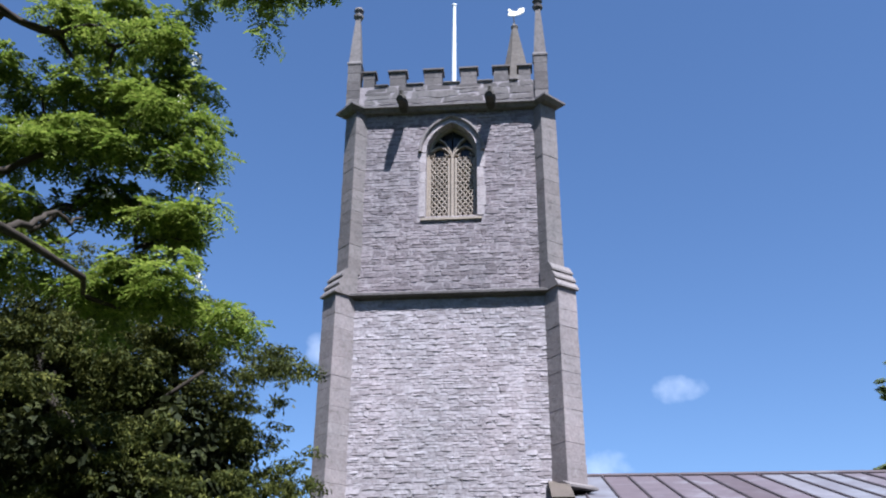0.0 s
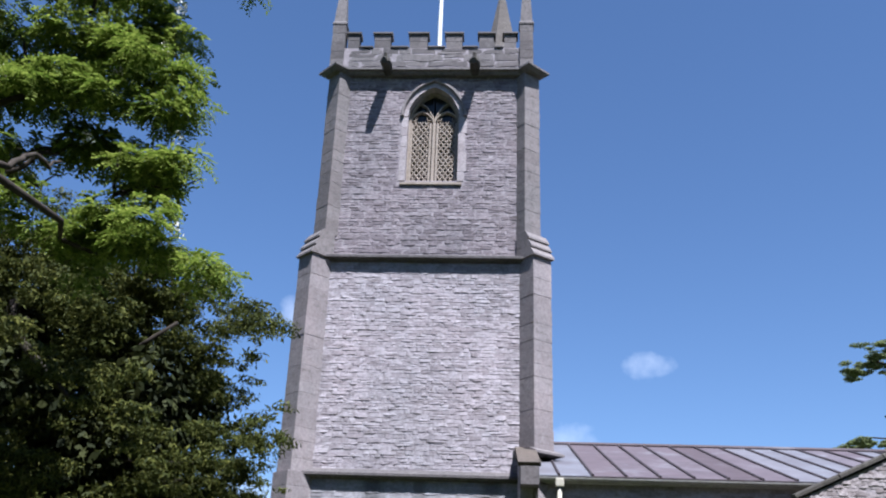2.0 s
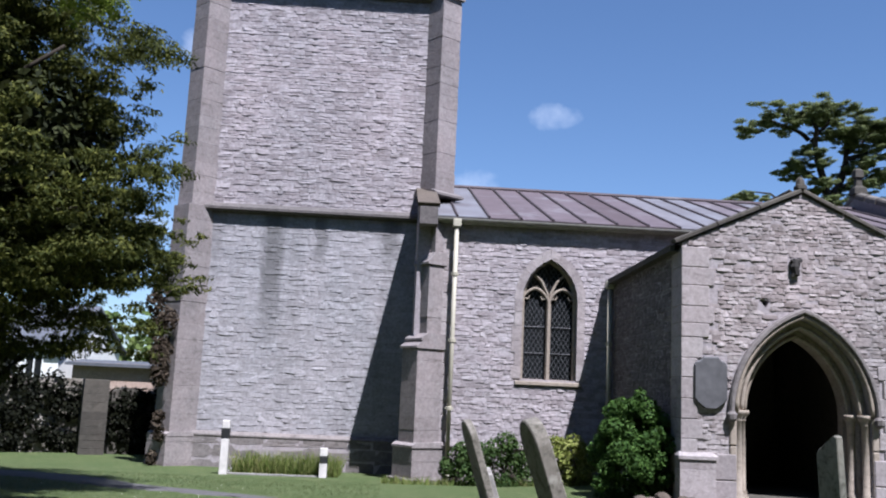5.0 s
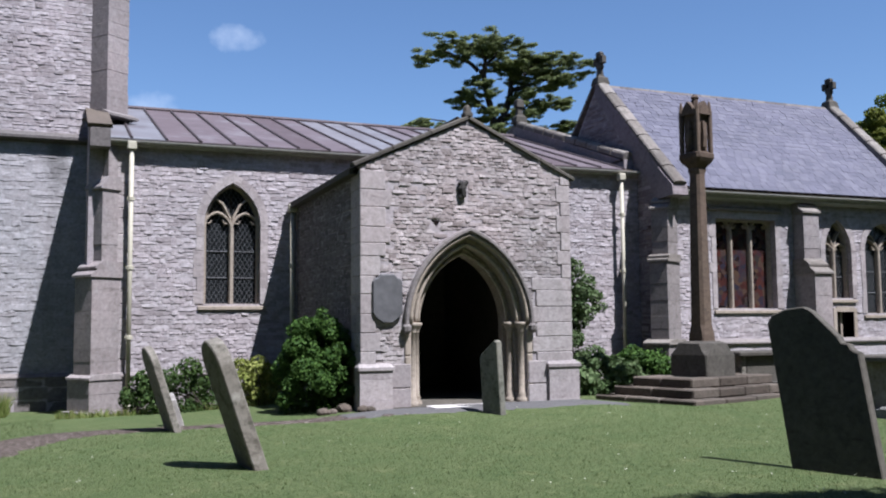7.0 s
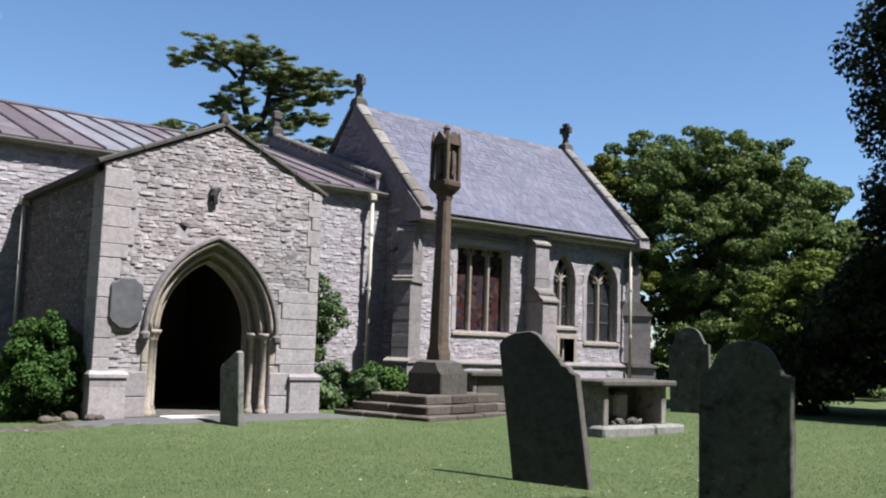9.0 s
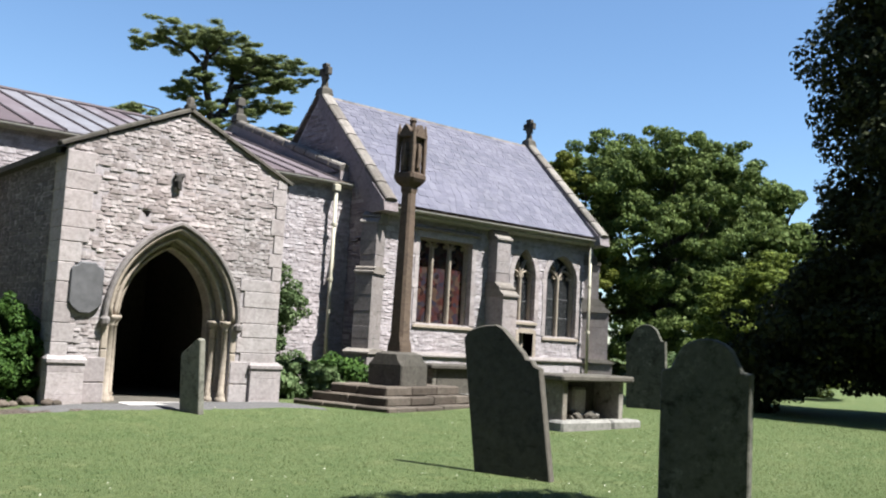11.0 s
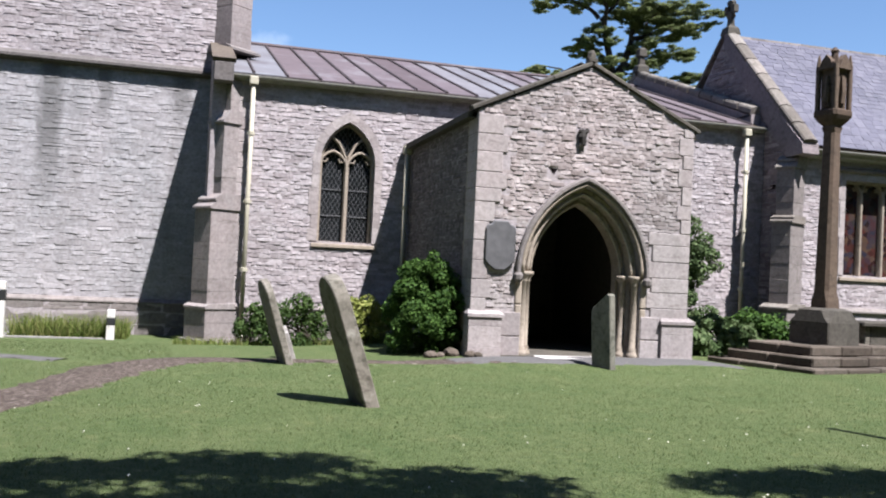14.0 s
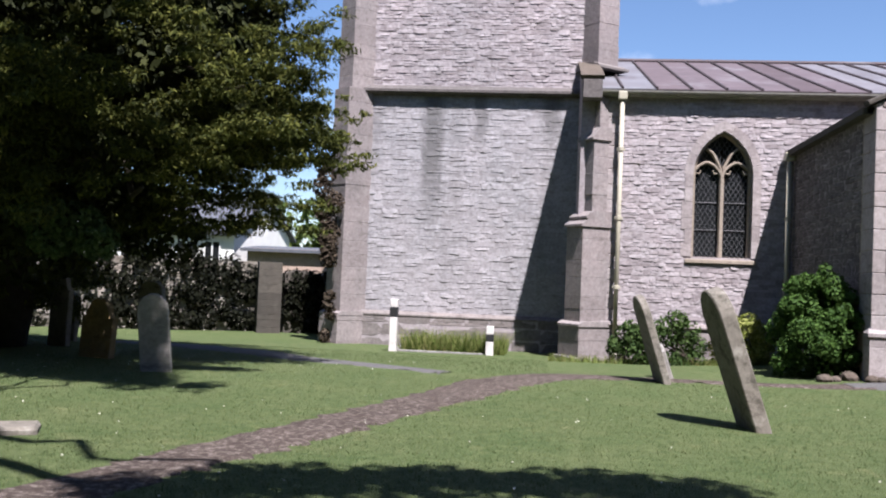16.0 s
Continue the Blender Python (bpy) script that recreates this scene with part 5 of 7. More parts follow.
cwall = part("wall_south", bm, M_MORTAR, chancel)
holes = [arched_hole(W2[0], W2[1] + 0.15, W2[2] - 0.14, W2[3], W2[4] + 0.2), arched_hole(W3[0], W3[1] + 0.15, W3[2] - 0.14, W3[3], W3[4] + 0.2)]


def chancel_spans(a, b):
    hs = [q for h in holes for q in h(a, b)]
    if b > SQ[2] - 0.14 and a < SQ[3] + 0.24:
        hs.append((SQ[0] - SQ[1] - 0.16, SQ[0] + SQ[1] + 0.16))
    if b > 0.6 and a < 2.1:
        hs.append((20.8, 21.75))
    return minus((CX0 + 0.25, CX1 - 0.25), hs)


st = rubble(FC, 1.1, CEZ - 0.05, chancel_spans, 81, (0.05, 0.12), (0.12, 0.4), (0.005, 0.021))
st.sort(key=lambda q: q[1].translation.x)
pieces("stone", st, STONE_SHAPES, M_RUBBLE, cwall, 300)
pieces("stone", rubble(Face((0, 20.78, 0), (1, 0, 0), (0, -1, 0)), -0.1, 1.05, lambda a, b: [(CX0, CX1)], 82, (0.2, 0.34), (0.3, 0.7), (0.004, 0.014)), STONE_SHAPES, M_RUBBLE, cwall, 40)
bm = bmesh.new()
box(bm, CX0, CX1, 20.79, 20.9, -0.2, 1.06)
string_course(bm, Face((0, 20.8, 0), (1, 0, 0), (0, -1, 0)), CX0, CX1, 1.12, 0.09, 0.16)
part("plinth", bm, M_ASHLAR_OLD, chancel)
window(chancel, FC, *SQ, 3, square=True, glass=M_STAINED, lattice=0, deep=0.36, dress=M_DRESS)
window(chancel, FC, *W2, 2, deep=0.32)
window(chancel, FC, *W3, 2, deep=0.32)
bm = bmesh.new()
for u0, u1, v0, v1 in ((20.83, 20.95, 0.6, 2.05), (21.6, 21.72, 0.6, 2.05), (20.95, 21.6, 1.95, 2.1)):
    loft(bm, [[FC.p(u, v, d) for u, v in ((u0, v0), (u1, v0), (u1, v1), (u0, v1))] for d in (-0.3, 0.03)])
box(bm, 21.25, 21.32, 21.05, 21.15, 0.7, 1.95)
part("low_window_frame", bm, M_DRESS, chancel)
bm = bmesh.new()
box(bm, 20.8, 21.75, 21.2, 21.6, 0.5, 2.1)
part("pane", bm, M_GLASS, chancel)
bm = bmesh.new()
loft(bm, [[FC.p(u, v, d) for d, v in ((0.0, 4.88), (0.12, 4.84), (0.12, 4.78), (0.0, 4.74))] for u in (16.45, 19.0)])
part("label_mould", bm, M_ASHLAR_OLD, chancel)
# gables
CRY, CRZ = 24.1, 8.82
for x0, x1, nm in ((CX0, CX0 + 0.5, "wall_west"), (CX1 - 0.5, CX1, "wall_east")):
    bm = bmesh.new()
    FG = Face((x0, 0, 0), (0, 1, 0), (-1, 0, 0))
    sheet(bm, FG, [(20.95, -0.2), (27.3, -0.2), (27.3, CEZ), (CRY, CRZ), (20.95, CEZ + 0.1)], [], -0.5, 0.0)
    gw = part(nm, bm, M_MORTAR, chancel)
    if nm == "wall_west":
        def gable_spans(a, b):
            k = max((CRZ - b) / (CRZ - CEZ), 0)
            return [(CRY - 3.1 * min(k, 1) - 0.1, CRY + 3.1 * min(k, 1))] if k > 0.06 else []
        pieces("stone", rubble(FG, 0.0, CRZ - 0.1, gable_spans, 83), STONE_SHAPES, M_RUBBLE_OLD, gw, 120)
bm = bmesh.new()
box(bm, CX0 + 0.5, CX1 - 0.5, 26.6, 27.3, -0.2, CEZ)
part("wall_north", bm, M_RUBBLE, chancel)
for x, nm in ((CX0 + 0.16, "gable_coping"), (CX1 - 0.16, "gable_coping")):
    gc = part(nm, bmesh.new(), None, chancel)
    coping(gc, M_COPING, [(x, 20.3, 5.3), (x, CRY, CRZ + 0.16)], 0.4, 0.14, Vector((1, 0, 0)), 0.75)
    coping(gc, M_COPING, [(x, 27.9, 5.3), (x, CRY, CRZ + 0.16)], 0.4, 0.14, Vector((1, 0, 0)), 0.75)
    bm = bmesh.new()
    loft(bm, [[(xx, y, z) for y, z in ((20.25, 5.05), (20.95, 5.0), (20.95, 5.9), (20.3, 5.32))] for xx in (x - 0.24, x + 0.24)])
    loft(bm, [[(xx, y, z) for y, z in ((20.28, 5.25), (21.0, 5.0), (CRY, CRZ - 0.25), (CRY, CRZ + 0.18))] for xx in (x - 0.2, x + 0.2)])
    part("kneeler", bm, M_RUBBLE_OLD, gc)
    fin = part("gable_cross", bmesh.new(), None, chancel, "weathered round-headed stone gable cross")
    bm = bmesh.new()
    loft(bm, [ring((x, CRY, z), r, 4, 0.78) for z, r in ((CRZ + 0.12, 0.3), (CRZ + 0.32, 0.24), (CRZ + 0.4, 0.12), (CRZ + 0.7, 0.085))])
    part("stem", bm, M_DARKSTONE, fin)
    bm = bmesh.new()
    cz = CRZ + 0.88
    for k in range(4):
        a = k * math.pi / 2
        loft(bm, [[(x + dx, CRY + (u * math.cos(a) - v * math.sin(a)), cz + (u * math.sin(a) + v * math.cos(a))) for u, v in ((-0.05, 0.0), (0.05, 0.0), (0.13, 0.2), (0.1, 0.26), (-0.1, 0.26), (-0.13, 0.2))] for dx in (-0.07, 0.07)])
    ringpts = [(x, CRY + 0.17 * math.cos(2 * math.pi * i / 14), cz + 0.17 * math.sin(2 * math.pi * i / 14)) for i in range(15)]
    tube(bm, ringpts, 0.05, 6)
    part("cross_head", bm, M_DARKSTONE, fin)
# slate roof
bm = bmesh.new()
for ye, s in ((20.6, 1), (27.6, -1)):
    loft(bm, [[(x, ye, CEZ - 0.02), (x, CRY, CRZ - 0.02), (x, CRY, CRZ + 0.05), (x, ye, CEZ + 0.05)] for x in (CX0 + 0.3, CX1 - 0.3)])
croof = part("roof", bm, M_WOOD, chancel)
run = Vector((0, CRY - 20.58, CRZ - CEZ))
ln = run.length
run.normalize()
nrm = Vector((0, -run.z, run.y))
placed = []
rr = random.Random(17)
k = 0
while k * 0.2 < ln - 0.05:
    x = CX0 + 0.38 - (k % 2) * 0.13
    while x < CX1 - 0.4:
        w = rr.uniform(0.24, 0.34)
        x0, x1 = max(x, CX0 + 0.38), min(x + w, CX1 - 0.38)
        if x1 - x0 > 0.05:
            t = Vector(((x0 + x1) / 2, 20.54, CEZ + 0.06)) + run * (k * 0.2 + 0.13) + nrm * (0.012 + rr.uniform(0, 0.006))
            c = (run + nrm * -0.03) * 0.27
            a, b = Vector((1, 0, 0)) * (x1 - x0 - 0.006), nrm * 0.018
            placed.append((rr.randrange(6), Matrix(((a.x, b.x, c.x, t.x), (a.y, b.y, c.y, t.y), (a.z, b.z, c.z, t.z), (0, 0, 0, 1)))))
        x += w
    k += 1
pieces("slate", placed, SLAB_SHAPES, M_SLATE, croof, 300)
bm = bmesh.new()
n = 20
for i in range(n):
    x0, x1 = CX0 + 0.4 + (CX1 - CX0 - 0.8) * i / n, CX0 + 0.4 + (CX1 - CX0 - 0.8) * (i + 1) / n
    loft(bm, [[(x, CRY - 0.2, CRZ - 0.1), (x, CRY - 0.04, CRZ + 0.13), (x, CRY + 0.04, CRZ + 0.13), (x, CRY + 0.2, CRZ - 0.1)] for x in (x0 + 0.004, x1 - 0.004)])
part("ridge_tiles", bm, M_PARAPET, chancel)
gutter(CX0 + 0.4, CX1 - 0.3, 20.52, CEZ - 0.02, chancel)
bm = bmesh.new()
loft(bm, [[(x, y, z) for y, z in ((20.62, 5.08), (20.95, 5.02), (20.95, 5.2), (20.62, 5.2))] for x in (CX0 + 0.3, CX1 - 0.3)])
part("eaves_board", bm, M_GUTTER, chancel)
# buttresses: at the south-west corner, between the windows, and at the south-east corner
for cx, cy, d, mat, stages in (
        (15.12, 20.95, (-0.86, -0.51), M_ASHLAR_OLD, ((-0.2, 1.15, 0.72, 0.33), (1.15, 3.3, 0.5, 0.25), (3.45, 4.7, 0.34, 0.23))),
        (19.75, 20.9, (0, -1), M_BLOCK, ((-0.2, 1.15, 1.0, 0.36), (1.15, 3.0, 0.8, 0.3), (3.4, 4.75, 0.42, 0.28))),
        (24.3, 20.95, (0.707, -0.707), M_BLOCK, ((-0.2, 1.15, 0.85, 0.36), (1.15, 2.8, 0.68, 0.28), (3.2, 4.4, 0.32, 0.26)))):
    b = part("buttress", bmesh.new(), None, chancel)
    prev = None
    for z0, z1, ln2, ww in stages:
        blocks(b, diag_foot((cx, cy), d, ww, ln2), z0, z1, int(cx * 10 + z0 * 7), mat)
    for k, (l0, l1, z0, rise, steps) in enumerate(((stages[0][2], stages[1][2], 1.1, 0.14, 1), (stages[1][2], stages[2][2], stages[1][1], stages[2][0] - stages[1][1] + 0.05, 2), (stages[2][2], 0.06, stages[2][1], 0.38, 2))):
        bm = bmesh.new()
        weathering(bm, (cx, cy), d, stages[k][3], l0, l1, z0, rise, steps, 0.05)
        part("weathering", bm, M_COPING, b)
downpipe(23.95, 20.62, 0.55, 5.05, "grey-cream iron downpipe on the chancel wall", 0.25)

# ---- churchyard cross ----
xc, yc, turn = 13.35, 17.2, radians(14)
cross = thing("churchyard_cross", (xc, yc, 0), "tall weathered stone churchyard cross on three steps", "stone cross")
rot = Matrix.Translation((xc, yc, 0)) @ Matrix.Rotation(turn, 4, "Z")
for i, (hx, hy, z0, z1) in enumerate(((2.0, 1.38, -0.3, 0.1), (1.7, 1.1, 0.1, 0.29), (1.4, 0.82, 0.29, 0.49))):
    step = part("step", bmesh.new(), None, cross)
    for side in range(4):
        half, off = (hx, hy) if side % 2 == 0 else (hy, hx)
        n = max(2, round(half * 2 / 0.9))
        for k in range(n):
            bm = bmesh.new()
            a0, a1 = -half + 2 * half * k / n, -half + 2 * half * (k + 1) / n
            r = random.Random(i * 20 + side * 3 + k)
            box(bm, a0 + 0.006, a1 - 0.006, -off, -off + 0.45, z0, z1 + r.uniform(-0.012, 0.008), rot @ Matrix.Rotation(side * math.pi / 2, 4, "Z"), cut=0.025)
            part("step_stone", bm, M_STEP, step)
    bm = bmesh.new()
    box(bm, -hx + 0.3, hx - 0.3, -hy + 0.3, hy - 0.3, z0, z1 - 0.02, rot)
    part("core", bm, M_DARKSTONE, step)
bm = bmesh.new()


def sq_ring(h, z, c=0.0, ch=0.25):
    k = h * (1 - ch)
    return [rot @ Vector((x + c, y, z)) for x, y in ((-h, -k), (-k, -h), (k, -h), (h, -k), (h, k), (k, h), (-k, h), (-h, k))]


loft(bm, [sq_ring(0.5, 0.47, 0, 0.04), sq_ring(0.5, 0.95, 0, 0.06), sq_ring(0.48, 1.05, 0, 0.25), sq_ring(0.45, 1.2, 0, 0.4), sq_ring(0.3, 1.25, 0, 0.3)])
part("plinth", bm, M_DARKSTONE, cross)
bm = bmesh.new()
loft(bm, [sq_ring(h, z, c, k) for h, z, c, k in ((0.21, 1.22, 0, 0.1), (0.21, 1.4, 0, 0.15), (0.19, 1.6, 0, 0.35), (0.165, 3.4, 0.01, 0.35), (0.14, 5.0, 0.02, 0.35), (0.16, 5.1, 0.02, 0.2), (0.14, 5.2, 0.02, 0.2))])
part("shaft", bm, M_CROSS, cross)
bm = bmesh.new()
loft(bm, [sq_ring(h, z, 0.02, 0.2) for h, z in ((0.15, 5.15), (0.26, 5.28), (0.3, 5.36), (0.3, 5.46), (0.24, 5.5))])
loft(bm, [sq_ring(h, z, 0.02, 0.1) for h, z in ((0.18, 5.48), (0.19, 6.5))])
for k in range(4):
    m = rot @ Matrix.Translation((0.02, 0, 0)) @ Matrix.Rotation(k * math.pi / 2, 4, "Z")
    box(bm, 0.17, 0.27, 0.17, 0.27, 5.46, 6.45, m, cut=0.02)
    box(bm, 0.18, 0.24, -0.07, 0.07, 5.55, 5.62, m)
    tube(bm, [m @ Vector((0.23, -0.03, 5.6)), m @ Vector((0.235, 0, 5.85)), m @ Vector((0.22, 0, 6.05)), m @ Vector((0.21, 0, 6.2))], [0.06, 0.075, 0.06, 0.045], 6)
    loft(bm, [[m @ Vector((x, y, z)) for y, z in ((-0.2, 6.35), (0.2, 6.35), (0.1, 6.55), (0, 6.66), (-0.1, 6.55))] for x in (0.14, 0.28)])
    tube(bm, [m @ Vector((0.22, 0.22, 6.44)), m @ Vector((0.22, 0.22, 6.6)), m @ Vector((0.22, 0.22, 6.68))], [0.06, 0.035, 0.015], 5)
tube(bm, [rot @ Vector((0.02, 0, 6.45)), rot @ Vector((0.02, 0, 6.72)), rot @ Vector((0.02, 0, 6.78)), rot @ Vector((0.02, 0, 6.86))], [0.14, 0.07, 0.1, 0.03], 6)
part("lantern_head", bm, M_CROSS, cross, "carved tabernacle head with worn niches")

# ---- graves ----


def headstone(at, heading, wide, high, thick, top, lean_back, lean_side, label, material, shape="round", group="headstones"):
    """heading: the way that the carved face looks, degrees anticlockwise from east; leans in degrees."""
    hw = wide / 2
    if shape == "round":
        out = [(-hw, -0.25), (-hw, high - top)] + [(hw * math.cos(a), high - top + top * math.sin(a)) for a in [math.pi - math.pi * i / 12 for i in range(1, 12)]] + [(hw, high - top), (hw, -0.25)]
    elif shape == "shouldered":
        out = [(-hw, -0.25), (-hw, high - top), (-hw * 0.8, high - top + 0.02), (-hw * 0.72, high - top * 0.75)] + [(hw * 0.66 * math.cos(a), high - top * 0.7 + top * 0.7 * math.sin(a)) for a in [math.pi * (0.93 - 0.86 * i / 10) for i in range(11)]] + [(hw * 0.72, high - top * 0.75), (hw * 0.8, high - top + 0.02), (hw, high - top), (hw, -0.25)]
    elif shape == "slant":
        out = [(-hw, -0.25), (-hw, high - top * 0.12), (-hw * 0.8, high), (-hw * 0.5, high - top * 0.1), (hw * 0.2, high - top * 0.5), (hw * 0.8, high - top * 0.8), (hw, high - top), (hw, -0.25)]
    else:
        out = [(-hw, -0.25), (-hw, high - top), (-hw * 0.86, high - top * 0.93), (-hw * 0.8, high - top * 0.82), (-hw * 0.66, high - top * 0.78), (-hw * 0.6, high - top * 0.66), (-hw * 0.1, high - top * 0.12), (hw * 0.08, high - top * 0.02), (hw * 0.5, high), (hw * 0.85, high - top * 0.06), (hw, high - top * 0.2), (hw, -0.25)]
    bm = bmesh.new()
    r = random.Random(int(high * 100 + wide * 31))
    c = 0.014
    lo = [(u * (1 - c / hw), v - (c if v > 0 else 0)) for u, v in out]
    rings = [[(u, d, v) for u, v in o] for d, o in ((-thick / 2, lo), (-thick / 2 + c, out), (thick / 2 - c, out), (thick / 2, lo))]
    loft(bm, rings)
    m = Matrix.Translation((at[0], at[1], lie(at[0], at[1]))) @ Matrix.Rotation(radians(heading - 90), 4, "Z") @ Matrix.Rotation(radians(lean_side), 4, "Y") @ Matrix.Rotation(radians(lean_back), 4, "X")
    bmesh.ops.transform(bm, matrix=m, verts=bm.verts[:])
    ob = part("headstone", bm, material)
    return tagged(ob, label, "headstone", group)


headstone((2.2, 11.0), 188, 0.62, 1.58, 0.17, 0.3, -19, 0, "tall lichened headstone leaning far to one side", M_GRAVE)
headstone((1.77, 15.5), 188, 0.6, 1.42, 0.12, 0.28, -18, 0, "grey headstone leaning to one side before the nave", M_GRAVE)
headstone((1.97, 16.4), 180, 0.4, 0.58, 0.12, 0.12, -18, 0, "low pale-topped headstone leaning among the box bushes", M_GRAVE_PALE, "shouldered")
headstone((7.3, 15.25), 196, 0.5, 1.3, 0.13, 0.3, -2, 2, "narrow worn headstone before the porch arch", M_MOSSY_SHADE, "slant")
headstone((7.9, 7.8), 199, 1.0, 1.85, 0.13, 0.62, 3, 10, "big dark headstone leaning sharply, with stepped shoulders", M_DARKSTONE, "stepped")
headstone((7.63, 4.98), 198, 0.86, 1.73, 0.14, 0.32, 0, 0, "broad upright headstone with mossy lichened face", M_MOSSY_SHADE, "shouldered")
headstone((19.5, 14.7), 198, 1.05, 2.15, 0.16, 0.45, 2, 3, "large round-topped headstone beyond the chest tomb", M_MOSSY_SHADE, "shouldered")
headstone((15.9, 16.2), 200, 0.5, 1.55, 0.12, 0.25, 0, 0, "small dark round-topped headstone by the chancel buttress", M_DARKSTONE)
headstone((-5.5, 13.25), 285, 0.42, 1.1, 0.14, 0.22, -3, 5, "pale narrow headstone under the yew", M_GRAVE_PALE)
headstone((-7.2, 14.85), 255, 0.62, 0.95, 0.14, 0.3, 0, -4, "ochre-lichened round headstone under the yew", stone_mat("ochre lichened stone", (0.24, 0.17, 0.09), (0.28, 0.2, 0.11), (0.32, 0.24, 0.14), 0.4), "shouldered")
headstone((-6.9, 16.4), 255, 0.5, 1.25, 0.14, 0.2, 0, 6, "weathered headstone standing behind others under the yew", M_GRAVE)
headstone((-8.8, 16.6), 260, 0.4, 1.3, 0.14, 0.3, 2, 0, "thin grey headstone in deep shade", M_GRAVE_PALE, "shouldered")
headstone((-9.6, 18.3), 260, 0.5, 1.0, 0.14, 0.2, 0, -3, "grey headstone before the boundary wall", M_GRAVE)


def chest_tomb(x0, x1, y0, y1, z0, z1, label, broken):
    t = thing("chest_tomb", ((x0 + x1) / 2, (y0 + y1) / 2, z0), label, "tomb", "chest tombs")
    bm = bmesh.new()
    box(bm, x0 - 0.12, x1 + 0.12, y0 - 0.12, y1 + 0.12, z1 - 0.12, z1, cut=0.03)
    part("lid_slab", bm, M_DARKSTONE, t)
    for a in (x0 + 0.05, x1 - 0.19):
        bm = bmesh.new()
        box(bm, a, a + 0.14, y0 + 0.02, y1 - 0.02, z0, z1 - 0.12, cut=0.015)
        part("end_panel", bm, M_GRAVE, t)
    for b in ((y1 - 0.14,) if broken else (y0 + 0.02, y1 - 0.14)):
        bm = bmesh.new()
        box(bm, x0 + 0.2, x1 - 0.2, b, b + 0.12, z0, z1 - 0.12, cut=0.015)
        part("side_panel", bm, M_DARKSTONE, t)
    bm = bmesh.new()
    for a0, a1 in ((x0 - 0.2, (x0 + x1) / 2 + 0.3), ((x0 + x1) / 2 + 0.32, x1 + 0.25)):
        box(bm, a0, a1, y0 - 0.22, y0 + 0.16, z0 - 0.2, z0 + 0.1, cut=0.04)
    box(bm, x0 - 0.1, x1 + 0.1, y0 + 0.1, y1 + 0.15, z0 - 0.2, z0 + 0.04)
    part("kerb", bm, M_KERB, t)
    if broken:
        r = random.Random(3)
        for i in range(9):
            bm = bmesh.new()
            s = r.uniform(0.1, 0.22)
            bmesh.ops.create_icosphere(bm, subdivisions=1, radius=s)
            for v in bm.verts:
                v.co *= r.uniform(0.75, 1.2)
                v.co.z *= 0.6
            bmesh.ops.translate(bm, vec=(r.uniform(x0 + 0.4, x1 - 0.5), r.uniform(y0 + 0.15, y1 - 0.3), z0 + 0.08 + s * 0.4), verts=bm.verts[:])
            part("fallen_stone", bm, M_GRAVE_PALE if i % 3 == 0 else M_DARKSTONE, t)
        bm = bmesh.new()
        box(bm, (x0 + x1) / 2 - 0.28, (x0 + x1) / 2 + 0.12, y1 - 0.5, y1 - 0.2, z0, z0 + 0.7, cut=0.05)
        part("inner_pier", bm, M_GRAVE_PALE, t)
    return t


chest_tomb(13.1, 15.0, 11.8, 12.6, 0.1, 1.05, "broken stone chest tomb with an open side", True)
chest_tomb(15.3, 17.2, 18.3, 19.1, 0.1, 0.95, "low dark chest tomb before the chancel wall", False)
# a kerbed plot with two white posts before the tower
PZ = lie(-2, 22) - 0.01
plot = thing("kerbed_grave", (-2.3, 22.4, PZ), "overgrown grave plot with a pale stone kerb", "grave")
for x0, x1, y0, y1 in ((-3.55, -1.3, 21.85, 21.97), (-3.6, -3.48, 21.97, 23.3), (-1.42, -1.3, 21.97, 23.3)):
    bm = bmesh.new()
    box(bm, x0, x1, y0, y1, PZ - 0.1, PZ + 0.05, cut=0.015)
    part("kerb", bm, M_KERB, plot)
for x, h, dark0, dark1 in ((-3.55, 1.2, 0.8, 1.02), (-1.33, 0.68, 0.34, 0.5)):
    post = thing("marker_post", (x, 21.8, PZ), "short white-painted post with a black band", "post", "white posts")
    bm = bmesh.new()
    box(bm, x - 0.085, x + 0.085, 21.72, 21.88, PZ - 0.1, PZ + dark0, cut=0.012)
    part("shaft", bm, M_PAVE, post)
    bm = bmesh.new()
    box(bm, x - 0.09, x + 0.09, 21.715, 21.885, PZ + dark0, PZ + dark1, cut=0.01)
    part("black_band", bm, M_BLACK, post)
    bm = bmesh.new()
    box(bm, x - 0.085, x + 0.085, 21.72, 21.88, PZ + dark1, PZ + h, cut=0.012)
    part("cap", bm, M_PAVE, post)
# loose stones at the porch's foot
for i, (x, y, s) in enumerate(((5.0, 16.9, 0.16), (4.75, 16.8, 0.1), (5.25, 16.6, 0.12), (4.55, 16.75, 0.13), (5.4, 16.55, 0.1))):
    bm = bmesh.new()
    bmesh.ops.create_icosphere(bm, subdivisions=2, radius=s)
    r = random.Random(i)
    for v in bm.verts:
        v.co *= 1 + 0.25 * noise.noise(v.co * 6 + Vector((i, 0, 0)))
        v.co.z *= 0.65
    bmesh.ops.translate(bm, vec=(x, y, lie(x, y) + s * 0.35), verts=bm.verts[:])
    tagged(part("loose_stone", bm, M_STEP), "small loose stone lying by the shrub", "stone", "loose stones")
bm = bmesh.new()
box(bm, -0.32, 0.32, -0.2, 0.2, -0.1, 0.07, pose(-4.75, 8.25, 0.0, 0, 0, 25), cut=0.03)
tagged(part("flat_grave_marker", bm, M_GRAVE), "low pale kerb stone in the grass", "grave marker")

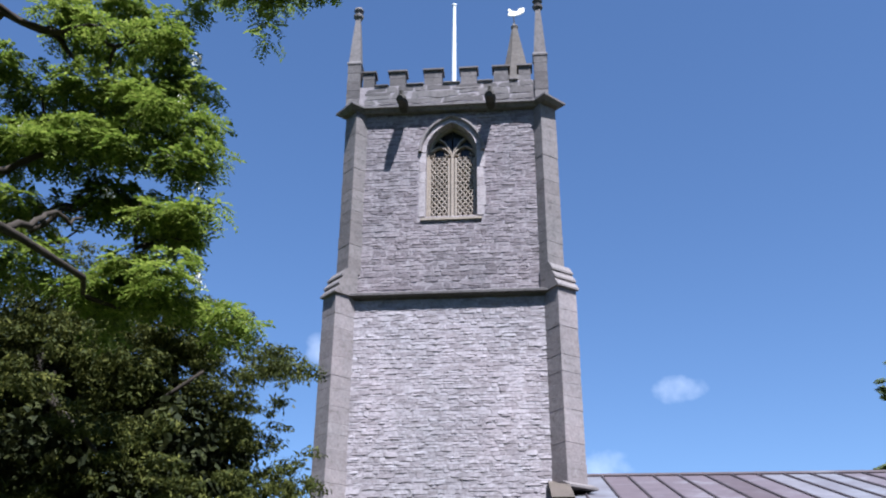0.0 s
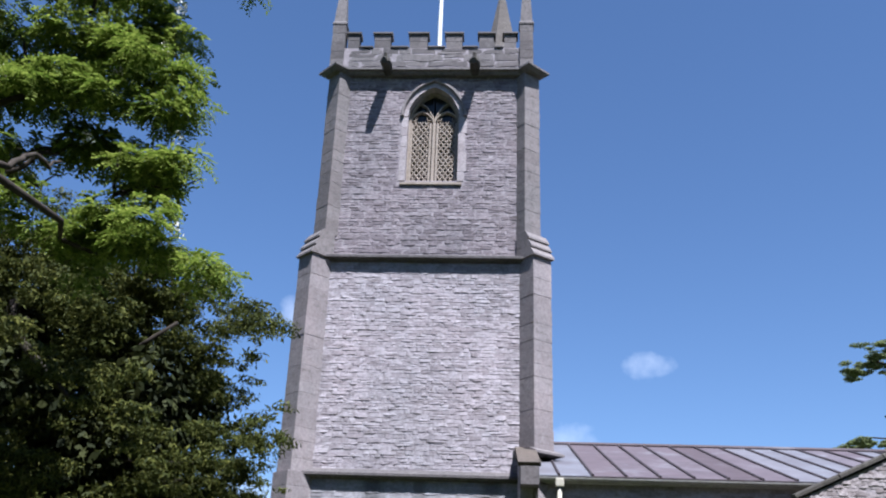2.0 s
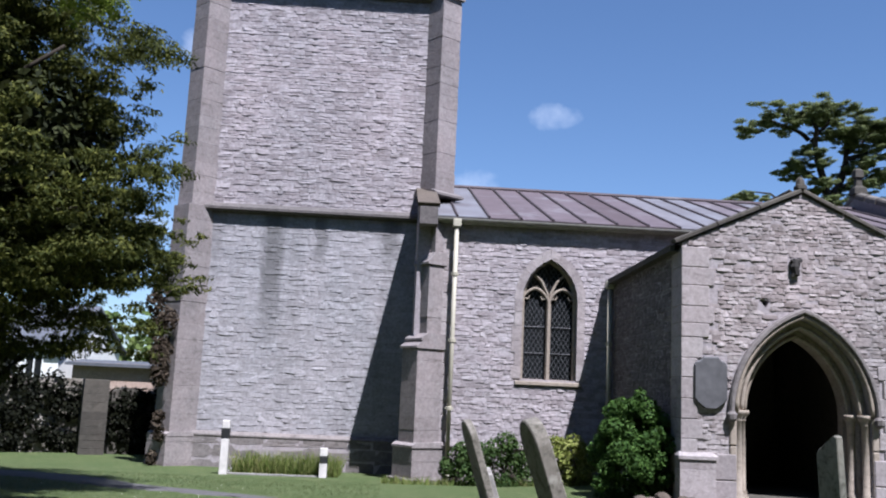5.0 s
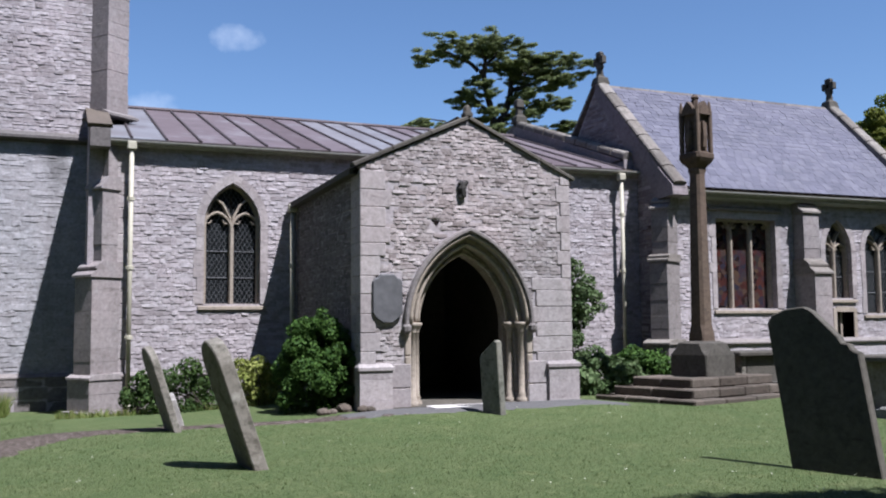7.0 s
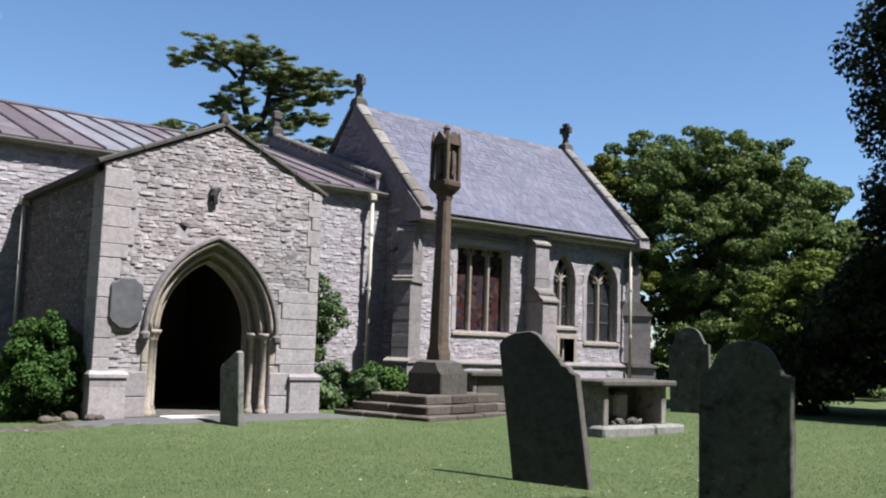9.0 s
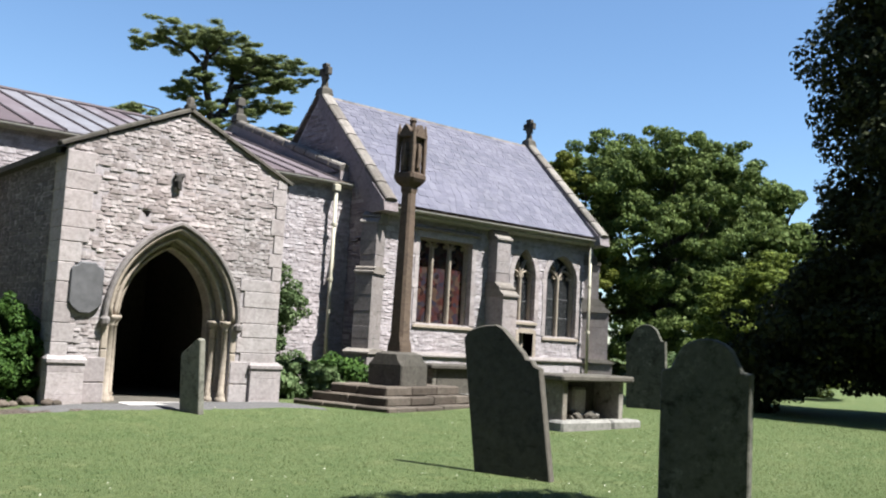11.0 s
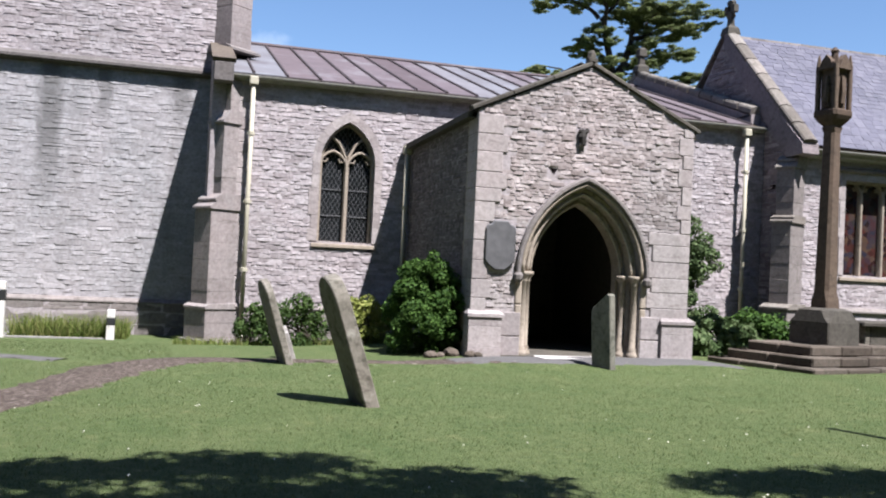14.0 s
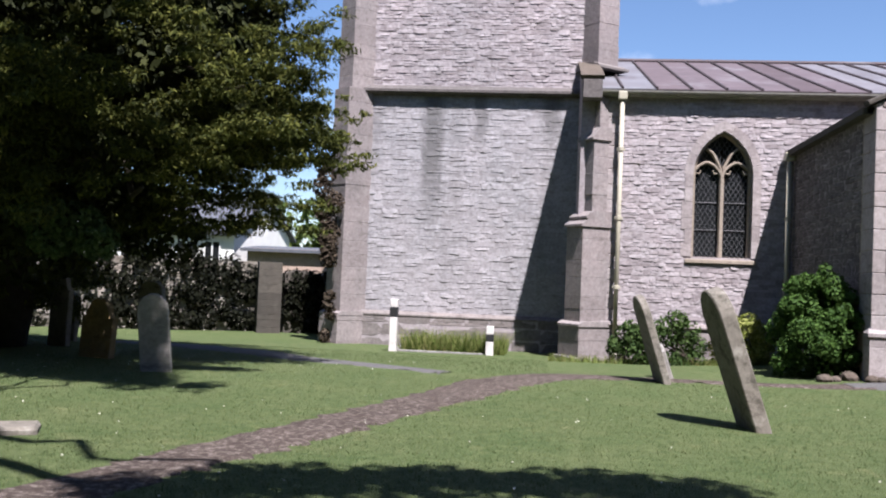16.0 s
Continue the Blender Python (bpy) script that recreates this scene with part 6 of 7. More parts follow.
# ---- boundary wall and the houses behind it ----
bwall = thing("boundary_wall", (-10.0, 24.0, -0.3), "rubble churchyard wall with a rough top, toned dark for shade", "wall")
wa, wb = Vector((-22.0, 21.0, 0)), Vector((-8.2, 27.6, 0))
al = (wb - wa).normalized()
FB = Face(wa, al, Vector((al.y, -al.x, 0)))
wlen = (wb - wa).length
bm = bmesh.new()
r = random.Random(9)
tops = [(wlen * i / 60, 2.15 - 0.45 * i / 60 + r.uniform(-0.1, 0.1)) for i in range(61)]
sheet(bm, FB, [(0, -0.5), (wlen, -0.5), *tops[::-1]], [], -0.45, 0.0)
# the core's dark stone puts the wall's shade into its colour
core = part("wall_core", bm, M_DARKSTONE, bwall)
pieces("stone", rubble(FB, -0.3, 1.75, lambda a, b: [(0, wlen)], 91, (0.1, 0.2), (0.25, 0.6), (0.01, 0.05)), STONE_SHAPES, M_GRAVE, core, 0)
gp = thing("gate_pier", (-8.1, 27.0, -0.3), "rough stone gate pier at the wall's end", "pier")
blocks(gp, [(-8.3, 26.6), (-7.7, 26.9), (-7.95, 27.5), (-8.55, 27.2)], -0.4, 1.75, 6, M_DARKSTONE, (0.15, 0.3))


b2 = thing("boundary_wall", (-5.4, 28.5, -0.3), "rubble wall beside the tower under leaves coloured dark for shade", "wall")
FB2 = Face((-8.0, 27.2, 0), (0.86, 0.5, 0), (0.5, -0.86, 0))
bm = bmesh.new()
sheet(bm, FB2, [(0.3, -0.5), (5.5, -0.5), *[(5.5 - 5.2 * i / 14, 1.5 + 0.08 * math.sin(i * 2.1)) for i in range(15)]], [], -0.45, 0.0)
part("wall_core", bm, M_DARKSTONE, b2)


def cottage(x0, x1, y0, y1, z0, ez, rz, label, material, windows, heading):
    m = Matrix.Translation(((x0 + x1) / 2, (y0 + y1) / 2, z0)) @ Matrix.Rotation(radians(heading), 4, "Z")
    hw, hd = (x1 - x0) / 2, (y1 - y0) / 2
    h = thing("house", (m.translation.x, m.translation.y, z0), label, "house", "houses beyond the wall")
    bm = bmesh.new()
    loft(bm, [[m @ Vector((x, y, z)) for y, z in ((-hd, 0), (hd, 0), (hd, ez), (0, rz - 0.1), (-hd, ez))] for x in (-hw, hw)])
    part("wall", bm, material, h)
    bm = bmesh.new()
    for s in (-1, 1):
        loft(bm, [[m @ Vector((x, y, z)) for y, z in ((s * (hd + 0.3), ez - 0.15), (0, rz), (0, rz + 0.12), (s * (hd + 0.3), ez - 0.03))] for x in (-hw - 0.25, hw + 0.25)])
    part("roof", bm, M_TILEROOF, h)
    for cx, w, v0, v1 in windows:
        win = part("window", bmesh.new(), None, h)
        bm = bmesh.new()
        box(bm, cx - w / 2, cx + w / 2, -hd - 0.04, -hd + 0.05, v0, v1, m)
        part("pane", bm, M_GLASS, win)
        bm = bmesh.new()
        for a0, a1, b0, b1 in ((cx - w / 2 - 0.06, cx - w / 2, v0, v1), (cx + w / 2, cx + w / 2 + 0.06, v0, v1), (cx - w / 2, cx + w / 2, v1, v1 + 0.06), (cx - w / 2, cx + w / 2, v0 - 0.06, v0), (cx - 0.03, cx + 0.03, v0, v1)):
            box(bm, a0, a1, -hd - 0.07, -hd, b0, b1, m)
        part("frame", bm, M_WHITE, win)
    return h


cottage(-27.5, -13.6, 42, 48, -2.2, 5.35, 7.2, "white rendered terrace house with a slate roof", M_RENDER, [(-5.2, 0.9, 3.6, 4.9), (-2.6, 0.9, 3.6, 4.9), (0.4, 0.9, 3.6, 4.9), (1.7, 0.9, 3.6, 4.9), (4.6, 0.9, 3.6, 4.9), (5.9, 0.7, 3.6, 4.9)], -8)
cottage(-13.0, -8.4, 39.5, 44, -2.2, 4.66, 4.7, "low pale brick outbuilding beyond the wall", M_BRICK, [], 2)

# ---- plants ----


def leaf_cloud(name, blobs, count, size, material, parent, seed, long=1.6, droop=0.0, shell=0.55, flat=0.0, label=""):
    """Many small pointed leaves in and on a set of blobs (x, y, z, rx, ry, rz)."""
    rng = np.random.default_rng(seed)
    b = np.array(blobs, dtype=float)
    wgt = (b[:, 3] * b[:, 4] + b[:, 4] * b[:, 5] + b[:, 3] * b[:, 5])
    idx = rng.choice(len(b), count, p=wgt / wgt.sum())
    d = rng.normal(size=(count, 3))
    d /= np.linalg.norm(d, axis=1)[:, None]
    rad = shell + (1 - shell) * rng.random(count) ** 0.6
    pos = b[idx, :3] + d * b[idx, 3:6] * rad[:, None]
    nrm = d + rng.normal(size=(count, 3)) * 0.7
    nrm[:, 2] += 0.35 + flat
    nrm /= np.linalg.norm(nrm, axis=1)[:, None]
    t = rng.normal(size=(count, 3)) + d * 0.8
    t[:, 2] -= droop
    t -= nrm * (t * nrm).sum(1)[:, None]
    t /= np.linalg.norm(t, axis=1)[:, None] + 1e-9
    s = np.cross(nrm, t)
    sz = size * rng.uniform(0.6, 1.3, count)
    L, W = (sz * long)[:, None], (sz / 2)[:, None]
    v = np.stack([pos - t * L / 2, pos + s * W, pos + t * L / 2, pos - s * W], 1).reshape(-1, 3)
    me = bpy.data.meshes.new(name)
    me.vertices.add(4 * count)
    me.vertices.foreach_set("co", v.ravel())
    me.loops.add(4 * count)
    me.loops.foreach_set("vertex_index", np.arange(4 * count))
    me.polygons.add(count)
    me.polygons.foreach_set("loop_start", np.arange(count) * 4)
    me.update(calc_edges=True)
    ob = link_mesh(name, me, material, parent, label)
    return ob


def fronds(name, blobs, count, material, parent, seed, pairs=5, step=0.036, size=0.046):
    """Pinnate leaves: leaflets in pairs along drooping stalks that start in a set of blobs."""
    rng = np.random.default_rng(seed)
    b = np.array(blobs, dtype=float)
    wgt = b[:, 3] * b[:, 4]
    idx = rng.choice(len(b), count, p=wgt / wgt.sum())
    d = rng.normal(size=(count, 3))
    d /= np.linalg.norm(d, axis=1)[:, None]
    start = b[idx, :3] + d * b[idx, 3:6] * (rng.random(count) ** 0.5)[:, None]
    run = d + rng.normal(size=(count, 3)) * 0.5
    run[:, 2] = run[:, 2] * 0.5 - 0.25
    run /= np.linalg.norm(run, axis=1)[:, None]
    side = np.cross(run, np.array([0.0, 0.0, 1.0])) + rng.normal(size=(count, 3)) * 0.25
    side /= np.linalg.norm(side, axis=1)[:, None]
    quads = []
    for k in range(1, pairs + 1):
        at = start + run * (step * k) - np.array([0.0, 0.0, 1.0]) * (0.0016 * k * k * step / 0.03)
        for s in (-1, 1):
            t = side * s + run * 0.45 - np.array([0.0, 0.0, 0.25]) + rng.normal(size=(count, 3)) * 0.12
            t /= np.linalg.norm(t, axis=1)[:, None]
            w = run - t * (run * t).sum(1)[:, None]
            sz = size * rng.uniform(0.75, 1.2, count)[:, None]
            quads.append(np.stack([at, at + t * sz * 0.7 + w * sz * 0.4, at + t * sz * 1.5, at + t * sz * 0.7 - w * sz * 0.4], 1))
    v = np.concatenate(quads).reshape(-1, 3)
    n = len(v) // 4
    me = bpy.data.meshes.new(name)
    me.vertices.add(4 * n)
    me.vertices.foreach_set("co", v.ravel())
    me.loops.add(4 * n)
    me.loops.foreach_set("vertex_index", np.arange(4 * n))
    me.polygons.add(n)
    me.polygons.foreach_set("loop_start", np.arange(n) * 4)
    me.update(calc_edges=True)
    return link_mesh(name, me, material, parent)


def clumps(c, r, n, size, seed, low=-1.0, squash=0.8, rough=0.25):
    """Blobs on and inside an uneven ellipsoid: centre, half axes."""
    rr = random.Random(seed)
    out = []
    for _ in range(n):
        while True:
            d = Vector((rr.gauss(0, 1), rr.gauss(0, 1), rr.gauss(0, 1))).normalized()
            if d.z > low:
                break
        k = (0.45 + 0.55 * rr.random() ** 0.5) * (1 + rough * noise.noise(d * 2.2 + Vector((seed, 0, 0))))
        s = size * rr.uniform(0.6, 1.3)
        out.append((c[0] + d.x * r[0] * k, c[1] + d.y * r[1] * k, c[2] + d.z * r[2] * k, s, s, s * squash))
    return out


def split(blobs, k, scale, seed, pull=0.0, spread=1.1, flat=0.8):
    """Breaks blobs into k smaller ones each, strewn about; pull lets them hang."""
    rr = random.Random(seed)
    out = []
    for x, y, z, a, b, c in blobs:
        for _ in range(k):
            d = Vector((rr.gauss(0, 1), rr.gauss(0, 1), rr.gauss(0, 1))).normalized() * rr.uniform(0.35, spread)
            s = scale * rr.uniform(0.6, 1.35)
            out.append((x + d.x * a, y + d.y * b, z + d.z * c - pull * rr.random(), a * s, b * s, c * s * flat))
    return out


def limb(bm, a, b, r0, r1, seed, wander=0.12, n=7):
    rr = random.Random(seed)
    a, b = Vector(a), Vector(b)
    ln = (b - a).length
    pts = []
    off = Vector((0, 0, 0))
    for i in range(n):
        t = i / (n - 1)
        if 0 < i < n - 1:
            off += Vector((rr.gauss(0, 1), rr.gauss(0, 1), rr.gauss(0, 1))) * wander * ln / n
        pts.append(a.lerp(b, t) + off * (1 if i < n - 1 else 0.6))
    tube(bm, pts, [r0 + (r1 - r0) * i / (n - 1) for i in range(n)], 7)
    return pts


def tree(name, at, label, trunk_top, r0, material, blobs, count, leaf, seed, limbs=10, **kw):
    t = thing(name, (at[0], at[1], at[2] if len(at) > 2 else lie(at[0], at[1])), label, "tree")
    z0 = t.location.z
    bm = bmesh.new()
    pts = limb(bm, (at[0], at[1], z0 - 0.2), trunk_top, r0, r0 * 0.35, seed, 0.08, 9)
    part("trunk", bm, M_BARK, t, smooth=True)
    rr = random.Random(seed + 1)
    for i in range(limbs):
        tgt = blobs[rr.randrange(len(blobs))]
        s = pts[rr.randrange(3, 9)]
        bm = bmesh.new()
        limb(bm, s, tgt[:3], r0 * 0.28, r0 * 0.06, seed + 10 + i, 0.25)
        part("limb", bm, M_BARK, t, smooth=True)
    leaf_cloud("crown", blobs, count, leaf, material, t, seed, **kw)["kind"] = "stuff"
    return t


# the dark yew in front of the tower's west side
yb = clumps((-7.9, 14.7, 4.7), (4.4, 3.6, 4.3), 190, 0.62, 3, -0.6, 0.5, 0.3)
yb += clumps((-6.4, 14.5, 6.4), (1.6, 1.5, 2.1), 26, 0.5, 6, -0.8, 0.55)
yb += clumps((-4.9, 14.4, 4.4), (1.3, 1.2, 2.0), 30, 0.4, 5, -0.8, 0.5)
yb += clumps((-10.5, 16.5, 2.2), (3.2, 2.5, 1.6), 60, 0.6, 7, -0.9, 0.6)
yb += [(-3.6, 14.6, 3.35, 0.75, 0.4, 0.22), (-3.15, 14.5, 3.55, 0.4, 0.25, 0.14), (-3.9, 14.4, 2.7, 0.6, 0.35, 0.2), (-4.4, 14.5, 2.4, 0.8, 0.4, 0.2), (-3.9, 14.6, 4.6, 0.5, 0.4, 0.3), (-3.75, 14.4, 5.2, 0.5, 0.4, 0.3), (-5.6, 14.3, 2.25, 0.9, 0.5, 0.22), (-7.0, 14.2, 2.0, 0.9, 0.6, 0.3), (-3.6, 14.5, 4.1, 0.5, 0.3, 0.2), (-4.0, 14.5, 5.9, 0.5, 0.4, 0.3), (-4.3, 14.5, 6.5, 0.5, 0.4, 0.3), (-8.5, 14.0, 1.9, 1.0, 0.6, 0.35), (-5.2, 14.4, 2.7, 0.8, 0.6, 0.4), (-4.7, 14.5, 3.3, 0.7, 0.5, 0.4), (-5.9, 14.5, 3.3, 0.9, 0.7, 0.6), (-6.6, 14.4, 2.6, 0.9, 0.7, 0.5)]
yb += clumps((-9.2, 13.6, 3.6), (2.6, 1.6, 1.8), 60, 0.6, 8, -0.9, 0.6) + clumps((-7.6, 14.2, 6.8), (2.4, 1.6, 1.6), 40, 0.6, 9, -0.9, 0.6)
yb += clumps((-8.4, 14.4, 3.6), (2.4, 1.4, 1.0), 40, 0.55, 12, -0.9, 0.5) + clumps((-5.6, 14.6, 3.6), (1.5, 1.2, 1.3), 30, 0.5, 13, -0.9, 0.5) + clumps((-6.2, 14.5, 7.6), (1.2, 1.1, 1.2), 18, 0.45, 14, -0.8, 0.55)
yew = tree("yew_tree", (-9.6, 16.0), "large dark yew with hanging boughs beside the tower", (-8.3, 14.8, 7.2), 0.45, M_YEW, split(yb, 9, 0.45, 3, 0.3, 1.3, 0.75), 430000, 0.032, 21, 16, long=3.2, droop=0.8, shell=0.1)
# inner leaves take a darker colour that stands in for the crown's shade
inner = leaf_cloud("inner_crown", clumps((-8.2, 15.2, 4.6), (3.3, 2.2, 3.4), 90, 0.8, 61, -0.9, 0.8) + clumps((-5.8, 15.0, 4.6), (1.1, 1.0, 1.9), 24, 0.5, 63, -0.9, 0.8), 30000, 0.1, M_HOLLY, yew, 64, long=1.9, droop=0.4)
inner["kind"] = "stuff"
# ivy-like bright shrub under the yew
iv = thing("ivy_growth", (-6.9, 13.2, 1.6), "bright green ivy hanging from the yew boughs", "ivy")
leaf_cloud("foliage", [(-6.8, 13.2, 2.05, 0.45, 0.4, 0.32), (-7.1, 13.2, 1.85, 0.4, 0.35, 0.32), (-6.45, 13.2, 1.8, 0.32, 0.35, 0.28), (-7.4, 13.3, 2.2, 0.45, 0.35, 0.3)], 3000, 0.07, M_CLIMB, iv, 4, long=1.1)["kind"] = "stuff"

# leaf layer added over both walls so that their colour looks shaded
ivw = thing("wall_shade_leaves", (-12.0, 25.0, -0.3), "leaf layer added to the churchyard wall, coloured near-black for shade", "ivy")
rv = random.Random(77)
leaf_cloud("foliage", [(*(FB.p(rv.uniform(0, wlen), rv.uniform(-0.1, 1.95) , 0.05)), 0.4, 0.3, 0.28) for _ in range(190)] + [(*(FB2.p(rv.uniform(0.4, 5.2), rv.uniform(-0.1, 1.5), 0.05)), 0.35, 0.25, 0.25) for _ in range(90)], 32000, 0.1, M_SHADE_LEAF, ivw, 14, long=1.2)["kind"] = "stuff"

dead = thing("withered_ivy", (-5.7, 24.1, -0.3), "withered brown ivy clinging to the tower's corner", "ivy")
leaf_cloud("foliage", [(-5.75 + rv.uniform(-0.2, 0.22), 23.95 + rv.uniform(-0.12, 0.12), z, 0.24, 0.2, 0.3) for z in (4.3, 4.0, 3.7, 3.4, 3.1, 2.8, 2.5, 2.2, 1.9, 2.4, 3.3)] + [(-5.6 + rv.uniform(-0.12, 0.12), 23.9, z, 0.16, 0.14, 0.2) for z in (0.9, 0.7, 0.5, -0.1)], 3400, 0.075, M_DEADIVY, dead, 16, long=1.3, droop=0.6)["kind"] = "stuff"

# the robinia that overhangs the lawn
rob = thing("robinia_tree", (-7.2, 3.2, 0), "spreading robinia with pale flowers and bright leaflets", "tree")
bm = bmesh.new()
limb(bm, (-7.2, 3.2, -0.2), (-6.4, 4.4, 6.0), 0.42, 0.26, 5, 0.1, 8)
part("trunk", bm, M_BARK, rob, smooth=True)
ROB_LIMBS = [((-6.4, 4.4, 6.0), (-6.7, 8.4, 9.2), 0.16, 0.05), ((-6.4, 4.4, 6.0), (-4.1, 8.9, 5.65), 0.11, 0.022), ((-5.0, 7.4, 5.9), (-4.75, 8.8, 6.7), 0.05, 0.015), ((-6.7, 8.4, 9.2), (-5.0, 8.8, 9.45), 0.075, 0.02), ((-5.7, 8.8, 9.4), (-5.1, 8.8, 8.7), 0.045, 0.015), ((-6.4, 4.4, 6.0), (-6.2, 8.6, 6.6), 0.13, 0.03),
             ((-6.6, 8.0, 9.0), (-4.6, 9.0, 9.1), 0.06, 0.015), ((-6.4, 4.4, 6.0), (-3.2, 7.0, 10.6), 0.13, 0.03), ((-6.4, 4.4, 6.0), (0.6, 2.0, 9.0), 0.13, 0.03),
             ((-6.4, 4.4, 6.0), (2.6, 0.8, 9.4), 0.12, 0.02), ((-3.2, 7.0, 10.6), (-2.4, 9.0, 10.0), 0.04, 0.01), ((-5.3, 8.7, 6.5), (-4.7, 9.0, 7.0), 0.035, 0.012), ((-5.9, 8.6, 7.2), (-4.6, 9.0, 7.9), 0.05, 0.015)]
for i, (a, b, r0, r1) in enumerate(ROB_LIMBS):
    bm = bmesh.new()
    limb(bm, a, b, r0, r1, 40 + i, 0.42, 14)
    part("limb", bm, M_BARK, rob, smooth=True)
rt = random.Random(21)
ROB_TIPS = ((-4.4, 9.0, 8.3), (-5.0, 9.0, 7.0), (-4.2, 9.0, 6.4), (-5.6, 9.0, 8.2), (-4.9, 9.0, 9.2), (-5.4, 9.0, 6.4))
for i, tip in enumerate(ROB_TIPS):
    for k in range(3):
        bm = bmesh.new()
        a = Vector(tip)
        limb(bm, a, a + Vector((rt.uniform(-0.7, 0.9), rt.uniform(-0.2, 0.3), rt.uniform(-0.5, 0.5))), 0.025, 0.007, 300 + 5 * i + k, 0.4, 7)
        part("twig", bm, M_BARK, rob, smooth=True)
rb = [(-5.9, 9.0, 8.75, 0.55, 0.5, 0.45), (-5.2, 9.1, 8.5, 0.6, 0.5, 0.4), (-4.6, 9.0, 9.1, 0.6, 0.5, 0.3), (-4.1, 9.0, 8.6, 0.5, 0.5, 0.35), (-3.75, 9.1, 8.15, 0.4, 0.4, 0.35),
      (-5.6, 9.0, 7.9, 0.6, 0.5, 0.35), (-4.9, 9.0, 7.7, 0.6, 0.5, 0.4), (-4.2, 9.0, 7.8, 0.55, 0.5, 0.4), (-3.7, 9.0, 7.6, 0.35, 0.4, 0.3), (-4.5, 9.1, 7.1, 0.55, 0.5, 0.35),
      (-3.9, 9.0, 6.75, 0.5, 0.45, 0.3), (-3.5, 9.0, 6.85, 0.3, 0.35, 0.28), (-5.6, 9.0, 7.0, 0.5, 0.45, 0.25), (-5.9, 9.1, 6.35, 0.4, 0.4, 0.25), (-5.2, 9.0, 6.35, 0.35, 0.3, 0.2),
      (-4.1, 9.0, 6.25, 0.5, 0.45, 0.3), (-3.6, 9.0, 5.85, 0.45, 0.4, 0.22), (-3.05, 9.1, 5.6, 0.3, 0.35, 0.16), (-4.6, 9.2, 5.9, 0.45, 0.4, 0.25), (-4.7, 9.1, 9.75, 0.6, 0.5, 0.35),
      (-6.4, 9.0, 8.0, 0.6, 0.5, 0.5), (-6.3, 9.0, 7.2, 0.5, 0.5, 0.35), (-3.1, 8.95, 9.95, 0.35, 0.3, 0.14), (-2.5, 8.9, 10.05, 0.35, 0.3, 0.1), (-2.95, 9.0, 9.3, 0.09, 0.1, 0.16), (-3.0, 9.0, 9.6, 0.12, 0.12, 0.14),
      (-3.6, 8.8, 10.2, 0.4, 0.35, 0.15), (-5.5, 8.9, 9.6, 0.5, 0.5, 0.3), (-2.2, 8.9, 10.1, 0.25, 0.2, 0.1)]
# boughs over the camera that throw the shade on the lawn
rr = random.Random(12)
SHADE = [(-0.3, 2.6), (0.5, 3.2), (1.4, 3.7), (2.4, 3.8), (3.3, 3.7), (4.1, 3.2), (0.2, 2.0), (1.6, 2.6), (2.8, 2.7), (3.8, 2.3), (7.0, 2.9), (7.9, 3.0), (8.7, 2.7), (9.4, 2.5), (10.1, 1.8), (7.6, 2.1), (8.8, 1.7), (2.7, 1.2), (5.4, 0.9), (7.2, 0.9), (11.0, 0.8), (-1.2, 1.4), (0.8, 0.8), (4.2, 1.2)]
sb = []
for x, y in SHADE:
    sb.append((x + rr.uniform(-0.2, 0.2), y - 0.85 + rr.uniform(-0.2, 0.2), 9.0 + rr.uniform(-0.4, 0.5), rr.uniform(0.7, 1.0), rr.uniform(0.5, 0.75), 0.4))
fronds("crown", split(rb, 8, 0.36, 5, 0.05, 1.2, 0.6), 7000, M_ROBINIA, rob, 8, 6, 0.034, 0.045)["kind"] = "stuff"
leaf_cloud("upper_crown", sb, 19000, 0.12, M_ROBINIA, rob, 18, long=1.6, shell=0.1)["kind"] = "stuff"
FLOWERS = [(-3.75, 8.75, 8.75), (-4.35, 8.7, 7.85), (-3.95, 8.75, 7.45), (-3.5, 8.7, 6.95), (-3.35, 8.7, 5.85), (-5.6, 8.6, 7.75), (-3.9, 8.8, 8.2), (-4.5, 8.7, 6.95)]
for p in FLOWERS:
    leaf_cloud("flower_cluster", [(p[0], p[1], p[2], 0.06, 0.06, 0.09), (p[0] + 0.06, p[1], p[2] - 0.05, 0.045, 0.045, 0.06)], 38, 0.03, M_PETAL, rob, int(p[0] * -100), long=1.0, label="hanging white flower cluster")

# the cedar behind the church
ced = thing("cedar_tree", (22.0, 46.0, 0), "old flat-topped cedar behind the church", "tree")
bm = bmesh.new()
limb(bm, (22.3, 46, -0.3), (22.1, 46, 12.6), 0.7, 0.34, 3, 0.03)
part("trunk", bm, M_BARK, ced, smooth=True)
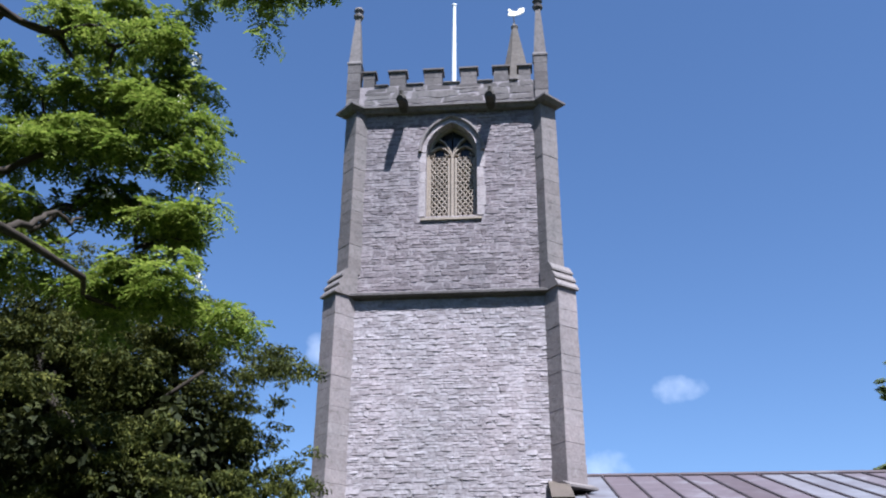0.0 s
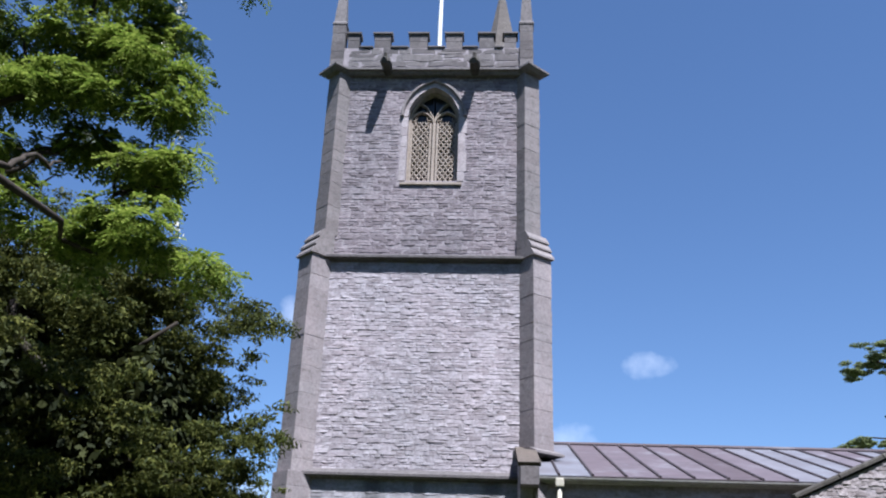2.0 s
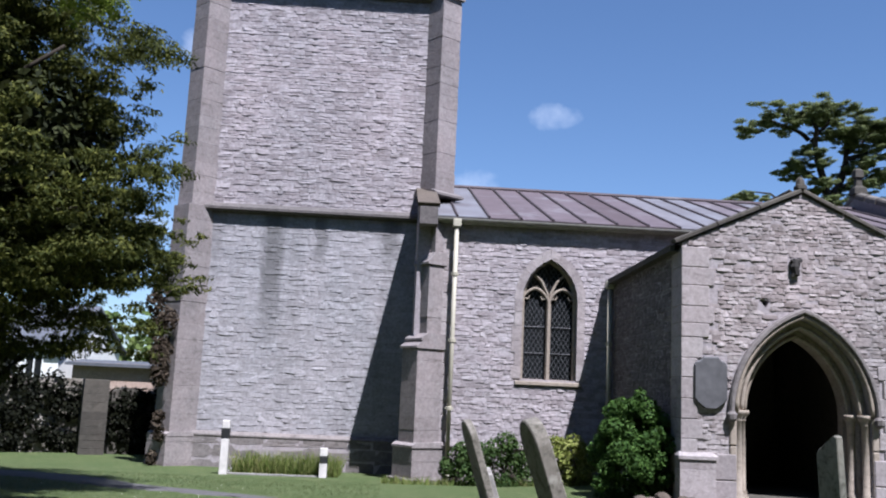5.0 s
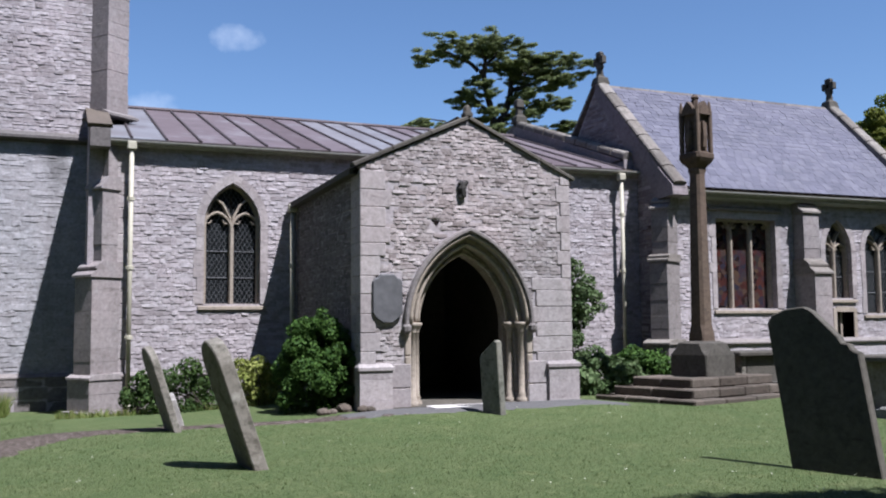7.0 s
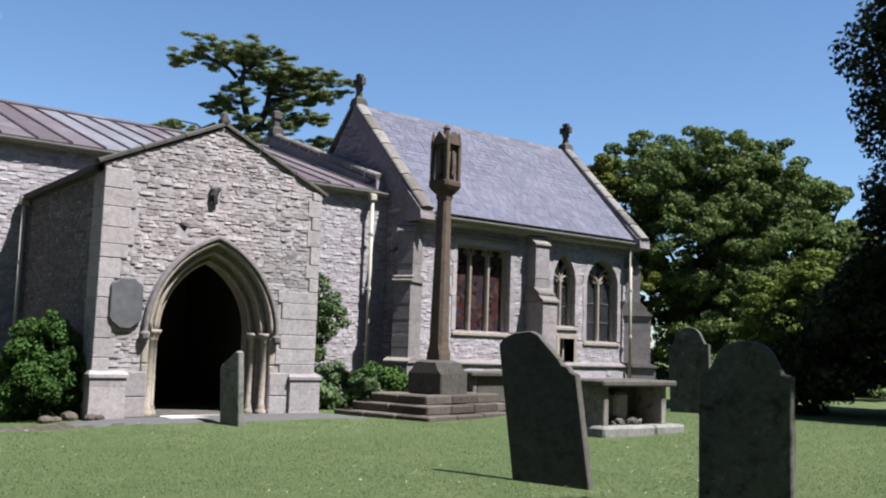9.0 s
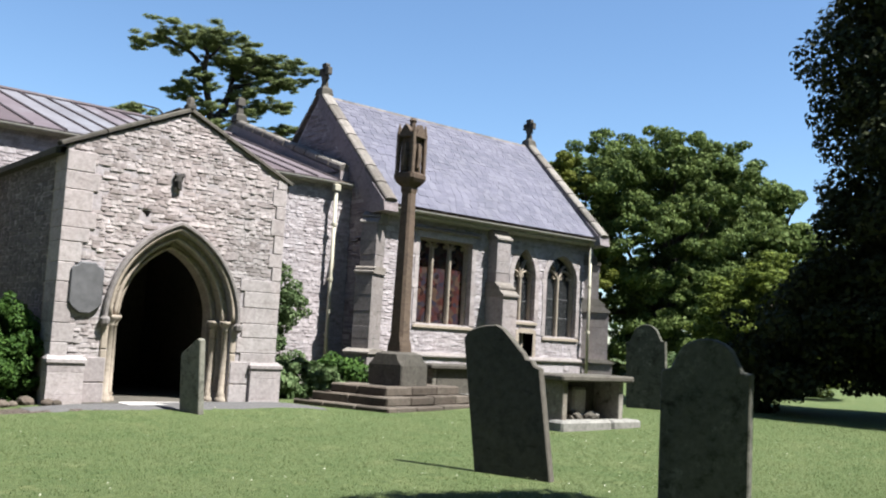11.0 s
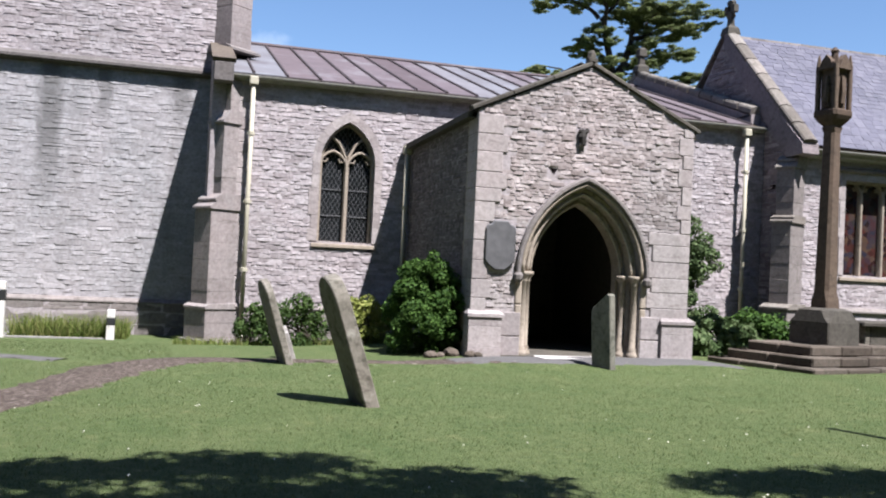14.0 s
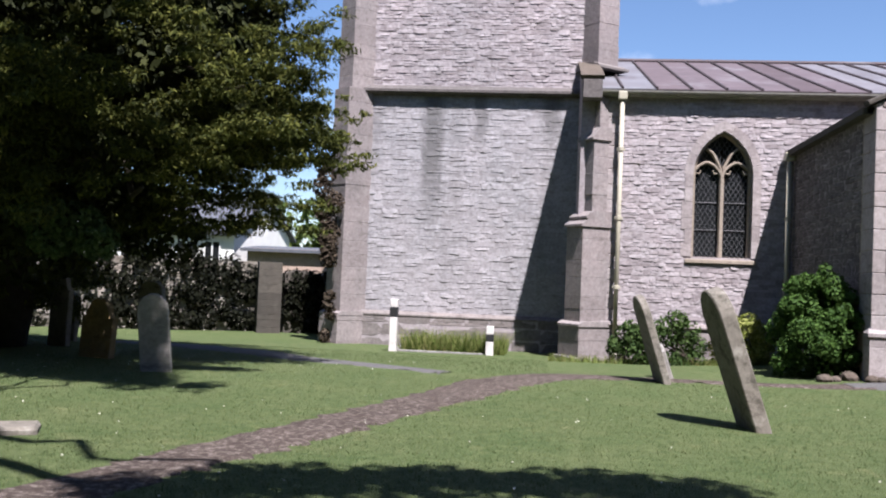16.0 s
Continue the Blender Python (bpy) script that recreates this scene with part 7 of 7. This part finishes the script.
CL = [((22.1, 46, 11.5), (20.7, 45.6, 16.9), 0.26, 0.09), ((22.2, 46, 12.2), (23.8, 45.6, 16.3), 0.26, 0.09), ((20.9, 45.8, 15.6), (18.6, 45.6, 16.9), 0.13, 0.04), ((23.0, 46, 14.8), (26.3, 45.6, 16.1), 0.14, 0.04), ((21.0, 45.8, 15.5), (22.2, 45.6, 17.1), 0.12, 0.04),
      ((21.6, 46, 13.4), (19.9, 45.6, 14.4), 0.12, 0.03), ((22.2, 46, 11.8), (26.2, 45.6, 13.0), 0.15, 0.03), ((22.2, 46, 10.8), (17.0, 45.6, 12.4), 0.14, 0.03), ((22.6, 46, 13.2), (25.0, 45.6, 14.2), 0.1, 0.02), ((22.4, 46, 10.8), (27.0, 45.6, 12.5), 0.14, 0.03), ((23.4, 45.8, 15.4), (25.4, 45.6, 16.7), 0.1, 0.03)]
for i, (a, b, r0, r1) in enumerate(CL):
    bm = bmesh.new()
    limb(bm, a, b, r0, r1, 70 + i, 0.2, 8)
    part("limb", bm, M_BARK, ced, smooth=True)
cb = []
rr = random.Random(6)
for x, z, w in ((18.3, 16.8, 0.7), (19.2, 17.1, 0.9), (20.4, 17.35, 1.0), (21.5, 17.35, 1.0), (22.6, 17.2, 0.8), (20.1, 16.7, 0.7), (23.0, 16.6, 1.1), (24.2, 16.75, 1.1), (25.3, 16.8, 0.9), (26.3, 16.4, 0.7), (26.7, 16.0, 0.5), (24.6, 16.1, 1.0), (23.4, 15.9, 0.8), (25.8, 15.7, 0.6), (22.2, 16.3, 0.7),
                (20.4, 15.0, 0.6), (19.9, 14.5, 0.6), (20.7, 14.3, 0.5), (21.2, 13.5, 0.6), (23.9, 15.2, 0.6), (24.5, 14.3, 0.6), (25.2, 14.2, 0.5), (22.9, 14.6, 0.5), (23.0, 13.4, 0.6), (24.9, 13.0, 0.8), (26.0, 13.1, 0.8), (27.0, 12.7, 0.8), (16.7, 12.5, 0.5), (17.4, 12.5, 0.6), (17.9, 12.2, 0.5), (20.9, 12.4, 0.6), (22.2, 12.3, 0.8), (23.6, 12.2, 0.8), (26.4, 12.0, 0.9)):
    for k in range(9):
        cb.append((x + rr.gauss(0, 0.55) * w, 45.6 + rr.uniform(-1.8, 1.8), z - 0.4 + rr.gauss(0, 0.12), w * rr.uniform(0.55, 0.95), 0.7, 0.13 + 0.1 * rr.random()))
leaf_cloud("crown", split(cb, 4, 0.5, 9, 0.03, 1.3), 210000, 0.05, M_CEDAR, ced, 9, long=2.5, shell=0.1, flat=1.0)["kind"] = "stuff"

# trees beyond the chancel
tree("chestnut_tree", (50, 36.0), "large broad-leaved tree in full leaf beyond the chancel", (50, 36, 9), 0.7, M_BROAD, split(clumps((48.5, 36, 7.4), (9.0, 6.0, 8.2), 230, 1.4, 31, -0.9, 0.75, 0.18), 7, 0.36, 31, 0.2, 1.25), 230000, 0.135, 31, 14, long=1.7, droop=0.3)
tree("maple_tree", (40.5, 37.0), "olive-green broad-leaved tree behind the chancel's east end", (40.5, 37, 8), 0.5, M_OLIVE, split(clumps((40.0, 37, 6.2), (3.4, 3.5, 6.6), 80, 1.0, 32, -0.9, 0.75, 0.3), 7, 0.36, 32, 0.2, 1.25), 70000, 0.125, 32, 10, long=1.6, droop=0.2)
tree("sycamore_tree", (62, 38.0), "broad-leaved tree in full leaf at the lawn's edge", (62, 38, 9), 0.7, M_BROAD, split(clumps((61.5, 38, 7.0), (8.0, 6.0, 7.6), 120, 1.4, 33, -0.9, 0.75, 0.25), 4, 0.55, 33), 60000, 0.26, 33, 10, long=1.5)
# rounded yew with a sunlit top, and the tall dark tree beside it
tree("clipped_yew", (34.0, 19.3), "broad rounded yew with a sunlit top", (34, 19.3, 4.2), 0.4, M_YEWLIT, split(clumps((34.0, 19.3, 2.7), (3.6, 3.0, 2.9), 170, 0.6, 34, -0.8, 0.6, 0.12), 3, 0.6, 34, 0.05), 90000, 0.065, 34, 6, long=2.4, flat=0.5)
# low dark clumps are added to stand for the clipped yew's shaded base
tree("holly_tree", (25.7, 9.6), "tall evergreen tree toned dark for shade, with added low boughs", (26.3, 9.3, 11), 0.5, M_HOLLY, clumps((26.0, 9.6, 7.4), (3.3, 3.5, 7.0), 170, 0.95, 35, -0.95, 0.8, 0.3) + clumps((26.0, 11.3, 2.8), (3.0, 2.2, 1.9), 60, 0.7, 36, -0.8, 0.7) + clumps((24.2, 12.6, 2.0), (2.3, 2.0, 1.5), 60, 0.6, 37, -0.8, 0.7) + clumps((25.3, 11.8, 3.6), (2.2, 2.0, 2.0), 70, 0.6, 38, -0.8, 0.7) + clumps((24.0, 14.3, 1.0), (2.0, 1.3, 1.0), 50, 0.5, 39, -0.8, 0.7), 120000, 0.11, 35, 0, long=1.8)
# unseen tree, added so that its shadow darkens the holly and the lawn
tree("shading_evergreen", (29.5, 2.5), "unseen evergreen added south of the holly to shade it", (29.5, 2.5, 12), 0.5, M_HOLLY, clumps((29.5, 3.0, 9.0), (5.0, 3.6, 7.5), 150, 1.1, 41, -0.95, 0.8, 0.2), 40000, 0.28, 41, 8, long=1.6)
# undergrowth and low stones below the far trees
und = thing("undergrowth", (36, 20, 0), "pale shrubs and undergrowth below the trees", "shrubs", kind="stuff")
leaf_cloud("foliage", [(x, 22 + rr.uniform(-3, 3) + (x - 30) * 0.2, 0.6, 1.2, 1.0, rr.uniform(0.5, 1.2)) for x in range(30, 75, 2)], 14000, 0.16, M_CLIMB, und, 3)["kind"] = "stuff"
bk = thing("hedge_belt", (40, 50, 0), "dark belt of trees closing the churchyard", "trees", kind="stuff")
leaf_cloud("foliage", [(-40 + i * 5.5, 60 + 6 * math.sin(i * 1.7), 3.0, 4.2, 3, 3.4 + 1.5 * math.sin(i * 2.3)) for i in range(0, 6)] + [(70 + 8 * math.sin(i), 52 - i * 5, 4.5, 5, 5, 5.5 + math.sin(i * 2)) for i in range(0, 18)], 34000, 0.45, M_BROAD, bk, 5)["kind"] = "stuff"

# unseen trees behind the camera, added to cut sky light on shaded walls
bs = thing("sky_block_trees", (0, -16, 0), "unseen trees added to block sky light from south and west", "trees", kind="stuff")
leaf_cloud("foliage", [(-44 + i * 4.6, -12.5 + 1.5 * math.sin(i * 1.9), h, 3.6, 2.6, 4.2) for i in range(21) for h in (3.0, 8.5, 13.5, 17.0 + 1.2 * math.sin(i * 2.7))] + [(-27 + 1.5 * math.sin(i * 2), -9 + i * 5, h, 2.6, 3.4, 4.0) for i in range(7) for h in (3.5, 8.5, 13.0)], 90000, 0.66, M_BROAD, bs, 6, shell=0.3)["kind"] = "stuff"

# shrubs at the walls


def shrub(name, blobs, count, leaf, material, label, seed, **kw):
    c = blobs[0]
    t = thing(name, (c[0], c[1], lie(c[0], c[1])), label, "shrub")
    bm = bmesh.new()
    rr = random.Random(seed)
    for k in range(5):
        q = blobs[rr.randrange(len(blobs))]
        limb(bm, (c[0] + rr.uniform(-0.1, 0.1), c[1], lie(c[0], c[1]) - 0.05), q[:3], 0.03, 0.008, seed + k, 0.2, 5)
    part("stems", bm, M_BARK, t)
    leaf_cloud("foliage", blobs, count, leaf, material, t, seed, **kw)["kind"] = "stuff"
    return t


shrub("laurel_bush", clumps((4.68, 17.6, 0.8), (0.78, 0.7, 0.98), 110, 0.2, 51, -0.9, 0.9, 0.2) + [(4.75, 17.6, 1.85, 0.14, 0.14, 0.2), (4.85, 17.5, 1.68, 0.22, 0.2, 0.2), (5.0, 17.6, 1.45, 0.2, 0.2, 0.2)], 24000, 0.042, M_SHRUB, "rounded dark green bush beside the porch", 51, long=1.9)
shrub("box_bush", clumps((2.4, 20.5, 0.3), (0.8, 0.5, 0.62), 30, 0.24, 52, -0.9, 0.9), 5000, 0.05, M_HEDGE, "low dense dark green bush under the nave window", 52)
shrub("box_bush", clumps((1.65, 20.7, 0.1), (0.4, 0.4, 0.6), 16, 0.2, 53, -0.9, 0.9), 2600, 0.05, M_HEDGE, "small dense green bush by the downpipe", 53)
shrub("golden_bush", clumps((3.85, 20.6, 0.38), (0.7, 0.5, 0.6), 24, 0.22, 54, -0.9, 0.9), 4000, 0.055, M_GOLD, "yellow-green variegated bush under the nave window", 54)
shrub("climbing_shrub", [(12.0 + rr.uniform(-0.6, 0.9 - 0.5 * k / 44), 20.9 + rr.uniform(-0.4, 0.4), 0.3 + 2.9 * k / 44, 0.42 - 0.2 * k / 44, 0.3, 0.25) for k in range(44)] + [(12.9, 21.1, 2.4, 0.3, 0.25, 0.18), (13.1, 21.1, 2.1, 0.25, 0.2, 0.15)], 13000, 0.062, M_CLIMB, "tall pale green climbing shrub against the nave wall", 55, long=1.8)
shrub("low_shrub", clumps((12.2, 19.7, 0.3), (1.3, 0.7, 0.55), 34, 0.26, 56, -0.9, 0.8), 5200, 0.1, M_CLIMB, "low leafy pale green shrub beside the porch", 56, long=1.7)
shrub("low_bush", clumps((13.6, 19.9, 0.45), (0.7, 0.5, 0.6), 22, 0.24, 57, -0.9, 0.8), 3400, 0.07, M_SHRUB, "dense green bush before the chancel corner", 57)

# grass
rng = np.random.default_rng(2)


def blades(name, n, xs, ys, high, wide, material, label, seed, keep=None):
    rng = np.random.default_rng(seed)
    x, y = rng.uniform(*xs, n), ys[0] + (ys[1] - ys[0]) * rng.random(n) ** 1.6
    if keep is not None:
        m = keep(x, y)
        x, y = x[m], y[m]
    n = len(x)
    z = np.array([lie(a, b) for a, b in zip(x, y)])
    a = rng.uniform(0, 2 * np.pi, n)
    h = high * rng.uniform(0.5, 1.2, n)
    w = wide * rng.uniform(0.6, 1.3, n)
    lx, ly = rng.normal(0, 0.4, n) * h, rng.normal(0, 0.4, n) * h
    v = np.stack([np.stack([x - w * np.cos(a), y - w * np.sin(a), z], 1), np.stack([x + w * np.cos(a), y + w * np.sin(a), z], 1), np.stack([x + lx, y + ly, z + h], 1)], 1).reshape(-1, 3)
    me = bpy.data.meshes.new(name)
    me.vertices.add(3 * n)
    me.vertices.foreach_set("co", v.ravel())
    me.loops.add(3 * n)
    me.loops.foreach_set("vertex_index", np.arange(3 * n))
    me.polygons.add(n)
    me.polygons.foreach_set("loop_start", np.arange(n) * 3)
    me.update(calc_edges=True)
    ob = link_mesh(name, me, material)
    return tagged(ob, label, "grass", kind="stuff")


def off_path(x, y):
    px = np.interp(y, [4.2, 6.3, 7.75, 9.6, 12.0, 14.3, 15.7], [-4.0, -3.25, -2.75, -2.15, -1.4, -0.7, 0.3])
    half = np.interp(y, [6, 10, 14.5, 16], [0.3, 0.33, 0.42, 0.4]) - 0.12 * np.sin(x * 9 + y * 7) ** 2
    on = (np.abs(x - px) < half) & (y < 15.6)
    on |= (y > 15.55) & (x > 0) & (x < 11)
    on |= (y > 21.5) & (x > 0.5)
    on |= (np.abs(x - 13.35) < 1.95) & (np.abs(y - 17.2) < 1.4)
    on |= (x < -1.4) & (x > -9) & (np.abs(y - np.interp(x, [-9, -6, -4.4, -3, -1.6], [19.2, 18.0, 16.6, 15.9, 15.2])) < 0.5)
    return ~on


blades("grass", 230000, (-11, 22), (3.5, 20.5), 0.026, 0.004, M_GRASS, "short mown grass blades", 3, off_path)
blades("long_grass", 2600, (-3.4, -1.0), (22.0, 23.6), 0.5, 0.012, M_DRYGRASS, "long seeding grass in the grave plot", 4)
blades("grass_tufts", 1600, (0.0, 5.0), (20.2, 21.4), 0.16, 0.01, M_DRYGRASS, "rough grass tufts along the nave wall", 5)
dz = []
for i in range(330):
    x, y = rng.uniform(-8, 16), 6 + 12 * rng.random() ** 1.4
    if off_path(np.array([x]), np.array([y]))[0]:
        dz.append((x, y, lie(x, y) + 0.05, 0.012, 0.012, 0.006))
ob = leaf_cloud("daisies", dz, 1300, 0.013, M_PETAL, None, 6, long=1.0, flat=2.0)
tagged(ob, "scattered white daisies in the lawn", "flowers", kind="stuff")
